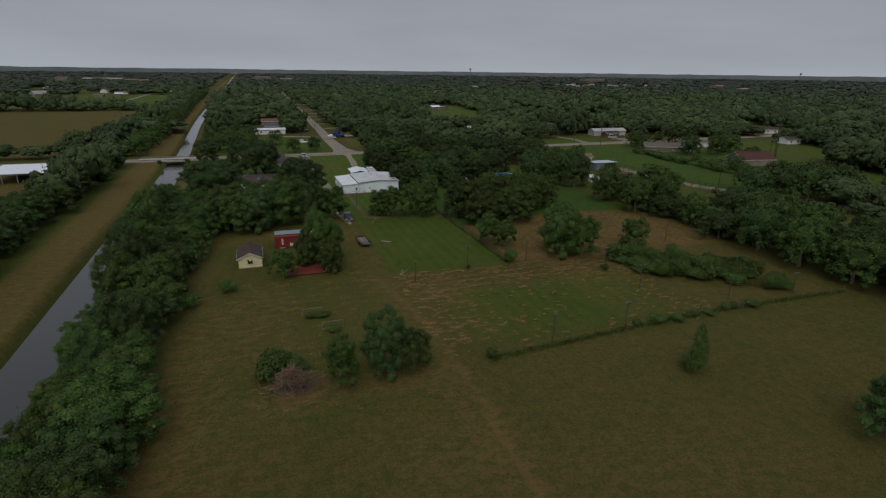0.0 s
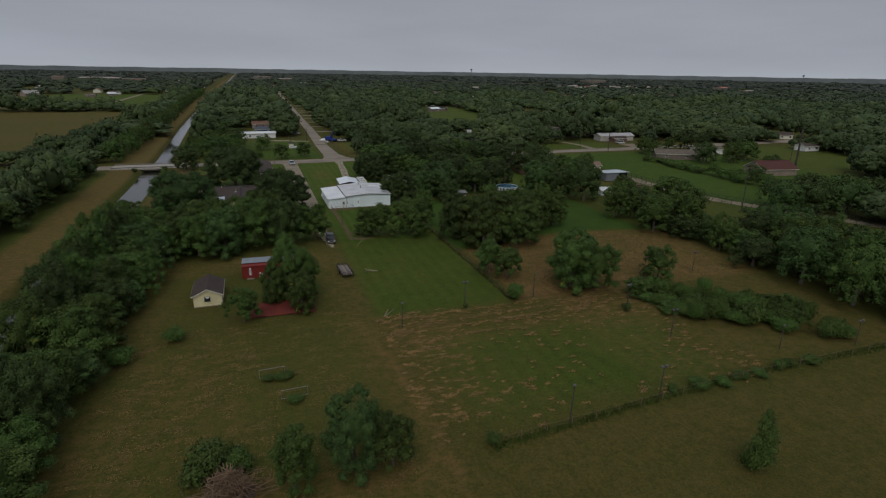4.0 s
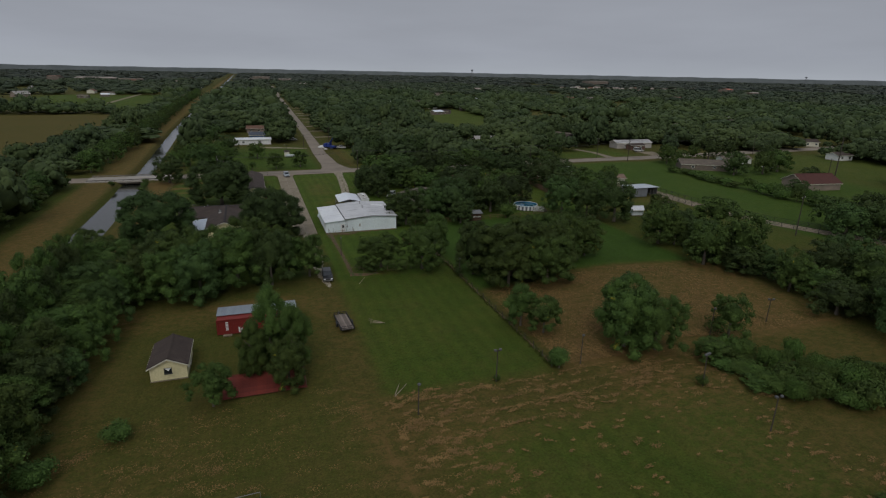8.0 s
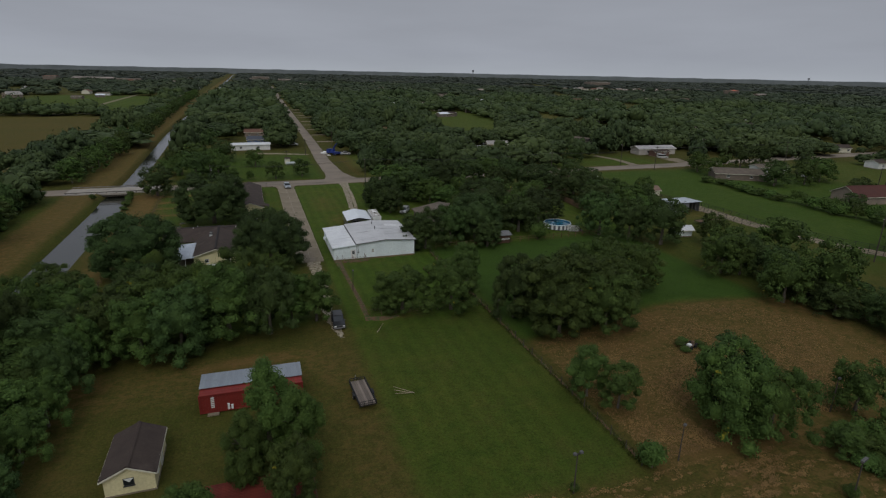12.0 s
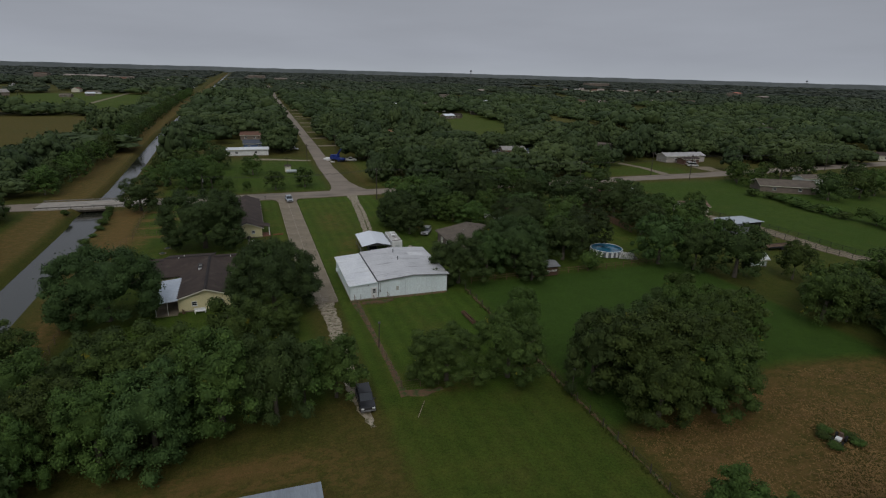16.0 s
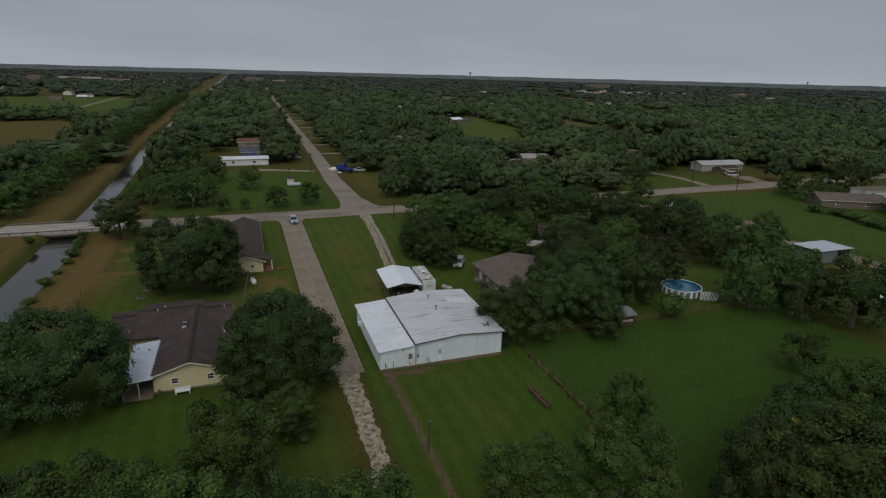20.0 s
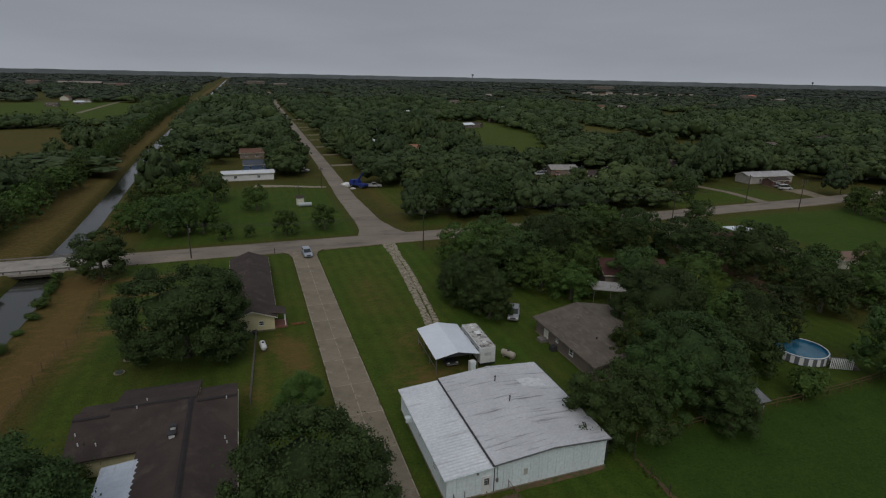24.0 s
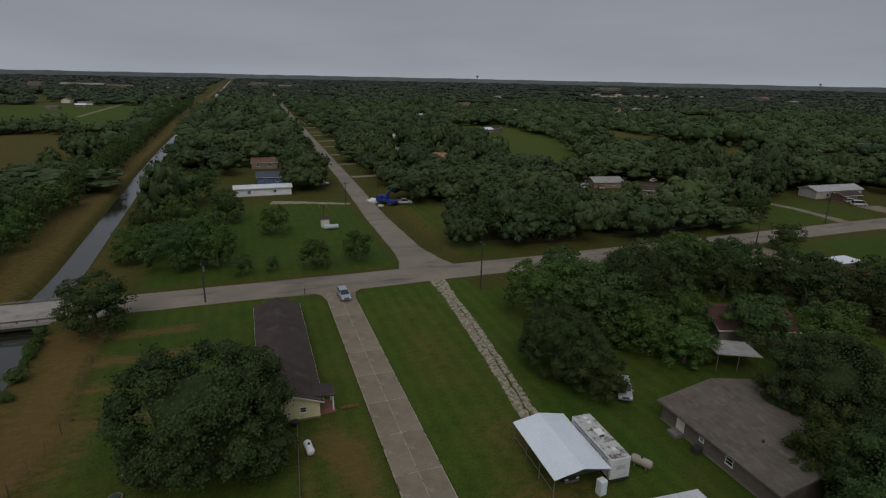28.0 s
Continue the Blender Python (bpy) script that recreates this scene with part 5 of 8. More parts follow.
part("roof_trim", slab([(-0.35, -0.31, 2.84), (5.0, -0.31, 3.23), (5.0, -0.26, 3.23), (-0.35, -0.26, 2.84)], 0.13), WHITE_METAL, ws)
part("roof_patch", slab([(14.2, 11.5, 3.835), (17.1, 11.1, 3.63), (17.2, 12.9, 3.63), (15.9, 13.4, 3.72), (14.0, 13.2, 3.85)], 0.012), PATCH_WHITE, ws, "fresh white coating patch")
for vx, vy in ((11.2, 13.5), (11.0, 8.9)):
    v = part("vent_pipe", tube((vx, vy, 3.85), (vx, vy, 4.62), 0.07), DARK_TRIM, ws)
    part("vent_cap", tube((vx, vy, 4.6), (vx, vy, 4.72), 0.13, 0.05), DARK_TRIM, v)
dm = door_on(ws, "s", 4.25, 0.92, 2.05, 0.02, TRIM_WHITE, True)
window_on(ws, "w", -3.6, 1.2, 0.9, 0.8, -0.0)
window_on(ws, "w", -9.0, 1.3, 0.7, 0.6, -0.0)
ac = part("air_conditioner", box(-0.75, 0.0, 12.0, 12.7, 1.3, 1.85, bevel=0.03), WHITE_METAL, ws)
part("grille", box(-0.77, -0.752, 12.06, 12.64, 1.36, 1.79), DARK_TRIM, ac)
part("vent_panel", box(8.4, 8.85, -0.06, -0.045, 1.2, 1.95), mat("beige_panel", (0.5, 0.5, 0.45)), ws)
part("meter_box", box(5.25, 5.5, -0.2, -0.045, 1.2, 1.6, bevel=0.01), STEEL, ws)
part("conduit", tube((5.38, -0.09, 1.6), (5.38, -0.09, 3.2), 0.03), STEEL, ws)
part("downpipe", tube((5.05, -0.1, 0.1), (5.05, -0.1, 3.2), 0.045), DARK_TRIM, ws)
part("downpipe", tube((W + 0.1, -0.1, 0.1), (W + 0.1, -0.1, 3.3), 0.05), DARK_TRIM, ws)
part("hose_post", tube((1.7, -0.5, 0), (1.7, -0.5, 1.3), 0.04), STEEL, ws)
part("spotlight", box(3.1, 3.3, -0.3, -0.05, 2.65, 2.75), STEEL, ws)
part("footing", box(-0.1, W + 0.1, -0.14, L + 0.14, -0.1, 0.05), CONCRETE, ws)

# the open carport with a white sheet roof
cp = thing("carport", 27.9, 209.6, 0, -2, "open carport with a white sheet-metal gable roof on thin posts", "carport")
for s in (-1, 1):
    part("roof", slab([(0, -5.1, 3.25), (s * 3.3, -5.1, 2.55), (s * 3.3, 5.1, 2.55), (0, 5.1, 3.25)], 0.06), WHITE_ROOF, cp)
    for i in range(4):
        part("post", tube((s * 3.1, -4.8 + 3.2 * i, 0), (s * 3.1, -4.8 + 3.2 * i, 2.55), 0.05), STEEL, cp)
    part("rail", box(s * 3.1 - 0.03, s * 3.1 + 0.03, -4.8, 4.8, 2.45, 2.52), STEEL, cp)
    part("side_rail", box(s * 3.1 - 0.02, s * 3.1 + 0.02, -4.8, 4.8, 0.8, 0.86), STEEL, cp)
part("gable_panel", prism([(-3.1, 2.5), (3.1, 2.5), (0, 3.15)], -4.95, -4.9, axis="y"), DARK_TRIM, cp)
part("gable_panel", prism([(-3.1, 2.5), (3.1, 2.5), (0, 3.15)], 4.9, 4.95, axis="y"), DARK_TRIM, cp)

# the long yellow house with the patio roof
yh = thing("yellow_house", -6.4, 196.0, 0, 0, "pale yellow ranch house under a dark shingle roof", "house")
part("wall", prism([(-4.4, 0), (4.4, 0), (4.4, 2.5), (0, 3.85), (-4.4, 2.5)], -12.0, 2, axis="y"), SIDING_YELLOW, yh)
part("wall", prism([(0.0, 0), (12.2, 0), (12.2, 2.3), (6.1, 3.8), (0.0, 2.3)], -8.0, 0.4), SIDING_YELLOW, yh)
part("wall", prism([(0.0, 0), (9.8, 0), (9.8, 2.5), (5.4, 3.6), (0.0, 2.3)], 0.42, 4.4), SIDING_YELLOW, yh)
part("wall", prism([(0.0, 0), (9.5, 0), (9.5, 2.45), (5.2, 3.55), (0.0, 2.3)], -11.2, -8.02), SIDING_YELLOW, yh)
for s in (-1, 1):
    part("roof", slab([(0, -12.5, 4.0), (s * 4.95, -12.5, 2.48), (s * 4.95, 6.2 if s < 0 else 3.2, 2.48 if s > 0 else 2.48), (0, 6.2, 4.0)], 0.14), SHINGLE, yh)
    part("barge_board", slab([(0, -12.52, 3.92), (s * 4.95, -12.52, 2.40), (s * 4.95, -12.46, 2.40), (0, -12.46, 3.92)], 0.2), TRIM_CREAM, yh)
part("roof", slab([(-11.8, 6.1, 4.0), (4.95, 6.1, 4.0), (4.95, -0.5, 2.40), (-11.8, -0.5, 2.40)], 0.14), SHINGLE, yh)
part("roof", slab([(-8.2, 6.1, 4.0), (0.6, 6.1, 4.0), (0.6, 12.8, 2.35), (-8.2, 12.8, 2.35)], 0.14), SHINGLE, yh)
part("roof", slab([(0.66, 5.4, 3.85), (4.95, 5.4, 3.85), (4.95, 10.3, 2.62), (0.66, 10.3, 2.62)], 0.14), SHINGLE, yh)
part("roof", slab([(-11.8, 5.2, 3.80), (-8.26, 5.2, 3.80), (-8.26, 10.0, 2.55), (-11.8, 10.0, 2.55)], 0.14), SHINGLE, yh)
part("ridge_cap", prism([(-0.28, 3.98), (0, 4.14), (0.28, 3.98)], -12.5, 5.9, axis="y"), mat("ridge_shingle", (0.035, 0.03, 0.03), (0.026, 0.022, 0.022), 0.95), yh)
for x0, x1, yy, zz in ((-8.2, 0.6, 6.1, 4.0), (0.66, 4.9, 5.4, 3.87), (-11.8, -8.26, 5.2, 3.82)):
    part("ridge_cap", prism([(yy - 0.25, zz), (yy, zz + 0.1), (yy + 0.25, zz)], x0, x1), mat("ridge_shingle", (0.035, 0.03, 0.03), (0.026, 0.022, 0.022), 0.95), yh)
part("fascia", box(4.93, 4.99, -12.5, 9.0, 2.26, 2.46), TRIM_CREAM, yh)
part("fascia", box(-8.2, 0.6, 12.78, 12.84, 2.2, 2.38), DARK_TRIM, yh)
part("fascia", box(0.62, 0.68, 6.1, 12.8, 2.4, 2.6), DARK_TRIM, yh)
ch = part("roof_ventilator", box(-1.75, -1.15, -0.9, -0.2, 3.2, 3.95, bevel=0.03), TRIM_WHITE, yh, "white square roof ventilator")
part("hood", box(-1.85, -1.05, -1.0, -0.1, 3.97, 4.05), DARK_TRIM, ch)
ch = part("roof_ventilator", box(-1.7, -1.2, 0.4, 0.95, 3.3, 4.05, bevel=0.03), TRIM_WHITE, yh, "white square roof ventilator")
part("hood", box(-1.78, -1.12, 0.32, 1.03, 4.07, 4.14), DARK_TRIM, ch)
for vx, vy, vz in ((-5.6, 5.6, 3.8), (-4.8, 7.2, 3.7), (-10.6, 1.6, 2.9), (-8.9, 1.2, 2.8), (-11.1, 3.0, 3.2), (3.9, -2.4, 2.75), (3.7, -1.6, 2.85), (3.8, 5.0, 3.7)):
    part("vent_pipe", tube((vx, vy, vz), (vx, vy, vz + 0.38), 0.06), TRIM_WHITE, yh)
for u in (-1.9, 2.3):
    window_on(yh, "s", u, 0.95, 0.85, 0.8, 12.0, TRIM_WHITE, 1)
part("foundation", box(-4.46, 4.46, -12.06, 2, -0.1, 0.16), CONCRETE, yh)
part("patio_roof", corrugated(-7.9, 2.28, -4.2, 2.62, -13.2, -2.0, 0.8, 0.05), mat("patio_sheet", (0.52, 0.57, 0.63), (0.45, 0.50, 0.56), 0.5, 0.1, big=0.6, stain=(0.33, 0.35, 0.38), stain_at=(0.55, 0.75), stain_scale=0.7, stain_stretch=(3, 0.3, 1)), yh, "pale blue-white sheet patio roof")
for px, py in ((-7.7, -12.9), (-5.9, -12.9), (-7.7, -8), (-7.7, -3)):
    part("patio_post", tube((px, py, 0), (px, py, 2.36), 0.05), TRIM_WHITE, yh)
part("patio_slab", box(-7.9, -4.47, -13.2, -2.0, -0.05, 0.07), CONCRETE, yh)

# the yellow cottage by the road
y2 = gable_house("yellow_cottage", 0.7, 242.3, 6.7, 31.6, 2.5, 3.75, SIDING_YELLOW, SHINGLE, "narrow pale yellow cottage with a dark shingle roof", over=0.5,
                 windows=(("s", -1.7, 1.0, 0.8, 0.75), ("s", 1.3, 1.0, 0.8, 0.75), ("e", -10, 1.0, 0.9, 0.8), ("e", -3, 1.0, 0.9, 0.8), ("e", 5, 1.0, 0.9, 0.8)))
part("porch_roof", slab([(2.6, -15.6, 2.95), (5.3, -15.4, 2.45), (5.3, -12.6, 2.45), (2.6, -12.2, 2.95)], 0.14), SHINGLE, y2)
for py in (-15.1, -12.9):
    part("porch_post", box(5.0, 5.16, py, py + 0.16, 0.1, 2.36), TRIM_WHITE, y2)
part("porch_floor", box(3.42, 5.4, -15.4, -12.4, -0.1, 0.18), mat("porch_brick", (0.22, 0.10, 0.07), (0.16, 0.08, 0.06), 0.9), y2)
for vy in (-9.0, -5.0, 3.0):
    part("vent_pipe", tube((-0.9, vy, 3.3), (-0.9, vy, 3.8), 0.05), STEEL, y2)

# the grey-brown house beside the workshop
gh = gable_house("brick_house", 52.7, 204.8, 14.0, 15.0, 2.55, 4.0, BRICK_TAN, SHINGLE_GREY, "tan brick house under a grey-brown shingle roof", over=0.5, trim=BRICK_TAN,
                 windows=(("w", 2.0, 1.0, 0.9, 0.9), ("w", -1.6, 1.2, 0.6, 0.5)))
gh.scale = (1.1, 1.12, 1)
door_on(gh, "w", -4.6, 0.95, 2.05, 7.0, TRIM_CREAM)
part("step", box(-8.2, -7.06, 3.9, 5.2, -0.05, 0.4), WOOD_GREY, gh)
part("heat_pump", box(-8.1, -7.3, 1.0, 1.8, 0, 0.8, bevel=0.04), DARK_TRIM, gh)
part("roof_vent", tube((-3.5, -2.4, 3.2), (-3.5, -2.4, 3.65), 0.12), DARK_TRIM, gh)
part("roof_vent", tube((-2.4, 3.6, 3.4), (-2.4, 3.6, 3.7), 0.1), STEEL, gh)
part("porch_roof", slab([(4.0, 7.0, 3.2), (9.2, 6.4, 2.5), (9.2, 1.5, 2.5), (4.0, 1.5, 3.2)], 0.14), SHINGLE_GREY, gh)

# the sheet-roofed shelter and the maroon-roofed houses behind it
aw = thing("patio_shelter", 64.8, 221.8, 0, -20, "open shelter with a rusty corrugated sheet roof", "shelter")
bmr = corrugated(-3.4, 2.9, 3.4, 2.45, -2.6, 2.6, 0.6, 0.05)
part("roof", bmr, mat("rusty_sheet", (0.36, 0.345, 0.325), (0.28, 0.26, 0.24), 0.6, 0.3, stain=(0.2, 0.13, 0.09), stain_at=(0.55, 0.75), stain_scale=0.8), aw)
for px in (-3.1, 0, 3.1):
    for py in (-2.4, 2.4):
        part("post", tube((px, py, 0), (px, py, 2.45), 0.06), WOOD_GREY, aw)
gable_house("maroon_roofed_house", 76.5, 230.5, 10.5, 13, 2.6, 4.2, BRICK_TAN, SHINGLE_RED, "low house with a faded maroon shingle roof", rz=70, windows=(("s", -2, 1, 1.1, 1.0), ("s", 2, 1, 1.1, 1.0)))
gable_house("maroon_roofed_house", 112.0, 242.0, 11.0, 19, 2.6, 4.1, mat("dark_red_brick", (0.16, 0.09, 0.07), (0.12, 0.07, 0.055), 0.9, fine=12, bump=0.3), SHINGLE_RED, "low red-brick house with a maroon roof", rz=82,
            windows=(("w", -3, 1, 1.4, 1.1), ("w", 3, 1, 1.4, 1.1), ("e", 0, 1, 1.6, 1.1)))
aw2 = thing("porch_shelter", 126.0, 249.0, 0, 0, "low white flat-roofed car shelter by the house", "shelter")
part("roof", slab([(-3.4, -2.4, 2.7), (3.4, -2.4, 2.6), (3.4, 2.4, 2.6), (-3.4, 2.4, 2.7)], 0.12), WHITE_ROOF, aw2)
for px in (-3.2, 3.2):
    for py in (-2.2, 2.2):
        part("post", tube((px, py, 0), (px, py, 2.5), 0.06), TRIM_WHITE, aw2)

# farm buildings along the dirt lane
barn = thing("open_barn", 128.9, 202.0, 0, 0, "grey open-fronted barn with a pale sheet roof", "barn")
barn.scale = (0.8, 0.9, 1)
part("wall", box(-6.2, 1.0, -3.8, -3.68, 0, 2.9), mat("barn_grey_sheet", (0.20, 0.21, 0.23), (0.16, 0.17, 0.185), 0.6, 0.2, stretch=(3, 3, 0.3)), barn)
part("wall", box(-6.2, -6.08, -3.68, 3.8, 0, 2.85), MATS["barn_grey_sheet"], barn)
part("wall", box(-6.08, 6.2, 3.68, 3.8, 0, 2.7), MATS["barn_grey_sheet"], barn)
part("wall", box(6.08, 6.2, -3.6, 3.68, 0, 2.85), MATS["barn_grey_sheet"], barn)
part("wall", box(0.9, 1.02, -3.66, 3.66, 0, 2.85), MATS["barn_grey_sheet"], barn)
part("roof", slab([(-6.7, -4.3, 3.15), (6.7, -4.3, 3.15), (6.7, 4.2, 2.9), (-6.7, 4.2, 2.9)], 0.08), mat("pale_blue_sheet_roof", (0.47, 0.52, 0.57), (0.42, 0.46, 0.5), 0.45, 0.2, stretch=(3, 0.2, 1)), barn)
for px in (2.6, 4.3, 6.0):
    part("post", box(px - 0.08, px + 0.08, -3.75, -3.6, 0, 3.05), WOOD_GREY, barn)
gable_house("farm_office", 132.2, 223.0, 5.2, 8.6, 2.4, 3.4, TRIM_CREAM, mat("brown_sheet_roof", (0.21, 0.14, 0.10), (0.15, 0.10, 0.08), 0.8), "small cream shed with a brown roof", "shed", rz=78, windows=(("w", -1.6, 1, 0.9, 0.9), ("w", 2.2, 1, 0.7, 0.8)))
gable_house("white_shed", 109.0, 177.4, 2.6, 3.4, 1.9, 2.6, WHITE_METAL, ROOF_SHEET, "small white sheet-metal shed among trees", "shed", rz=80)
gable_house("red_barn", 203.5, 196.5, 11.0, 16.0, 2.7, 5.4, mat("tan_board", (0.26, 0.21, 0.17), (0.20, 0.165, 0.135), 0.85), mat("rust_red_roof", (0.085, 0.026, 0.018), (0.062, 0.021, 0.016), 0.7, 0.1, stretch=(0.3, 3, 1)), "barn with a rust-red sheet roof in the meadow", "barn", rz=82)

# the slatted garden shed by the pool yard
gs = thing("slatted_shed", 58.4, 185.0, 0, 0, "reddish-brown slatted garden shed with a grey roof", "shed")
part("wall", box(-2.9, 2.9, -1.7, 1.9, 0, 1.95), WOOD_BROWN, gs)
part("roof", slab([(-3.2, -2.2, 2.1), (3.2, -2.2, 2.1), (3.2, 0.1, 2.65), (-3.2, 0.1, 2.65)], 0.08), mat("dull_sheet", (0.20, 0.205, 0.21), (0.15, 0.15, 0.155), 0.6, 0.2), gs)
part("roof", slab([(-3.2, 0.1, 2.65), (3.2, 0.1, 2.65), (3.2, 2.2, 2.1), (-3.2, 2.2, 2.1)], 0.08), MATS["dull_sheet"], gs)
for i in range(8):
    part("slat", box(-2.85, 2.85, -1.76, -1.705, 0.1 + i * 0.23, 0.24 + i * 0.23), mat("red_cedar", (0.12, 0.065, 0.045), (0.085, 0.05, 0.035), 0.85, vary=0.2), gs)
for i in range(9):
    part("baluster", box(0.4 + i * 0.26, 0.5 + i * 0.26, -1.86, -1.78, 0.9, 1.3), TRIM_WHITE, gs)

# the yellow garden shed
sh = gable_house("garden_shed", -11.4, 119.7, 4.5, 7.0, 2.2, 3.25, SIDING_YELLOW, SHINGLE, "pale yellow garden shed with a dark roof and broken window", "shed", over=0.3)
window_on(sh, "s", -0.05, 1.0, 0.95, 0.85, 3.5, mat("broken_frame", (0.05, 0.05, 0.05)), 0, 0)
part("torn_blind", prism([(-0.45, 1.83), (0.4, 1.83), (0.0, 1.4)], -3.58, -3.56, axis="y"), TRIM_WHITE, sh)
door_on(sh, "e", 0.5, 0.9, 1.95, 2.25, TRIM_CREAM)
window_on(sh, "e", -2.0, 1.0, 0.7, 0.7, 2.25)

# the shipping container with its sheet lean-to roof
ct = thing("shipping_container", 0.1, 129.2, 0, -1, "red corrugated steel shipping container with grey sheet roofing", "container")
part("body", box(-5.95, 5.95, -1.1, 1.1, 0.16, 2.44), RED_STEEL, ct)
rib = None
for s in (-1, 1):
    for i in range(40):
        if rib is None:
            rib = part("rib", box(0, 0.15, -0.04, 0.04, 0.3, 2.3), RED_STEEL, ct)
            rib.matrix_basis = pose(-5.8, -1.1, 0)
        else:
            again(rib, -5.8 + i * 0.29, s * 1.1)
for s in (-1, 1):
    part("top_rail", box(-6.05, 6.05, s * 1.16 - 0.06, s * 1.16 + 0.06, 2.42, 2.56), RED_STEEL, ct)
    part("bottom_rail", box(-6.05, 6.05, s * 1.16 - 0.06, s * 1.16 + 0.06, 0.1, 0.25), RED_STEEL, ct)
    for q in (-1, 1):
        part("corner_post", box(q * 6.0 - 0.07, q * 6.0 + 0.07, s * 1.15 - 0.08, s * 1.15 + 0.08, 0.1, 2.57), RED_STEEL, ct)
part("roof_sheet", corrugated(-6.0, 2.5, 6.0, 2.5, -1.05, 1.1, 0.6, 0.02), RED_STEEL, ct)
part("tin_roof", slab([(-6.1, 0.25, 2.72), (6.1, 0.25, 2.72), (6.1, 4.2, 2.5), (-6.1, 4.2, 2.5)], 0.05), mat("grey_blue_sheet", (0.30, 0.335, 0.375), (0.25, 0.28, 0.315), 0.5, 0.3, stretch=(3, 0.2, 1), stain=(0.2, 0.21, 0.22)), ct, "grey corrugated sheet roofing")
for px in (-5.8, -2, 2, 5.8):
    part("post", box(px - 0.06, px + 0.06, 3.9, 4.02, 0, 2.5), WOOD_GREY, ct)
for i in range(6):
    part("lettering_bar", box(-4.75, -4.35, -1.165, -1.145, 1.98 - i * 0.25, 2.14 - i * 0.25), TRIM_WHITE, ct)
part("step", box(-5.2, -3.9, -1.8, -1.3, 0, 0.16), CONCRETE, ct)
for i in range(2):
    part("white_fitting", box(-2.9 + i * 0.4, -2.65 + i * 0.4, -1.3, -1.15, 0.3, 1.1 - 0.2 * i), TRIM_WHITE, ct)

# the low red deck under the tall tree
dk = thing("red_deck", 0.6, 111.9, 0, 0, "low red-stained board deck under a tall tree", "deck")
plank = None
for i in range(26):
    if plank is None:
        plank = part("plank", box(-5.2, 5.2, -2.9, -2.71, 0.12, 0.2), RED_DECK, dk)
    else:
        again(plank, 0, i * 0.225)
for s in (-1, 1):
    part("joist", box(-5.0, 5.0, s * 2.6 - 0.06, s * 2.6 + 0.06, -0.1, 0.115), WOOD_BROWN, dk)
for px, py in ((5.1, -2.7), (5.1, 0), (5.1, 2.7)):
    part("post", box(px - 0.05, px + 0.05, py - 0.05, py + 0.05, 0.2, 1.0), WOOD_BROWN, dk)
part("handrail", box(5.04, 5.16, -2.8, 2.8, 1.0, 1.06), WOOD_BROWN, dk)

# the sheds and the white-roofed hangar across the canal
hg = thing("equipment_shelter", -78.5, 236, 0, 0, "long white-roofed open equipment shelter", "shelter")
part("roof", slab([(-16, -9, 3.5), (7, -9, 3.5), (7, 9, 4.1), (-16, 9, 4.1)], 0.15), WHITE_ROOF, hg)
part("wall", box(-16, 7, 8.6, 8.8, 0, 3.9), mat("barn_grey_sheet", (0.2, 0.2, 0.2)), hg)
for i in range(6):
    part("post", box(-15.8 + i * 4.5, -15.6 + i * 4.5, -8.8, -8.6, 0, 3.4), STEEL, hg)

# houses to the east and north
for (x, y, w, l, hh, rz, wall, roof, words) in (
        (209.5, 315.0, 7.5, 23.0, 3.2, 88, mat("faded_siding", (0.46, 0.43, 0.40), (0.36, 0.33, 0.30), 0.8, big=0.3), mat("faded_sheet_roof", (0.40, 0.39, 0.39), (0.31, 0.30, 0.30), 0.6), "long white mobile home with a grey roof"),
        (207.0, 307.0, 5.0, 9.0, 2.6, 90, MATS["dark_red_brick"], SHINGLE, "dark porch building beside a mobile home"),
        (194.5, 243.0, 10.0, 20.0, 2.6, 62, BRICK_TAN, SHINGLE_GREY, "brown brick house with a hipped shingle roof"),
        (222.0, 252.0, 6.0, 15.0, 2.8, 82, TRIM_WHITE, SHINGLE_GREY, "small white house near the road"),
        (184.0, 350.0, 11.0, 17.0, 2.7, 70, BRICK_TAN, SHINGLE, "dark-roofed house among trees"),
        (193.0, 362.0, 9.0, 15.0, 2.7, 20, TRIM_WHITE, SHINGLE_GREY, "grey-roofed house with white gables"),
        (143.0, 333.0, 9.0, 15.0, 2.6, 60, BRICK_TAN, SHINGLE, "dark-roofed house among trees"),
        (134.0, 354.0, 8.0, 12.0, 2.5, 80, MATS["tan_board"], MATS["rusty_sheet"], "low workshop with a rusty roof among scrap")):
    gable_house("house", x, y, w, l, hh, hh + 0.16 * w, wall, roof, words, rz=rz, windows=(("w", -l * 0.25, 1, 1.2, 1.0), ("w", l * 0.2, 1, 1.2, 1.0), ("s", 0, 1, 1.0, 1.0)))
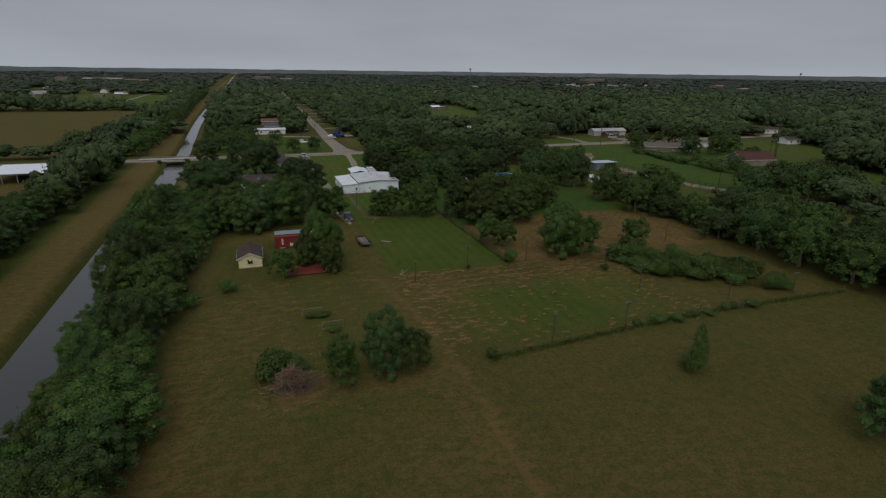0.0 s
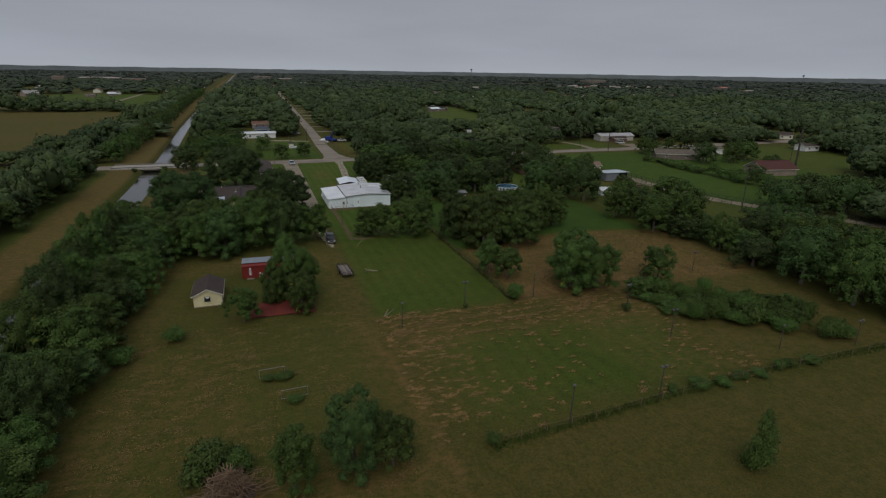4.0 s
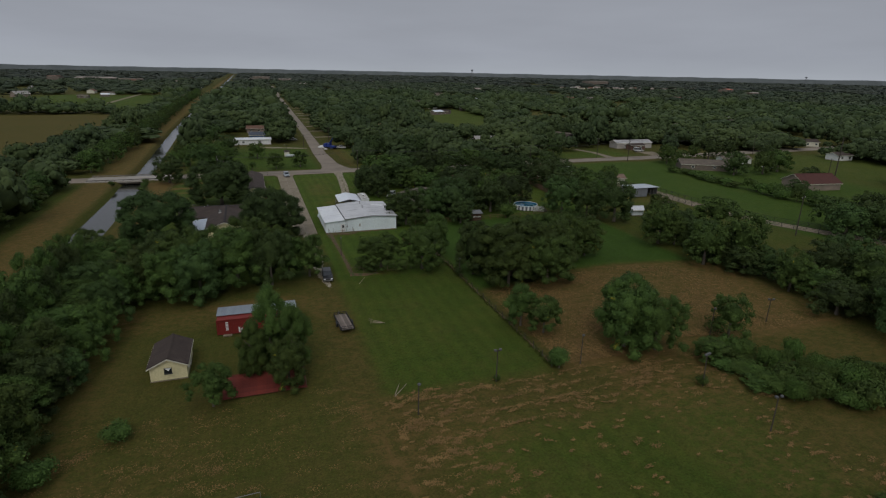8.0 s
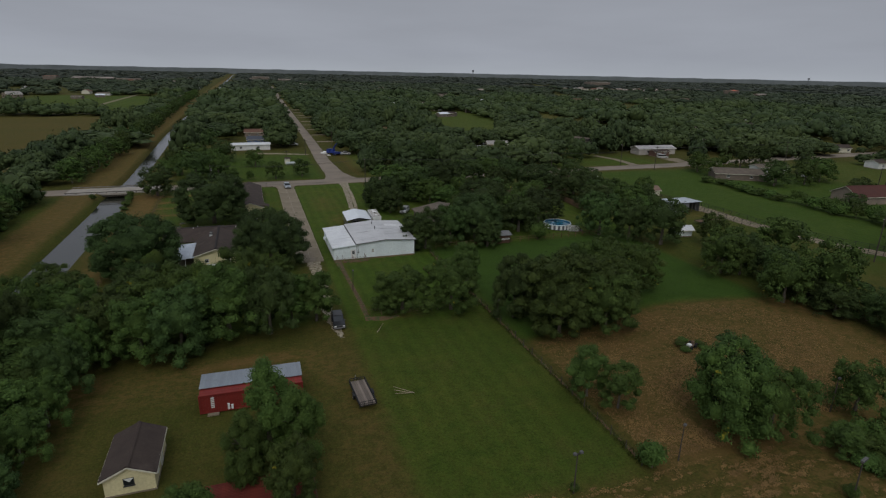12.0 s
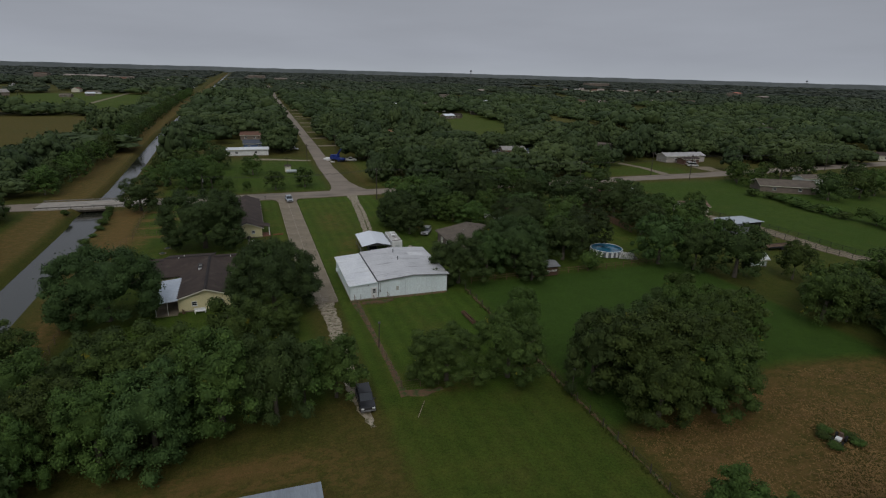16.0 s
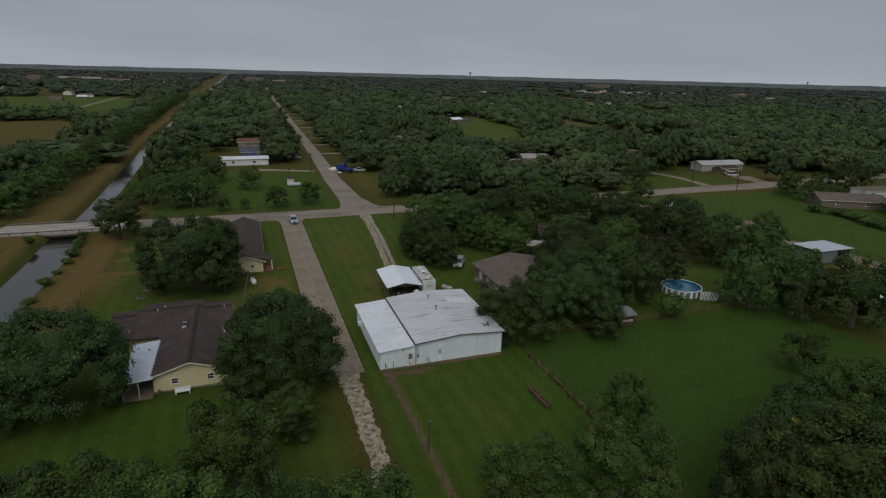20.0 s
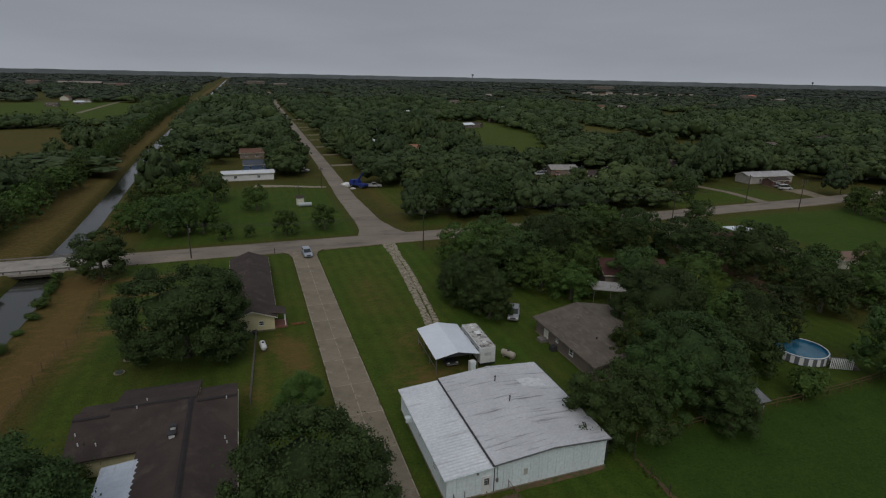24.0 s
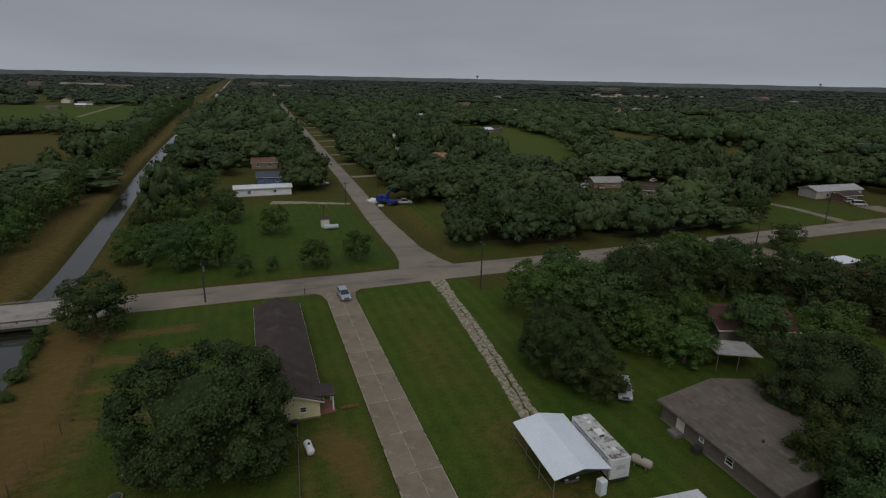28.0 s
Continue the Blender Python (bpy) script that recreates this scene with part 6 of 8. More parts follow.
for (x, y, w, l, hh, rz, wall, roof, words) in (
        (2.0, 368.0, 4.8, 19.0, 2.9, 92, TRIM_WHITE, ROOF_SHEET, "white mobile home with a pale flat roof"),
        (6.0, 392.0, 9.0, 10.5, 2.9, 88, mat("blue_siding", (0.10, 0.16, 0.30), (0.08, 0.13, 0.25), 0.7), mat("blue_grey_shingle", (0.075, 0.085, 0.11), (0.06, 0.07, 0.09), 0.9), "blue house with a dark roof"),
        (5.0, 432.0, 10.0, 11.0, 2.8, 85, MATS["tan_board"], mat("rust_brown_shingle", (0.16, 0.085, 0.06), (0.12, 0.07, 0.05), 0.9), "house with a rust-brown shingle roof"),
        (68.0, 485.0, 8.0, 14.0, 2.8, 20, TRIM_WHITE, WHITE_ROOF, "white-roofed mobile home among trees"),
        (74.0, 472.0, 6.0, 11.0, 2.6, 20, TRIM_WHITE, WHITE_ROOF, "white-roofed mobile home among trees"),
        (99.0, 533.0, 7.0, 15.0, 2.8, 75, TRIM_WHITE, ROOF_SHEET, "white mobile home among trees"),
        (94.0, 434.0, 9.0, 13.0, 2.8, 70, MATS["tan_board"], mat("orange_tile", (0.33, 0.16, 0.09), (0.26, 0.13, 0.08), 0.8), "house with an orange-brown roof"),
        (-2.0, 470.0, 8.0, 14.0, 2.8, 80, TRIM_WHITE, SHINGLE_GREY, "grey-roofed house among trees")):
    gable_house("house", x, y, w, l, hh, hh + 0.15 * w, wall, roof, words, rz=rz, windows=(("w", -l * 0.25, 1, 1.2, 1.0), ("w", l * 0.2, 1, 1.2, 1.0), ("e", 0, 1, 1.2, 1.0)))
far_rng = random.Random(78)
for (x, y) in MID_HOUSES:
    w, l = far_rng.uniform(6, 8.5), far_rng.uniform(9, 17)
    roof = far_rng.choice((WHITE_ROOF, ROOF_SHEET, SHINGLE_GREY, SHINGLE, SHINGLE_GREY, MATS["rusty_sheet"]))
    gable_house("house", x, y, w, l, 2.9, 2.9 + 0.17 * w, far_rng.choice((TRIM_WHITE, BRICK_TAN, TRIM_CREAM)), roof, "distant low house among trees", rz=far_rng.uniform(40, 110), group="distant houses", windows=(("w", -2, 1, 1.3, 1.1), ("w", 3, 1, 1.3, 1.1)))
PALE_SHINGLE = mat("pale_pinkish_shingle", (0.30, 0.25, 0.22), (0.24, 0.205, 0.18), 0.9)
for k_, (x, y, w, l, hh, turn) in enumerate(TOWN):
    # roofs farthest out get duller materials, standing in for haze
    roof = (PALE_SHINGLE, SHINGLE_GREY, MATS["rust_brown_shingle"], mat("orange_red_roof", (0.50, 0.13, 0.07), (0.42, 0.11, 0.06), 0.7), PALE_SHINGLE, SHINGLE_GREY, PALE_SHINGLE, WHITE_ROOF, ROOF_SHEET, SHINGLE_GREY)[k_]
    wall = TRIM_CREAM if k_ in (7, 8) else BRICK_TAN
    gable_house("town_building", x, y, w, l, hh, hh + 0.07 * w, wall, roof, "distant orange-roofed hall beyond the woods" if k_ == 3 else "large pale town building beyond the woods", "building", rz=turn, windows=(("w", -l * 0.25, 1, 2.0, 1.6), ("w", l * 0.2, 1, 2.0, 1.6)))
for x, y in FAR_HOUSES:
    w, l = far_rng.uniform(8, 12), far_rng.uniform(11, 20)
    gable_house("house", x, y, w, l, far_rng.uniform(3, 4.5), far_rng.uniform(5.5, 7.5), far_rng.choice((TRIM_CREAM, BRICK_TAN, BRICK_TAN, MATS["tan_board"])), far_rng.choice((PALE_SHINGLE, PALE_SHINGLE, SHINGLE_GREY, MATS["rusty_sheet"], MATS["rust_brown_shingle"])),
                "distant house among the woods", rz=far_rng.uniform(0, 180), group="distant buildings", windows=(("s", 0, 1, 1.6, 1.4),))

# water towers on the horizon
for x, y, h in ((1175, 3000, 52), (3000, 2480, 48)):
    wt = thing("water_tower", x, y, 0, 0, "distant water tower on the hazy horizon", "tower")
    steel_far = mat("distant_tower_steel", (0.16, 0.17, 0.18), (0.14, 0.15, 0.16), 0.8, bump=0)
    part("bowl", ball((0, 0, h), 6.5, sub=2, scale=(1, 1, 0.75)), steel_far, wt)
    part("stem", tube((0, 0, 0), (0, 0, h - 3), 2.2, 1.6, sides=10), steel_far, wt)


# ---- vehicles ----
def car(name, x, y, rz, colour, label, kind="suv", category="car"):
    """A vehicle that points along its own +y."""
    c = thing(name, x, y, 0, rz, label, category)
    l, w = {"suv": (4.7, 1.86), "car": (4.5, 1.8), "pickup": (5.7, 1.98), "van": (5.0, 1.95)}[kind]
    a = l / 2
    body = {
        "suv": [(-a, 0.45), (-a + 0.05, 1.0), (a - 1.15, 1.05), (a - 0.15, 0.86), (a, 0.62), (a - 0.03, 0.35), (-a + 0.1, 0.33)],
        "car": [(-a, 0.5), (-a + 0.08, 0.92), (-a + 0.9, 0.97), (a - 1.2, 0.92), (a - 0.15, 0.75), (a, 0.55), (a - 0.05, 0.3), (-a + 0.1, 0.3)],
        "pickup": [(-a, 0.55), (-a + 0.02, 1.08), (a - 1.35, 1.14), (a - 0.12, 1.02), (a, 0.75), (a - 0.03, 0.42), (-a + 0.1, 0.42)],
        "van": [(-a, 0.45), (-a + 0.05, 1.15), (a - 0.9, 1.1), (a - 0.1, 0.9), (a, 0.6), (a, 0.35), (-a + 0.1, 0.33)],
    }[kind]
    top = {
        "suv": [(-a + 0.12, 1.0), (-a + 0.38, 1.66), (a - 2.15, 1.70), (a - 1.25, 1.04)],
        "car": [(-a + 0.75, 0.95), (-a + 1.35, 1.38), (a - 2.05, 1.42), (a - 1.2, 0.92)],
        "pickup": [(-a + 2.0, 1.08), (-a + 2.15, 1.78), (a - 2.15, 1.82), (a - 1.4, 1.12)],
        "van": [(-a + 0.08, 1.1), (-a + 0.2, 1.95), (a - 1.6, 1.98), (a - 0.85, 1.1)],
    }[kind]
    pm = paint("car_paint_" + label.split()[0], colour)
    bm = prism(body, -w / 2, w / 2)
    bmesh.ops.bevel(bm, geom=bm.edges[:], offset=0.05, segments=2, affect="EDGES")
    part("body", bm, pm, c)
    part("glasshouse", prism(top, -w / 2 + 0.13, w / 2 - 0.13), GLASS, c)
    r0, r1 = top[1], top[2]
    bm = box(-w / 2 + 0.16, w / 2 - 0.16, r0[0] - 0.02, r1[0] + 0.05, r1[1] - 0.07, r1[1] + 0.03, bevel=0.025)
    part("roof", bm, pm, c)
    for s in (-1, 1):
        for q in (-1, 1):
            xx = s * (w / 2 - 0.13)
            part("pillar", tube((xx, top[0 if q < 0 else 3][0], top[0][1]), (xx, top[1 if q < 0 else 2][0], r1[1]), 0.045, bm=None, sides=5), pm, c)
            wy = q * (l * 0.31)
            t = part("wheel", tube((s * (w / 2 - 0.22), wy, 0.34), (s * (w / 2 + 0.02), wy, 0.34), 0.34, sides=14), RUBBER, c)
            part("rim", tube((s * (w / 2 + 0.015), wy, 0.34), (s * (w / 2 + 0.035), wy, 0.34), 0.2, sides=10), STEEL, t)
        part("headlight", box(s * w * 0.36 - 0.17, s * w * 0.36 + 0.17, a - 0.1, a + 0.012, 0.64, 0.78), TRIM_WHITE, c)
        part("tail_light", box(s * w * 0.42 - 0.08, s * w * 0.42 + 0.08, -a - 0.012, -a + 0.06, 0.7, 0.95), mat("tail_lens", (0.3, 0.02, 0.02)), c)
        part("mirror", box(s * (w / 2 + 0.02), s * (w / 2 + 0.2), top[3][0] - 0.35, top[3][0] - 0.2, 1.0, 1.14) if s > 0 else box(-w / 2 - 0.2, -w / 2 - 0.02, top[3][0] - 0.35, top[3][0] - 0.2, 1.0, 1.14), pm, c)
    part("bumper", box(-w / 2 + 0.04, w / 2 - 0.04, a - 0.06, a + 0.07, 0.36, 0.54, bevel=0.03), STEEL, c)
    part("grille", box(-w * 0.25, w * 0.25, a - 0.06, a + 0.015, 0.58, 0.8), DARK_TRIM, c)
    if kind == "pickup":
        part("bed_liner", box(-w / 2 + 0.12, w / 2 - 0.12, -a + 0.12, -a + 1.9, 1.0, 1.12), BLACK_STEEL, c)
        for s in (-1, 1):
            part("bed_rail", box(s * (w / 2 - 0.07) - 0.05, s * (w / 2 - 0.07) + 0.05, -a + 0.05, -a + 1.95, 1.08, 1.3), pm, c)
    return c


car("parked_car", 13.6, 148.6, 178, (0.022, 0.023, 0.026), "black sport utility car parked on the worn track", "suv", "car")
car("parked_car", 13.3, 264.6, 184, (0.33, 0.37, 0.42), "silver-blue car at the end of the driveway", "suv")
car("parked_car", 44.0, 219.6, 150, (0.33, 0.34, 0.35), "grey estate car parked under trees", "suv")
car("parked_car", 27.6, 208.4, 180, (0.03, 0.03, 0.035), "dark car under the carport", "car")
car("parked_car", 24.6, 382, 250, (0.55, 0.55, 0.55), "white car on a grass verge", "suv")
bt = thing("boom_truck", 40.6, 342.6, 0, 32, "bright blue boom truck parked beside the side road", "truck")
BLUE = paint("bright_blue_paint", (0.02, 0.045, 0.24), 0.5)
part("chassis", box(-1.1, 1.1, -4.0, 3.6, 0.55, 0.95, bevel=0.04), BLACK_STEEL, bt)
cabin = part("cab", prism([(1.7, 0.8), (3.9, 0.8), (3.95, 1.6), (3.3, 2.7), (1.7, 2.75)], -1.15, 1.15), BLUE, bt)
part("windscreen", slab([(-1.0, 3.96, 1.72), (1.0, 3.96, 1.72), (0.95, 3.42, 2.62), (-0.95, 3.42, 2.62)], 0.05), GLASS, cabin)
part("deck", box(-1.2, 1.2, -4.1, 1.4, 0.97, 1.7, bevel=0.04), BLUE, bt)
part("turret", box(-0.8, 0.8, -0.6, 1.0, 1.7, 2.9, bevel=0.08), BLUE, bt)
part("boom", loft([(0, 0.2, 2.6), (0, -1.4, 4.4), (0, -2.8, 5.9)], [0.5, 0.42, 0.26], 6), BLUE, bt)
part("outrigger", box(-1.7, 1.7, -2.6, -2.2, 0.4, 0.75, bevel=0.03), BLUE, bt)
for s_ in (-1, 1):
    for wy in (2.7, -1.6, -2.9):
        wh = part("wheel", tube((s_ * 0.75, wy, 0.5), (s_ * 1.15, wy, 0.5), 0.5, sides=14), RUBBER, bt)
        part("rim", tube((s_ * 1.145, wy, 0.5), (s_ * 1.165, wy, 0.5), 0.27, sides=10), STEEL, wh)
for x, y, r_, h_ in ((36.9, 345.6, 1.3, 0.9), (35.6, 348.6, 0.9, 0.7), (38.0, 340.2, 1.1, 0.6)):
    gp = thing("rubble_heap", x, y, 0, 0, "pile of pale crushed concrete on the verge", "rubble")
    hb = ball((0, 0, 0), r_, sub=2, scale=(1, 0.8, h_ / r_))
    for v in hb.verts:
        v.co *= 0.85 + 0.3 * (math.sin(v.co.x * 9) * math.sin(v.co.y * 7 + 2) * 0.5 + 0.5)
    part("stones", hb, mat("pale_rubble", (0.55, 0.53, 0.50), (0.40, 0.38, 0.35), 0.95, big=2, fine=9, bump=0.5), gp)
car("pickup_truck", 46.2, 341.5, 262, (0.62, 0.62, 0.62), "white pickup truck beside the side road", "pickup", "truck")
car("parked_car", 203.0, 299.0, 250, (0.65, 0.65, 0.65), "white van in front of the mobile home", "van")
car("parked_car", 205.5, 303.5, 250, (0.62, 0.62, 0.63), "white car in front of the mobile home", "suv")
car("parked_car", 203.6, 236.4, 60, (0.5, 0.5, 0.5), "pale car outside the brown house", "car")
car("parked_car", 227.3, 237.1, 40, (0.6, 0.6, 0.6), "white car outside the white house", "suv")
car("parked_car", -77.0, 226.0, 170, (0.6, 0.6, 0.6), "white van under the equipment shelter", "van")

# the junk yard among the trees north of the county road
junk_rng = random.Random(21)
for i, (x, y) in enumerate(((122, 352), (127, 358), (131, 347), (138, 360), (144, 352), (149, 361), (155, 366), (161, 358), (118, 361), (168, 366))):
    hue, words = junk_rng.choice((((0.30, 0.10, 0.05), "rusty"), ((0.5, 0.5, 0.48), "white"), ((0.10, 0.14, 0.2), "blue"), ((0.25, 0.24, 0.22), "grey")))
    car("junk_car", x + junk_rng.uniform(-2, 2), y + junk_rng.uniform(-2, 2), junk_rng.uniform(0, 360), hue, words + " scrapped car among weeds", junk_rng.choice(("car", "suv", "pickup", "van")))

# the travel trailer
rv = thing("travel_trailer", 32.6, 208.9, 0, -2, "white travel trailer with a mould-stained roof", "caravan")
part("body", box(-1.2, 1.2, -4.1, 4.1, 0.62, 3.15, bevel=0.14), mat("trailer_white", (0.66, 0.67, 0.66), (0.58, 0.59, 0.58), 0.45, big=0.8, bump=0.02, stain=(0.40, 0.38, 0.34), stain_at=(0.6, 0.85), stain_scale=0.9), rv)
part("roof", box(-1.1, 1.1, -4.0, 4.0, 3.14, 3.19, bevel=0.02), mat("mouldy_roof", (0.50, 0.49, 0.46), (0.40, 0.39, 0.37), 0.8, big=0.8, bump=0.05, stain=(0.12, 0.10, 0.09), stain_at=(0.5, 0.62), stain_scale=1.1), rv)
u = part("air_conditioner", box(-0.45, 0.45, -0.3, 0.8, 3.2, 3.48, bevel=0.06), TRIM_WHITE, rv)
part("grille", box(-0.3, 0.3, -0.32, -0.305, 3.24, 3.4), DARK_TRIM, u)
for vy in (-2.6, 2.4, 3.2):
    part("roof_vent", box(-0.25, 0.25, vy - 0.25, vy + 0.25, 3.19, 3.3, bevel=0.03), TRIM_WHITE, rv)
for wy, ww in ((-2.9, 0.9), (-0.8, 1.1), (2.5, 1.2)):
    wn_ = part("window", box(-1.225, -1.205, wy - ww / 2, wy + ww / 2, 1.75, 2.4), GLASS, rv)
    part("window_frame", box(-1.215, -1.203, wy - ww / 2 - 0.05, wy + ww / 2 + 0.05, 1.7, 2.45), STEEL, wn_)
part("door", box(-1.222, -1.203, 0.6, 1.3, 0.7, 2.5), TRIM_WHITE, rv)
part("awning", tube((-1.3, -3.6, 2.95), (-1.3, 3.4, 2.95), 0.07), STEEL, rv)
part("end_window", box(-0.5, 0.5, -4.125, -4.105, 1.8, 2.3), mat("pale_panel", (0.5, 0.52, 0.52)), rv)
part("bumper", box(-1.1, 1.1, -4.25, -4.12, 0.5, 0.62), BLACK_STEEL, rv)
for s in (-1, 1):
    for wy in (-0.5, 0.35):
        t = part("wheel", tube((s * 0.95, wy, 0.33), (s * 1.18, wy, 0.33), 0.33, sides=14), RUBBER, rv)
        part("rim", tube((s * 1.175, wy, 0.33), (s * 1.195, wy, 0.33), 0.18, sides=10), STEEL, t)
part("hitch", tube((0, 4.1, 0.6), (0, 5.2, 0.55), 0.06), BLACK_STEEL, rv)
fb = thing("chest_cabinet", 29.75, 204.1, 0, 8, "tall white metal cabinet standing in the grass", "cabinet")
part("body", box(-0.42, 0.42, -0.38, 0.38, 0, 1.75, bevel=0.04), TRIM_WHITE, fb)
part("door", box(-0.4, 0.4, -0.42, -0.385, 0.08, 1.7, bevel=0.01), WHITE_METAL, fb)
part("handle", tube((0.3, -0.45, 0.8), (0.3, -0.45, 1.2), 0.02), STEEL, fb)


def propane(x, y, rz, material, label, s=1.0):
    t = thing("propane_tank", x, y, 0, rz, label, "tank")
    bm = tube((0, -0.85 * s, 0.65 * s), (0, 0.85 * s, 0.65 * s), 0.45 * s, sides=18)
    for q in (-1, 1):
        ball((0, q * 0.85 * s, 0.65 * s), 0.45 * s, bm, 2, (1, 0.6, 1))
    part("vessel", bm, material, t)
    part("dome", tube((0, 0, 1.05 * s), (0, 0, 1.25 * s), 0.16 * s, 0.13 * s), DARK_TRIM, t)
    for q in (-1, 1):
        part("cradle", box(-0.35 * s, 0.35 * s, q * 0.6 * s - 0.08, q * 0.6 * s + 0.08, 0, 0.3 * s), CONCRETE, t)


propane(1.95, 219.9, 8, TRIM_WHITE, "white propane tank on the grass by the fence")
propane(36.5, 206.3, 30, mat("tan_tank", (0.36, 0.32, 0.26), (0.3, 0.27, 0.22), 0.6), "dull tan propane tank beside the travel trailer", 1.1)
propane(62.5, 214.2, 60, mat("grey_tank", (0.5, 0.5, 0.5)), "pale propane tank behind the brick house")
pt = thing("pump_house", 17.0, 318.6, 0, 0, "small cream pump house beside a pale tank", "shed")
part("wall", box(-1.1, 1.1, -1, 1, 0, 2.3), TRIM_CREAM, pt)
part("roof", slab([(-1.4, -1.3, 2.5), (1.4, -1.3, 2.5), (1.4, 1.3, 2.75), (-1.4, 1.3, 2.75)], 0.1), SHINGLE, pt)
tk = thing("water_tank", 18.2, 315.2, 0, 0, "pale horizontal water tank on the lawn", "tank")
part("vessel", tube((-2.0, 0, 0.75), (2.0, 0, 0.75), 0.65, sides=18), mat("pale_tank", (0.45, 0.5, 0.5), (0.38, 0.42, 0.43), 0.5), tk)
for q in (-1.3, 1.3):
    part("cradle", box(q - 0.1, q + 0.1, -0.5, 0.5, 0, 0.3), CONCRETE, tk)

# the utility trailer on the lawn
ut = thing("utility_trailer", 13.4, 126.6, 0, 3, "black utility trailer with a weathered plank deck", "trailer")
plank = None
for i in range(7):
    if plank is None:
        plank = part("plank", box(-0.98, -0.72, -3.0, 2.9, 0.52, 0.57), mat("trailer_plank", (0.20, 0.165, 0.14), (0.12, 0.10, 0.085), 0.9, big=1, fine=9, bump=0.3, stretch=(1, 0.15, 1), vary=0.3), ut)
    else:
        again(plank, i * 0.28, 0, 0.003 * (i % 3))
for s in (-1, 1):
    part("side_rail", box(s * 1.05 - 0.05, s * 1.05 + 0.05, -3.05, 3.0, 0.42, 0.6), BLACK_STEEL, ut)
    part("top_rail", box(s * 1.05 - 0.03, s * 1.05 + 0.03, -3.05, 3.0, 0.85, 0.91), BLACK_STEEL, ut)
    for i in range(5):
        part("stake", box(s * 1.05 - 0.03, s * 1.05 + 0.03, -3.0 + i * 1.48, -2.94 + i * 1.48, 0.6, 0.85), BLACK_STEEL, ut)
    t = part("wheel", tube((s * 1.12, -0.4, 0.33), (s * 1.34, -0.4, 0.33), 0.33, sides=14), RUBBER, ut)
    part("rim", tube((s * 1.335, -0.4, 0.33), (s * 1.35, -0.4, 0.33), 0.17, sides=10), STEEL, t)
    part("fender", box(s * 1.23 - 0.14, s * 1.23 + 0.14, -0.95, 0.15, 0.68, 0.73), BLACK_STEEL, ut)
part("end_gate", bars(-1.0, 1.0, 0.45, 1.15, -3.1, -3.05, 0.06, 1, 3), BLACK_STEEL, ut)
part("front_rail", bars(-1.0, 1.0, 0.45, 1.0, 2.95, 3.0, 0.06, 1, 3), BLACK_STEEL, ut)
part("tongue", tube((-0.6, 3.0, 0.45), (0, 4.1, 0.42), 0.05), BLACK_STEEL, ut)
part("tongue", tube((0.6, 3.0, 0.45), (0, 4.1, 0.42), 0.05), BLACK_STEEL, ut)
part("jack", tube((0, 4.0, 0.0), (0, 4.0, 0.8), 0.04), STEEL, ut)
fl = thing("flatbed_trailer", 125.5, 185.6, 0, 88, "dark steel flatbed trailer parked in the field", "trailer")
part("deck", box(-1.2, 1.2, -4.2, 4.2, 0.75, 0.85), WOOD_BROWN, fl)
for s in (-1, 1):
    part("side_rail", box(s * 1.22 - 0.05, s * 1.22 + 0.05, -4.2, 4.2, 0.65, 0.95), BLACK_STEEL, fl)
    for q in (-0.9, 0.0):
        part("wheel", tube((s * 0.9, q, 0.38), (s * 1.15, q, 0.38), 0.38, sides=12), RUBBER, fl)
part("tongue", tube((0, 4.2, 0.75), (0, 5.6, 0.6), 0.07), BLACK_STEEL, fl)


# ---- poles, wires and fences ----
def flood_pole(x, y, h, heads=2, lean=0.0):
    p = thing("floodlight_pole", x, y, 0, tree_rng.uniform(-30, 30), "weathered timber pole carrying small floodlights" if heads > 1 else "weathered timber pole with a single lamp", "pole", "arena poles")
    tube_m = tube((0, 0, -0.3), (lean, 0, h), 0.085, 0.06)
    part("post", tube_m, WOOD_POLE, p)
    if heads > 1:
        part("crossarm", box(lean - 0.45, lean + 0.45, -0.05, 0.05, h - 0.18, h - 0.06), WOOD_POLE, p)
    for i in range(heads):
        xx = lean + (0 if heads == 1 else -0.38 + 0.76 * i / (heads - 1))
        hd = part("lamp_head", box(xx - 0.16, xx + 0.16, -0.22, 0.08, h - 0.05, h + 0.18, bevel=0.03), mat("dull_lamp_housing", (0.13, 0.13, 0.13), (0.09, 0.09, 0.09), 0.7), p)
        part("lens", box(xx - 0.09, xx + 0.09, -0.215, -0.202, h, h + 0.09), mat("lamp_lens", (0.45, 0.46, 0.46), (0.4, 0.4, 0.4), 0.2), hd)


for x, y, h, k in ((30.2, 103.2, 4.7, 2), (43.8, 104.0, 4.5, 1), (56.5, 93.9, 4.8, 3), (56.9, 83.5, 4.6, 2), (18.0, 99.0, 4.1, 1), (69.1, 105.9, 4.6, 1), (82.3, 107.1, 4.2, 2), (30.4, 69.2, 4.7, 1), (44.2, 70.5, 4.1, 2), (70.0, 75.5, 3.8, 1), (82.4, 73.0, 4.0, 2), (18.5, 162.4, 4.1, 1), (39.5, 142.5, 3.8, 1)):
    flood_pole(x, y, h, k, tree_rng.uniform(-0.25, 0.25))


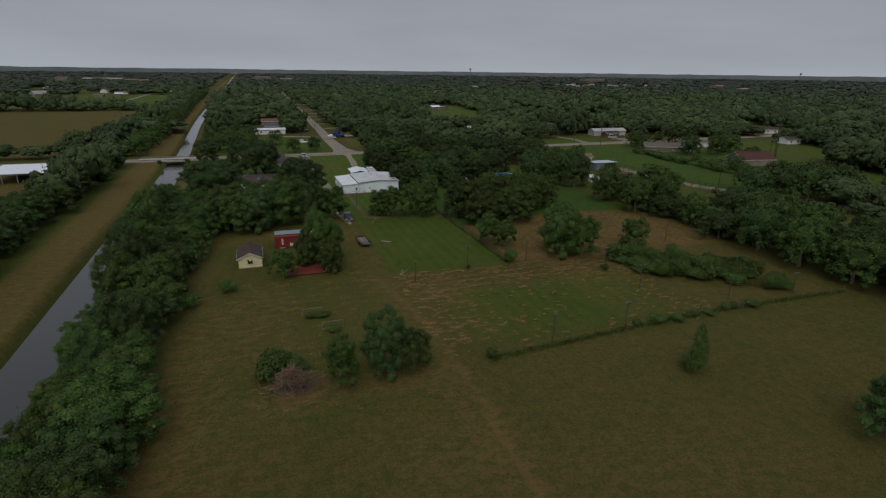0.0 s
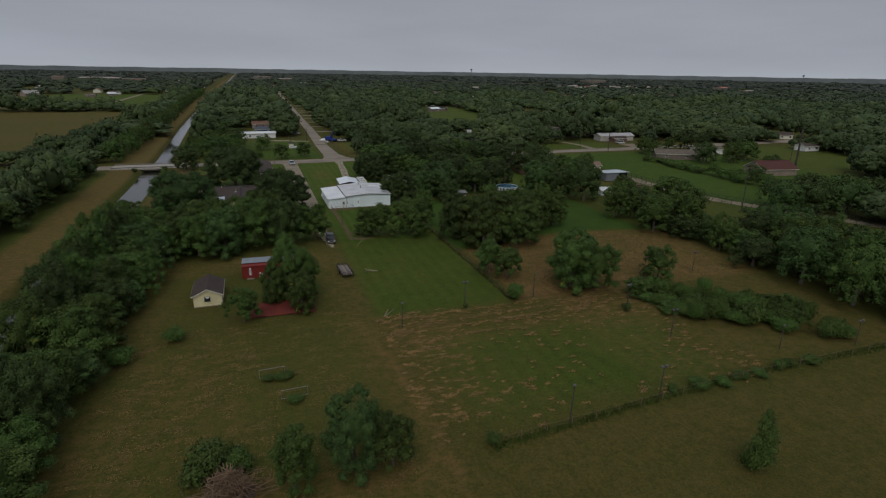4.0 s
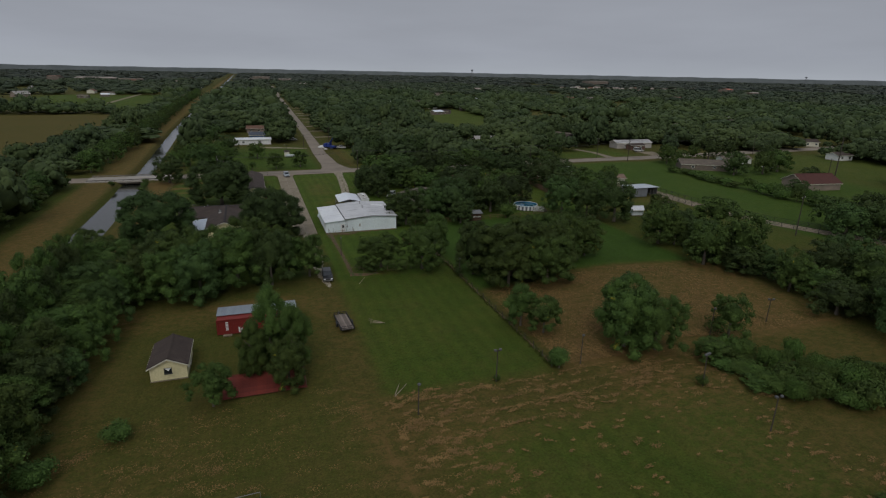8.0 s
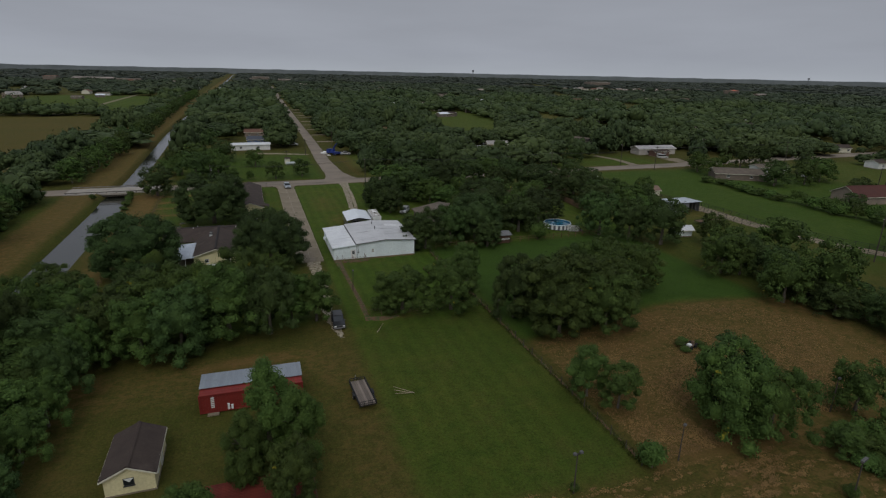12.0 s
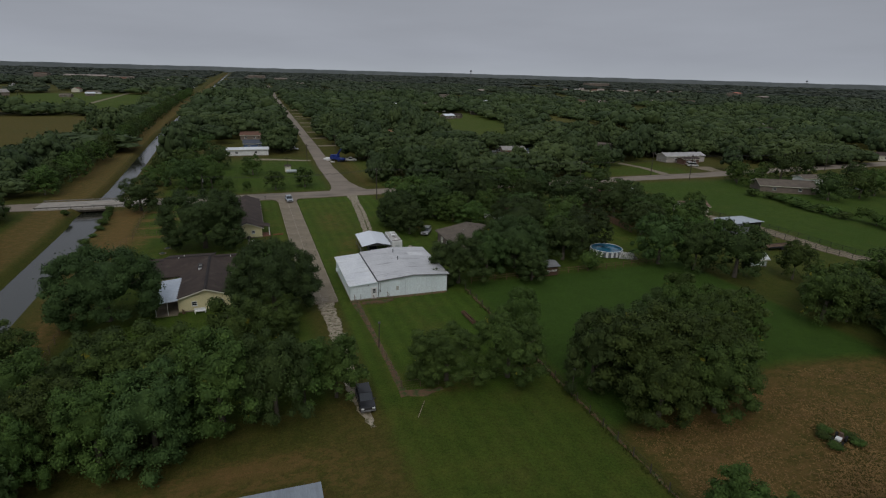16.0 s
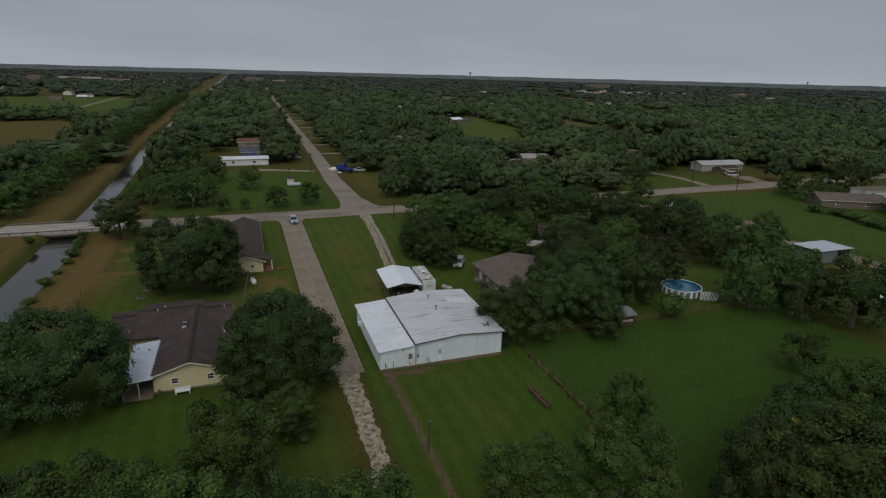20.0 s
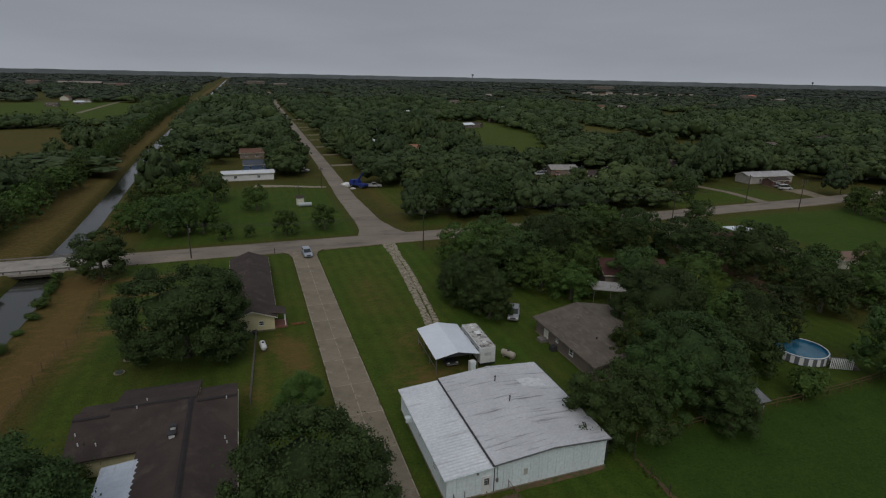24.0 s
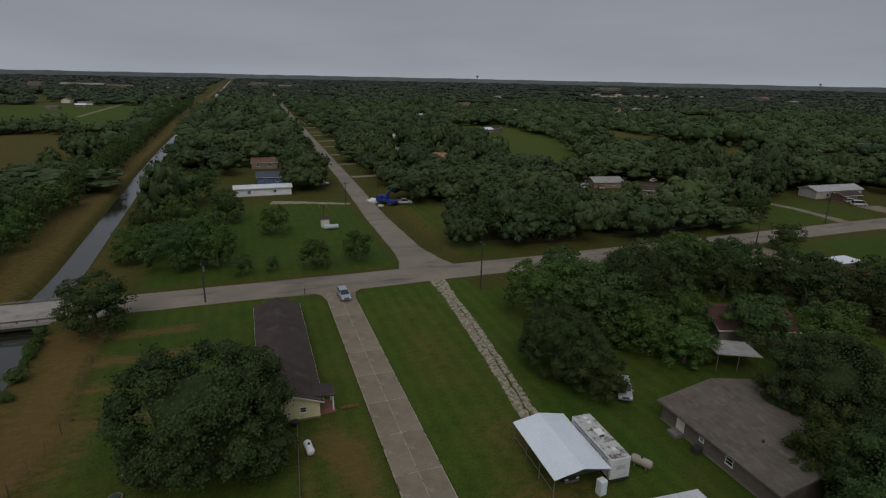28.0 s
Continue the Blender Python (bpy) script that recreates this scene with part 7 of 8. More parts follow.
def utility_pole(x, y, h, rz, box_on=False):
    p = thing("utility_pole", x, y, 0, rz, "tall wooden utility pole with a crossarm" + (" and transformer" if box_on else ""), "pole")
    part("post", tube((0, 0, -0.3), (0, 0, h), 0.16, 0.11, sides=9), WOOD_POLE, p)
    part("crossarm", box(-1.1, 1.1, -0.06, 0.06, h - 0.7, h - 0.56), WOOD_POLE, p)
    for i in (-1, 0, 1):
        part("insulator", tube((i * 1.0, 0, h - 0.56), (i * 1.0, 0, h - 0.36), 0.05, 0.03, sides=6), TRIM_WHITE, p)
    if box_on:
        part("transformer", tube((0.3, -0.2, h - 2.2), (0.3, -0.2, h - 1.3), 0.24, sides=12), STEEL, p)


def wire(a, b, sag):
    pts = []
    for i in range(13):
        f = i / 12
        v = Vector(a).lerp(Vector(b), f)
        v.z -= sag * 4 * f * (1 - f)
        pts.append(v)
    bm = bmesh.new()
    for p, q in zip(pts, pts[1:]):
        tube(p, q, 0.018, bm=bm, sides=4)
    return bm


LINE = ((-11.6, 269.4, 8.2), (40.5, 261.5, 10.2), (120.0, 267.5, 9.6), (174.4, 269.9, 10.4), (260.0, 276.0, 10.4))
for i, (x, y, h) in enumerate(LINE):
    utility_pole(x, y, h, 92, i in (0, 3))
for (a, b) in zip(LINE, LINE[1:]):
    w = thing("power_line", 0, 0, 0, 0, "thin black overhead power cables", "cable")
    for o in (-1, 0, 1):
        part("cable", wire((a[0], a[1] + o, a[2] - 0.4), (b[0], b[1] + o, b[2] - 0.4), 1.2), DARK_TRIM, w)
for x, y, h, rz in ((27.4, 345.7, 7.5, 10), (17.1, 322.0, 5.5, 0), (166.0, 283.5, 9.9, 90), (214.5, 285.0, 11.6, 90), (136.9, 147.0, 10.8, 20), (229.7, 209.5, 8.5, 0), (44.0, 372.0, 8.5, 0), (48.0, 300.0, 8.0, 0), (52.0, 460.0, 9.0, 0)):
    utility_pole(x, y, h, rz)


def fence(name, pts, h, gap, label, post_m, wires, wire_m, post_r=0.05, mesh=0.0, group=""):
    f = thing(name, pts[0][0], pts[0][1], 0, 0, label, "fence", group)
    o = Vector((pts[0][0], pts[0][1], 0))
    first = None
    for (a, b) in zip(pts, pts[1:]):
        a, b = Vector((*a, 0)) - o, Vector((*b, 0)) - o
        m = max(1, round((b - a).length / gap))
        for i in range(m + 1):
            q = a.lerp(b, i / m)
            if first is None:
                first = part("post", tube((0, 0, -0.2), (0, 0, h + 0.08), post_r, sides=6), post_m, f)
                first.location = q
            else:
                again(first, q.x, q.y, tree_rng.uniform(-0.08, 0.03))
        for z, t in wires:
            u = Vector((0, 0, z))
            part("rail" if t > 0.03 else "wire", tube(a + u, b + u, t, sides=5), wire_m, f)
    return f


fence("chain_link_fence", [(18.25, 180.8), (18.55, 166.0), (18.8, 150.4), (38.8, 149.6)], 1.2, 2.6, "rusty wire fence round the workshop yard", mat("rusty_post", (0.17, 0.11, 0.08), (0.12, 0.085, 0.065), 0.9), ((1.15, 0.022), (0.8, 0.012), (0.45, 0.012), (0.12, 0.012)), MATS["rusty_post"], 0.045)
fence("chain_link_fence", [(39.4, 104.5), (39.6, 147.0), (39.7, 181.0)], 1.15, 2.8, "weathered wire fence between lawn and hay field", WOOD_POLE, ((1.05, 0.012), (0.7, 0.01), (0.35, 0.01)), WOOD_POLE, 0.055)
fence("wire_fence", [(20.0, 67.6), (54.0, 70.3), (93.0, 71.2)], 1.1, 3.4, "old pipe and wire fence along the arena", MATS["rusty_post"], ((1.0, 0.012), (0.5, 0.01)), MATS["rusty_post"], 0.045)
fence("rail_fence", [(42.0, 183.6), (55.0, 184.0), (76.2, 184.1), (87.0, 184.8)], 1.2, 2.4, "dark timber rail fence along the pool yard", WOOD_BROWN, ((1.1, 0.045), (0.6, 0.045)), WOOD_BROWN, 0.07)
fence("wire_fence", [(1.1, 224.8), (0.3, 213.0), (-0.2, 205)], 1.2, 2.0, "low pale wire fence beside the cottage", WOOD_GREY, ((1.1, 0.03), (0.6, 0.02), (0.1, 0.05)), WOOD_GREY, 0.05)
fence("wire_fence", [(-25.6, 263), (-25.8, 250), (-25.2, 232), (-27.2, 222), (-27.8, 205), (-27.0, 180), (-25.5, 160)], 1.4, 3.2, "tall wire fence along the canal bank yard", MATS["rusty_post"], ((1.35, 0.012), (0.9, 0.01), (0.45, 0.01)), MATS["rusty_post"], 0.04)
for y0, x1 in ((233.6, -20.2), (242.0, -18.0), (250.0, -5.0), (258.8, -12.0)):
    fence("wire_fence", [(-25.3, y0), (x1, y0)], 1.2, 2.6, "light wire fence across the side garden", MATS["rusty_post"], ((1.1, 0.01), (0.6, 0.008)), MATS["rusty_post"], 0.035, group="garden fences")
fence("pipe_fence", [(123.5, 262), (131, 232), (139.8, 204), (140.2, 180), (144, 160), (153, 142), (169, 110)], 1.3, 3.0, "dark pipe fence along the dirt lane", BLACK_STEEL, ((1.25, 0.04), (0.85, 0.03), (0.45, 0.03)), BLACK_STEEL, 0.06)
fence("pipe_fence", [(134.4, 200), (134.8, 180), (138, 160), (147, 141), (163, 109)], 1.3, 3.0, "dark pipe fence along the dirt lane", BLACK_STEEL, ((1.25, 0.04), (0.85, 0.03), (0.45, 0.03)), BLACK_STEEL, 0.06)
bf = thing("board_fence", 100.1, 232.0, 0, 0, "dark brown board privacy fence behind the houses", "fence")
board = None
for i in range(150):
    if board is None:
        board = part("board", box(-0.02, 0.02, -0.075, 0.075, 0, 1.7), WOOD_BROWN, bf)
    else:
        again(board, -0.014 * i, -0.168 * i, 0.01 * (i % 5))
part("rail", tube((0.04, 0, 1.3), (-2.06, -25, 1.3), 0.04, sides=4), WOOD_BROWN, bf)
part("rail", tube((0.04, 0, 0.4), (-2.06, -25, 0.4), 0.04, sides=4), WOOD_BROWN, bf)
gt = thing("entry_rail", 22.0, 180.2, 0, 0, "low steel railing at the workshop door", "railing")
for x0, x1, y0, y1 in ((-2.4, 2.4, -1.2, -1.2), (2.4, 2.4, -1.2, 1.0), (-0.4, -0.4, -1.2, 0.2)):
    part("rail", tube((x0, y0, 1.05), (x1, y1, 1.05), 0.025, sides=6), MATS["rusty_post"], gt)
    part("rail", tube((x0, y0, 0.55), (x1, y1, 0.55), 0.02, sides=6), MATS["rusty_post"], gt)
    for f in (0, 0.5, 1):
        part("post", tube((x0 + (x1 - x0) * f, y0 + (y1 - y0) * f, 0), (x0 + (x1 - x0) * f, y0 + (y1 - y0) * f, 1.1), 0.03, sides=6), MATS["rusty_post"], gt)
hf = thing("transmission_frame", 231, 207.5, 0, 35, "tall steel cross-braced transmission frame", "pylon")
for s in (-1, 1):
    part("leg", tube((s * 3.2, 0, 0), (s * 3.2, 0, 17), 0.22, 0.16), WOOD_POLE, hf)
part("crossarm", box(-6, 6, -0.15, 0.15, 15.4, 15.75), WOOD_POLE, hf)
part("brace", tube((-3.2, 0, 6), (3.2, 0, 13), 0.09), WOOD_POLE, hf)
part("brace", tube((3.2, 0, 6), (-3.2, 0, 13), 0.09), WOOD_POLE, hf)

# ---- pool yard ----
pool = thing("swimming_pool", 80.4, 193.6, 0, 0, "round above-ground swimming pool with blue water", "pool")
bm = bmesh.new()
ring = []
for i in range(40):
    a = 6.2832 * i / 40
    ring.append([bm.verts.new((r * math.cos(a), r * math.sin(a), z)) for r, z in ((3.75, 0), (3.75, 1.25), (3.5, 1.25), (3.5, 0.0))])
for i in range(40):
    r, q = ring[i], ring[(i + 1) % 40]
    for k in range(3):
        bm.faces.new((r[k], q[k], q[k + 1], r[k + 1]))
part("wall", bm, POOL_BLUE, pool)
outer = mat("grey_pool_panel", (0.14, 0.145, 0.155), (0.10, 0.10, 0.11), 0.6)
for i in range(40):
    a = 6.2832 * (i + 0.5) / 40
    o = part("side_panel", box(-0.28, 0.28, -0.02, 0.02, 0.02, 1.2), outer if i % 2 else TRIM_WHITE, pool)
    o.matrix_basis = pose(3.775 * math.cos(a), 3.775 * math.sin(a), 0, 0, 0, math.degrees(a) + 90)
part("water", tube((0, 0, 0.05), (0, 0, 0.98), 3.49, sides=40), POOL_WATER, pool)
bm = bmesh.new()
for i in range(40):
    a, b = 6.2832 * i / 40, 6.2832 * (i + 1) / 40
    tube((3.62 * math.cos(a), 3.62 * math.sin(a), 1.27), (3.62 * math.cos(b), 3.62 * math.sin(b), 1.27), 0.09, bm=bm, sides=6)
part("rim", bm, TRIM_WHITE, pool)
pd = thing("pool_deck", 82.6, 189.0, 0, -28, "white slatted pool steps and deck", "deck")
part("platform", box(-1.6, 1.6, -0.6, 1.0, 1.0, 1.08), WOOD_GREY, pd)
for i in range(13):
    part("slat", box(-1.6 + i * 0.25, -1.48 + i * 0.25, -0.7, -0.64, 0.0, 1.7), TRIM_WHITE, pd)
for i in range(5):
    part("step", box(1.65, 2.6, -0.6 + i * 0.02, 0.9, 0.2 * i, 0.2 * i + 0.06) if i == 0 else box(1.65, 2.7 - 0.22 * i, -0.6, 0.9, 0.2 * i, 0.2 * i + 0.06), WOOD_GREY, pd)
sw = thing("garden_swing", 85.5, 208.0, 0, 15, "dark timber garden swing on the lawn", "swing")
for s in (-1, 1):
    for q in (-0.7, 0.7):
        part("leg", tube((s * 1.3, q, 0), (s * 1.2, 0, 1.9), 0.05, sides=6), WOOD_BROWN, sw)
part("beam", tube((-1.3, 0, 1.9), (1.3, 0, 1.9), 0.06, sides=6), WOOD_BROWN, sw)
part("seat", box(-0.8, 0.8, -0.25, 0.25, 0.5, 0.56), WOOD_BROWN, sw)
part("backrest", box(-0.8, 0.8, 0.25, 0.3, 0.55, 1.0), WOOD_BROWN, sw)
for s in (-1, 1):
    part("chain", tube((s * 0.8, 0, 0.56), (s * 0.8, 0, 1.9), 0.02, sides=4), STEEL, sw)

# ---- clutter on the grass ----
lg = thing("feed_trough", 35.4, 168.5, 0, 3, "long brown timber trough lying on the lawn", "trough")
part("side", box(-0.32, -0.24, -2.2, 2.2, 0.02, 0.4), WOOD_BROWN, lg)
part("side", box(0.24, 0.32, -2.2, 2.2, 0.02, 0.4), WOOD_BROWN, lg)
part("bottom", box(-0.24, 0.24, -2.2, 2.2, 0.02, 0.1), WOOD_BROWN, lg)
for q in (-2.2, 0, 2.2):
    part("end_board", box(-0.34, 0.34, q - 0.04, q + 0.04, 0.0, 0.46), WOOD_BROWN, lg)
for k, (x, y, rz, n_l, ln) in enumerate(((17.0, 104.9, 60, 2, 3.2), (18.6, 126.0, 150, 3, 3.0), (19.6, 145.4, 72, 1, 3.4))):
    t = thing("loose_timber", x, y, 0, rz, "pale bare poles lying on the grass", "timber")
    for i in range(n_l):
        part("pole", tube((-ln / 2 + 0.3 * i, 0.1 * i, 0.06), (ln / 2 - 0.4 * i, -0.7 + 0.9 * i, 0.12 + 0.1 * i), 0.05, 0.035, sides=6), mat("pale_pole", (0.34, 0.28, 0.20), (0.26, 0.21, 0.15), 0.9), t)
for x, y, rz in ((-2.1, 89.6, 3), (0.3, 83.8, 3)):
    g = thing("goal_frame", x, y, 0, rz, "thin grey pipe frame standing in rough grass", "frame", "pipe frames")
    part("front_frame", bars(-1.65, 1.65, 0.05, 1.25, -0.03, 0.03, 0.05), STEEL, g)
    for s in (-1, 1):
        part("brace", tube((s * 1.62, 0, 1.22), (s * 1.62, 1.0, 0.05), 0.025, sides=6), STEEL, g)
for x, y in ((-2.6, 88.9), (-1.2, 88.7), (0.2, 83.1), (-0.4, 88.8)):
    plant("bush", x, y, 1.2, 0.8, "low dark weeds round the pipe frames")
pile = thing("brush_pile", -6.9, 68.4, 0, 0, "heap of dead grey-brown branches on scorched earth", "brush pile")
br_rng = random.Random(3)
for k in range(5):
    bm = bmesh.new()
    for i in range(110):
        a, r = br_rng.uniform(0, 6.28), abs(br_rng.gauss(0, 1.25))
        z = max(0.1, 2.1 - 0.72 * r + 0.5 * math.sin(3 * a + k) + br_rng.uniform(-0.5, 0.3))
        c = Vector((1.3 * r * math.cos(a), 0.9 * r * math.sin(a), z))
        dv = Vector((br_rng.gauss(0, 1), br_rng.gauss(0, 1), br_rng.gauss(0, 0.4))).normalized() * br_rng.uniform(0.5, 1.5)
        p, q = c - dv, c + dv
        p.z, q.z = max(p.z, 0.03), max(q.z, 0.03)
        tube(p, q, br_rng.uniform(0.02, 0.06), 0.012, bm, 4)
    part("branch_layer", bm, STICKS, pile)
part("mound", ball((0, 0, 0.0), 2.0, sub=2, scale=(1.2, 0.9, 0.16)), mat("ash_soil", (0.10, 0.075, 0.06), (0.07, 0.055, 0.045), 0.95, bump=0.5), pile)
jn = thing("scrap_heap", 64.3, 125.0, -0.02, 20, "grey and rusty scrap machinery in the hay field", "scrap")
part("hood", box(-0.8, -0.1, -0.3, 0.3, 0.45, 0.8, bevel=0.08), TRIM_WHITE, jn)
part("frame", box(-0.9, 0.9, -0.3, 0.3, 0.32, 0.45), MATS["rusty_post"], jn)
for s in (-1, 1):
    part("wheel", tube((0.7, s * 0.4, 0.4), (0.7, s * 0.6, 0.4), 0.4, sides=14), RUBBER, jn)
    part("wheel", tube((-0.6, s * 0.45, 0.3), (-0.6, s * 0.62, 0.3), 0.3, sides=12), RUBBER, jn)
part("seat", box(0.4, 0.7, -0.2, 0.2, 0.6, 1.0, bevel=0.05), MATS["rusty_post"], jn)
for x, y in ((65.8, 124.0), (66.4, 125.4), (63.4, 126.3), (64.6, 126.8), (62.9, 124.4)):
    plant("bush", x, y, 1.0, 0.8, "weeds round the scrap machinery")
wb = thing("overturned_tub", -13.9, 170.7, 0, 30, "white plastic tub lying on the lawn", "tub")
part("shell", box(-0.5, 0.5, -0.4, 0.4, 0, 0.45, bevel=0.1), TRIM_WHITE, wb)
part("rim", box(-0.56, 0.56, -0.46, 0.46, 0.0, 0.06), TRIM_WHITE, wb)
bc = thing("garden_bench", -7.4, 182.9, 0, 2, "white garden bench against the yellow house", "bench")
part("seat", box(-0.9, 0.9, -0.3, 0.2, 0.38, 0.45), TRIM_WHITE, bc)
part("backrest", box(-0.9, 0.9, 0.2, 0.26, 0.45, 0.85), TRIM_WHITE, bc)
for q in (-0.8, 0.8):
    part("leg", box(q - 0.05, q + 0.05, -0.25, 0.2, 0, 0.38), TRIM_WHITE, bc)
wp = thing("lumber_stack", -9.7, 183.2, 0, 0, "short stack of orange-brown boards by the wall", "timber")
for i in range(4):
    part("board", box(-0.5 + i * 0.12, -0.42 + i * 0.12, -0.1, 0.1, 0, 0.9 - 0.12 * i), WOOD_BROWN, wp)
for x, y in ((-16.6, 222.3), (-17.2, 218.6)):
    sl = thing("septic_lid", x, y, 0, 0, "round dark septic tank lid in the lawn", "lid", "septic lids")
    part("lid", tube((0, 0, 0), (0, 0, 0.14), 0.55, 0.5, sides=18), mat("green_black_plastic", (0.05, 0.07, 0.06)), sl)
    part("collar", tube((0, 0, -0.05), (0, 0, 0.05), 0.75, 0.7, sides=18), LANE_DIRT, sl)
for x, y in ((6.3, 268.0), (132.0, 283.6), (144.2, 283.9)):
    mb = thing("mailbox", x, y, 0, 0, "dark mailbox on a post at the roadside", "mailbox")
    part("post", box(-0.05, 0.05, -0.05, 0.05, 0, 1.05), WOOD_POLE, mb)
    part("box", box(-0.1, 0.1, -0.25, 0.25, 1.05, 1.28, bevel=0.04), BLACK_STEEL, mb)
gr = thing("raised_bed", 6.6, 227.4, 0, 0, "low red-brown timber edging beside the cottage porch", "planter")
for i in range(7):
    part("edging_board", box(0.35 * i, 0.35 * i + 0.3, -0.1, 0.0, 0, 0.35), mat("red_brown_board", (0.24, 0.10, 0.05), (0.18, 0.08, 0.045), 0.85, vary=0.15), gr)
for x, y, rz in ((-1.0, 225.9, 0), (0.9, 225.6, 10)):
    b = thing("patio_tub", x, y, 0, rz, "dark round tub outside the cottage", "tub", "patio tubs")
    part("tub", tube((0, 0, 0), (0, 0, 0.55), 0.4, 0.48, sides=16), DARK_TRIM, b)
    part("contents", tube((0, 0, 0.3), (0, 0, 0.5), 0.42, sides=16), LANE_DIRT, b)
ds = thing("dry_stock_pile", 37.5, 347.5, 0, 0, "white plastic-covered heap by the side road", "heap")
bm = ball((0, 0, 0.3), 1.6, sub=3, scale=(1.4, 1, 0.55))
for v in bm.verts:
    v.co += Vector((noise.noise(v.co * 1.3), noise.noise(v.co * 1.3 + Vector((5, 0, 0))), noise.noise(v.co * 1.7))) * 0.3
part("cover", bm, TRIM_WHITE, ds)
part("rope", tube((-1.8, 0.0, 0.95), (1.8, 0.1, 0.95), 0.03, sides=5), BLACK_STEEL, ds)


# ---- cut hay, weeds and reeds ----
def tufts(name, seed, count, place, size, height, material, label, category, flat=False):
    """Many small blades or wisps; place(rng, n) gives their x and y."""
    rng = np.random.default_rng(seed)
    x, y = place(rng, count)
    m = len(x)
    a = rng.uniform(0, 6.28, m)
    s, h = size * rng.uniform(0.5, 1.5, m), height * rng.uniform(0.5, 1.5, m)
    dx, dy = np.cos(a) * s, np.sin(a) * s
    if flat:
        ex, ey = -np.sin(a) * s * 0.35, np.cos(a) * s * 0.35
        v = np.stack([np.stack([x - dx, y - dy, 0 * x - 0.02], -1), np.stack([x + ex, y + ey, h], -1), np.stack([x + dx, y + dy, 0 * x - 0.02], -1), np.stack([x - ex, y - ey, h * 0.7], -1)], 1)
    else:
        lx, ly = rng.normal(0, 0.3, m) * h, rng.normal(0, 0.3, m) * h
        v = np.stack([np.stack([x - dx, y - dy, 0 * x - 0.1], -1), np.stack([x + dx, y + dy, 0 * x - 0.1], -1), np.stack([x + 0.35 * dx + lx, y + 0.35 * dy + ly, h], -1), np.stack([x - 0.35 * dx + lx, y - 0.35 * dy + ly, h * 0.9], -1)], 1)
    ob = new(name, raw_mesh(name, v.reshape(-1, 3), np.arange(m * 4).reshape(-1, 4), material))
    return tagged(ob, label, category, kind="stuff")


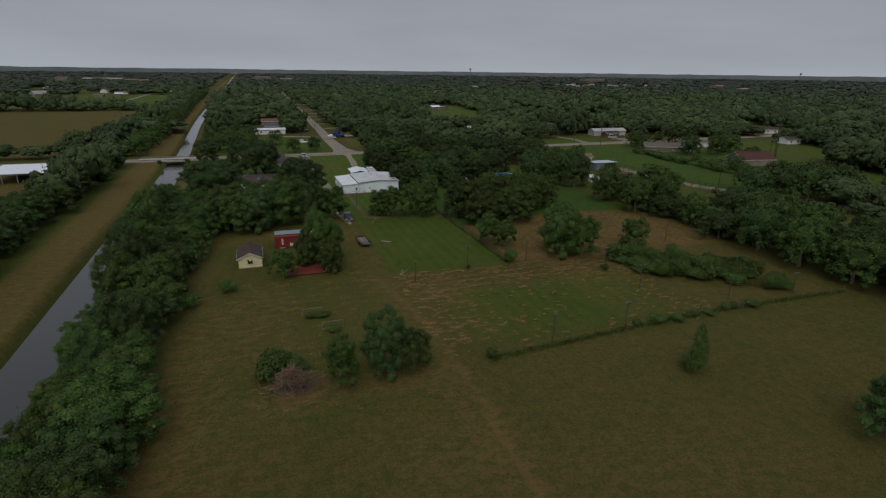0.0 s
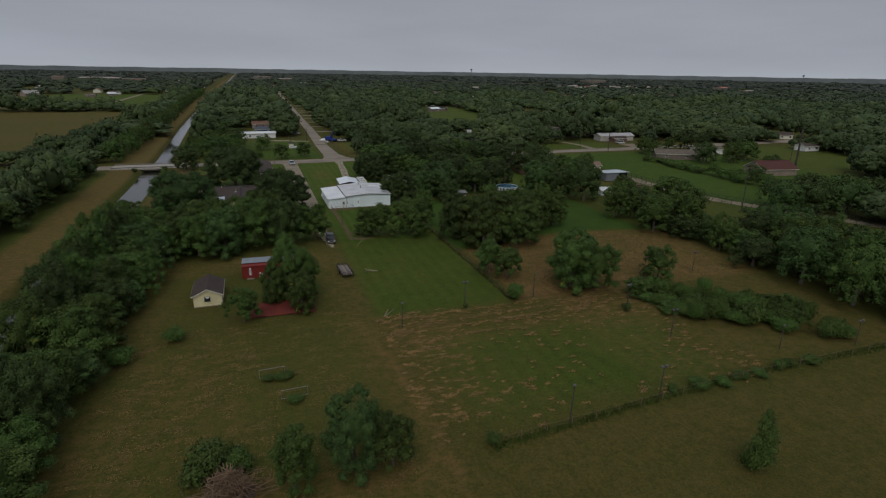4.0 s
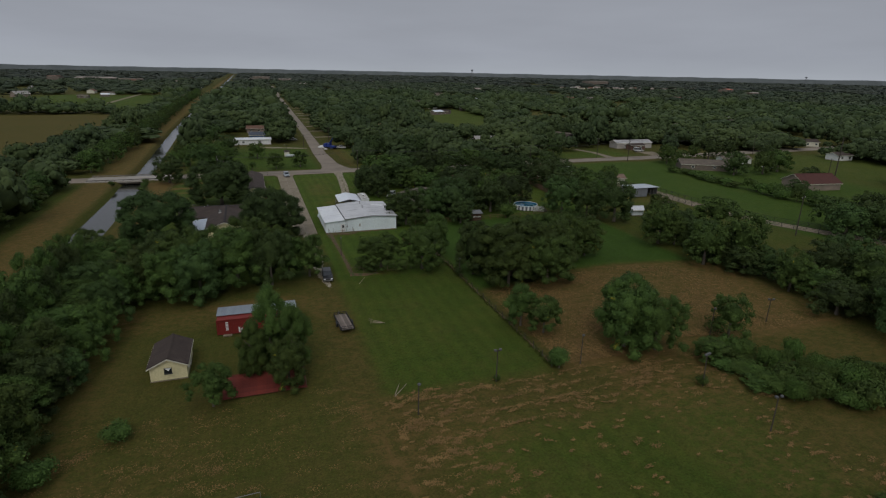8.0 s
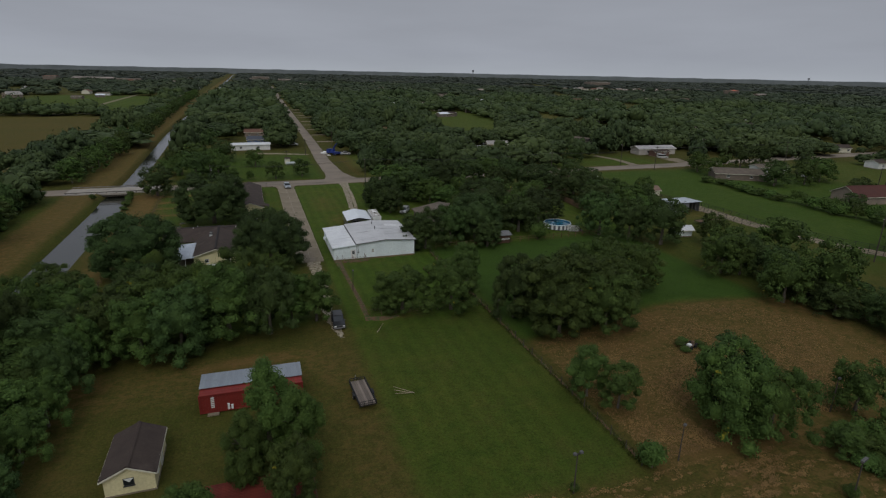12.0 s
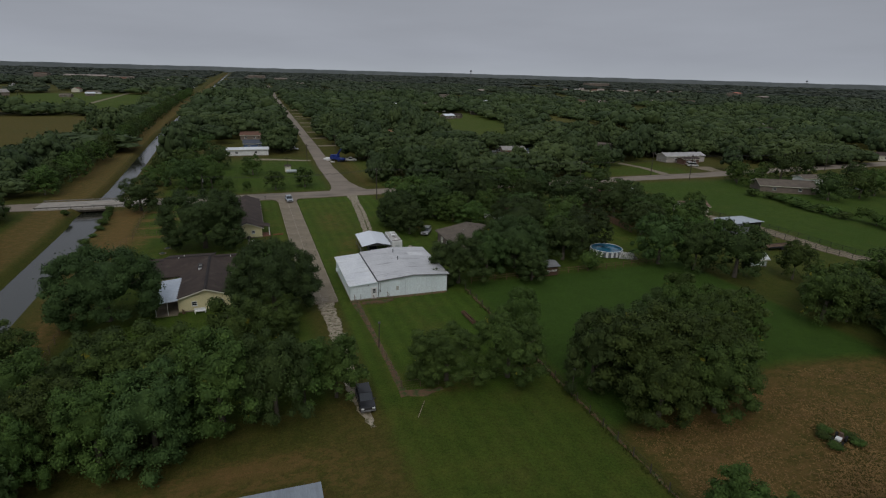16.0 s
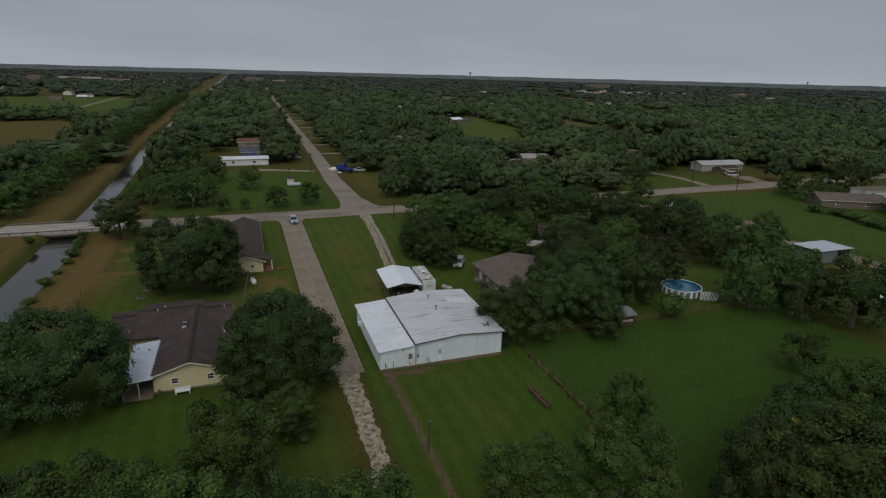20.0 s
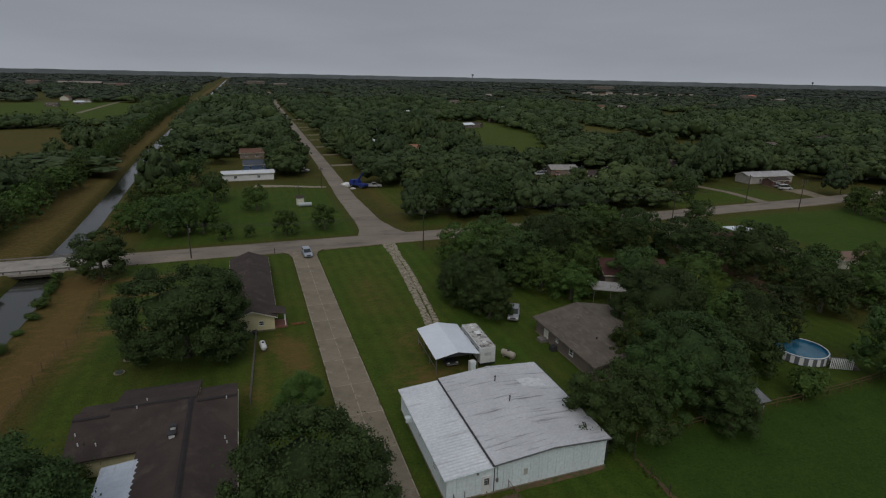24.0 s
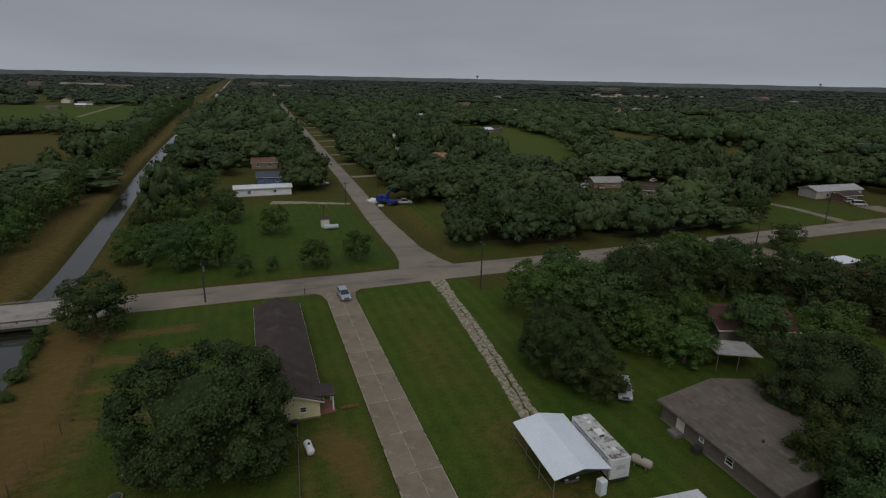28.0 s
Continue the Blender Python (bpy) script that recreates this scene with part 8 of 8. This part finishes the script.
def in_arena(rng, n):
    """Ragged mats of hay, thicker to the north and west, some drawn out into broken rows."""
    xs_, ys_ = [], []

    def matted(cx, cy, sx, sy, turn, m):
        u, w = rng.normal(0, sx, m), rng.normal(0, sy, m)
        w = w + 0.5 * sy * np.sin(u * 2.3 / sx + cx)
        xs_.append(cx + u * np.cos(turn) - w * np.sin(turn))
        ys_.append(cy + u * np.sin(turn) + w * np.cos(turn))

    for k in range(1900):
        cx, cy = rng.uniform(14.5, 64), rng.uniform(69.5, 104)
        drift = 0.5 + 0.5 * np.sin(cx / 4.1 + 2.1 * np.sin(cy / 3.3)) * np.sin(cy / 2.1 + 1.7 * np.sin(cx / 6.0))
        dense = 0.13 + 0.62 * np.clip((cy - 88) / 9, 0, 1) * np.clip((66 - cx) / 12, 0.3, 1) + 0.6 * np.clip((28 - cx) / 9, 0, 1) + 0.18 * np.clip((cx - 50) / 10, 0, 1)
        if rng.uniform() < dense * (0.15 + 0.85 * drift):
            sx = rng.uniform(0.12, 0.7) * (0.45 + 0.7 * drift) * (0.6 + 0.4 * min(1, dense))
            matted(cx, cy, sx, sx * rng.uniform(0.25, 0.6), rng.normal(0.05, 0.35), int(30 + 130 * sx * sx * rng.uniform(0.6, 1.6)))
    for y0, x0, x1 in ((96.6, 19, 50), (99.2, 24, 58), (93.4, 18, 36), (101.8, 20, 47), (90.6, 17, 27), (87.4, 16, 24)):
        x = x0
        while x < x1:
            matted(x, y0 + 0.05 * (x - x0) + rng.normal(0, 0.15), rng.uniform(0.3, 0.9), rng.uniform(0.08, 0.2), 0.05, rng.integers(10, 60))
            x += rng.uniform(0.5, 2.4)
    return np.concatenate(xs_), np.concatenate(ys_)


def in_rows(rng, n):
    # raked rows bending round the lone tree, and straight rows beyond
    r = 7 + 1.15 * rng.integers(0, 30, n) + rng.normal(0, 0.36, n)
    a = rng.uniform(-0.2, 3.9, n)
    r = r + 0.7 * np.sin(a * 3) + 0.25 * np.sin(a * 13)
    x, y = 57 + r * np.cos(a), 108 + r * np.sin(a) * 0.9
    gap = np.sin(x / 3.1 + 2 * np.sin(y / 4.3)) + rng.normal(0, 0.6, n)
    ok = (x > 41.5) & (y > 104.5) & (x < 93) & (y < 135.5 + 3.5 * np.sin((x - 52) / 14)) & (gap > -0.5)
    return x[ok], y[ok]


def in_side_yard(rng, n):
    k = n // 30
    cx, cy = rng.uniform(-22, 12, k), rng.uniform(60, 108, k)
    keep = rng.uniform(0, 1, k) < 0.25 + 0.5 * np.exp(-((cx + 12) / 9) ** 2 - ((cy - 90) / 14) ** 2)
    cx, cy = cx[keep], cy[keep]
    return np.repeat(cx, 30) + rng.normal(0, 0.7, len(cx) * 30), np.repeat(cy, 30) + rng.normal(0, 0.3, len(cx) * 30)


tufts("cut_hay", 4, 0, in_arena, 0.115, 0.06, HAY, "scattered wisps of cut dry hay", "hay", True)
tufts("hay_rows", 5, 60000, in_rows, 0.15, 0.08, HAY, "raked rows of cut dry hay", "hay", True)
tufts("dry_wisps", 6, 26000, in_side_yard, 0.10, 0.05, HAY, "thin wisps of dry cut grass", "hay", True)
tufts("fence_weeds", 7, 3500, lambda r, n: ((lambda f: (20 + 73 * f, 67.6 + 3.6 * np.minimum(f * 2, 1) + r.normal(0, 0.4, n)))(r.uniform(0, 1, n) ** 1.2)), 0.08, 0.2, TUFT, "weeds along the arena fence", "weeds")
tufts("fence_weeds", 8, 1300, lambda r, n: (39.6 + r.normal(0, 0.3, n), 104.5 + 76 * r.uniform(0, 1, n) ** 1.3), 0.07, 0.25, TUFT, "weeds along the lawn fence", "weeds")
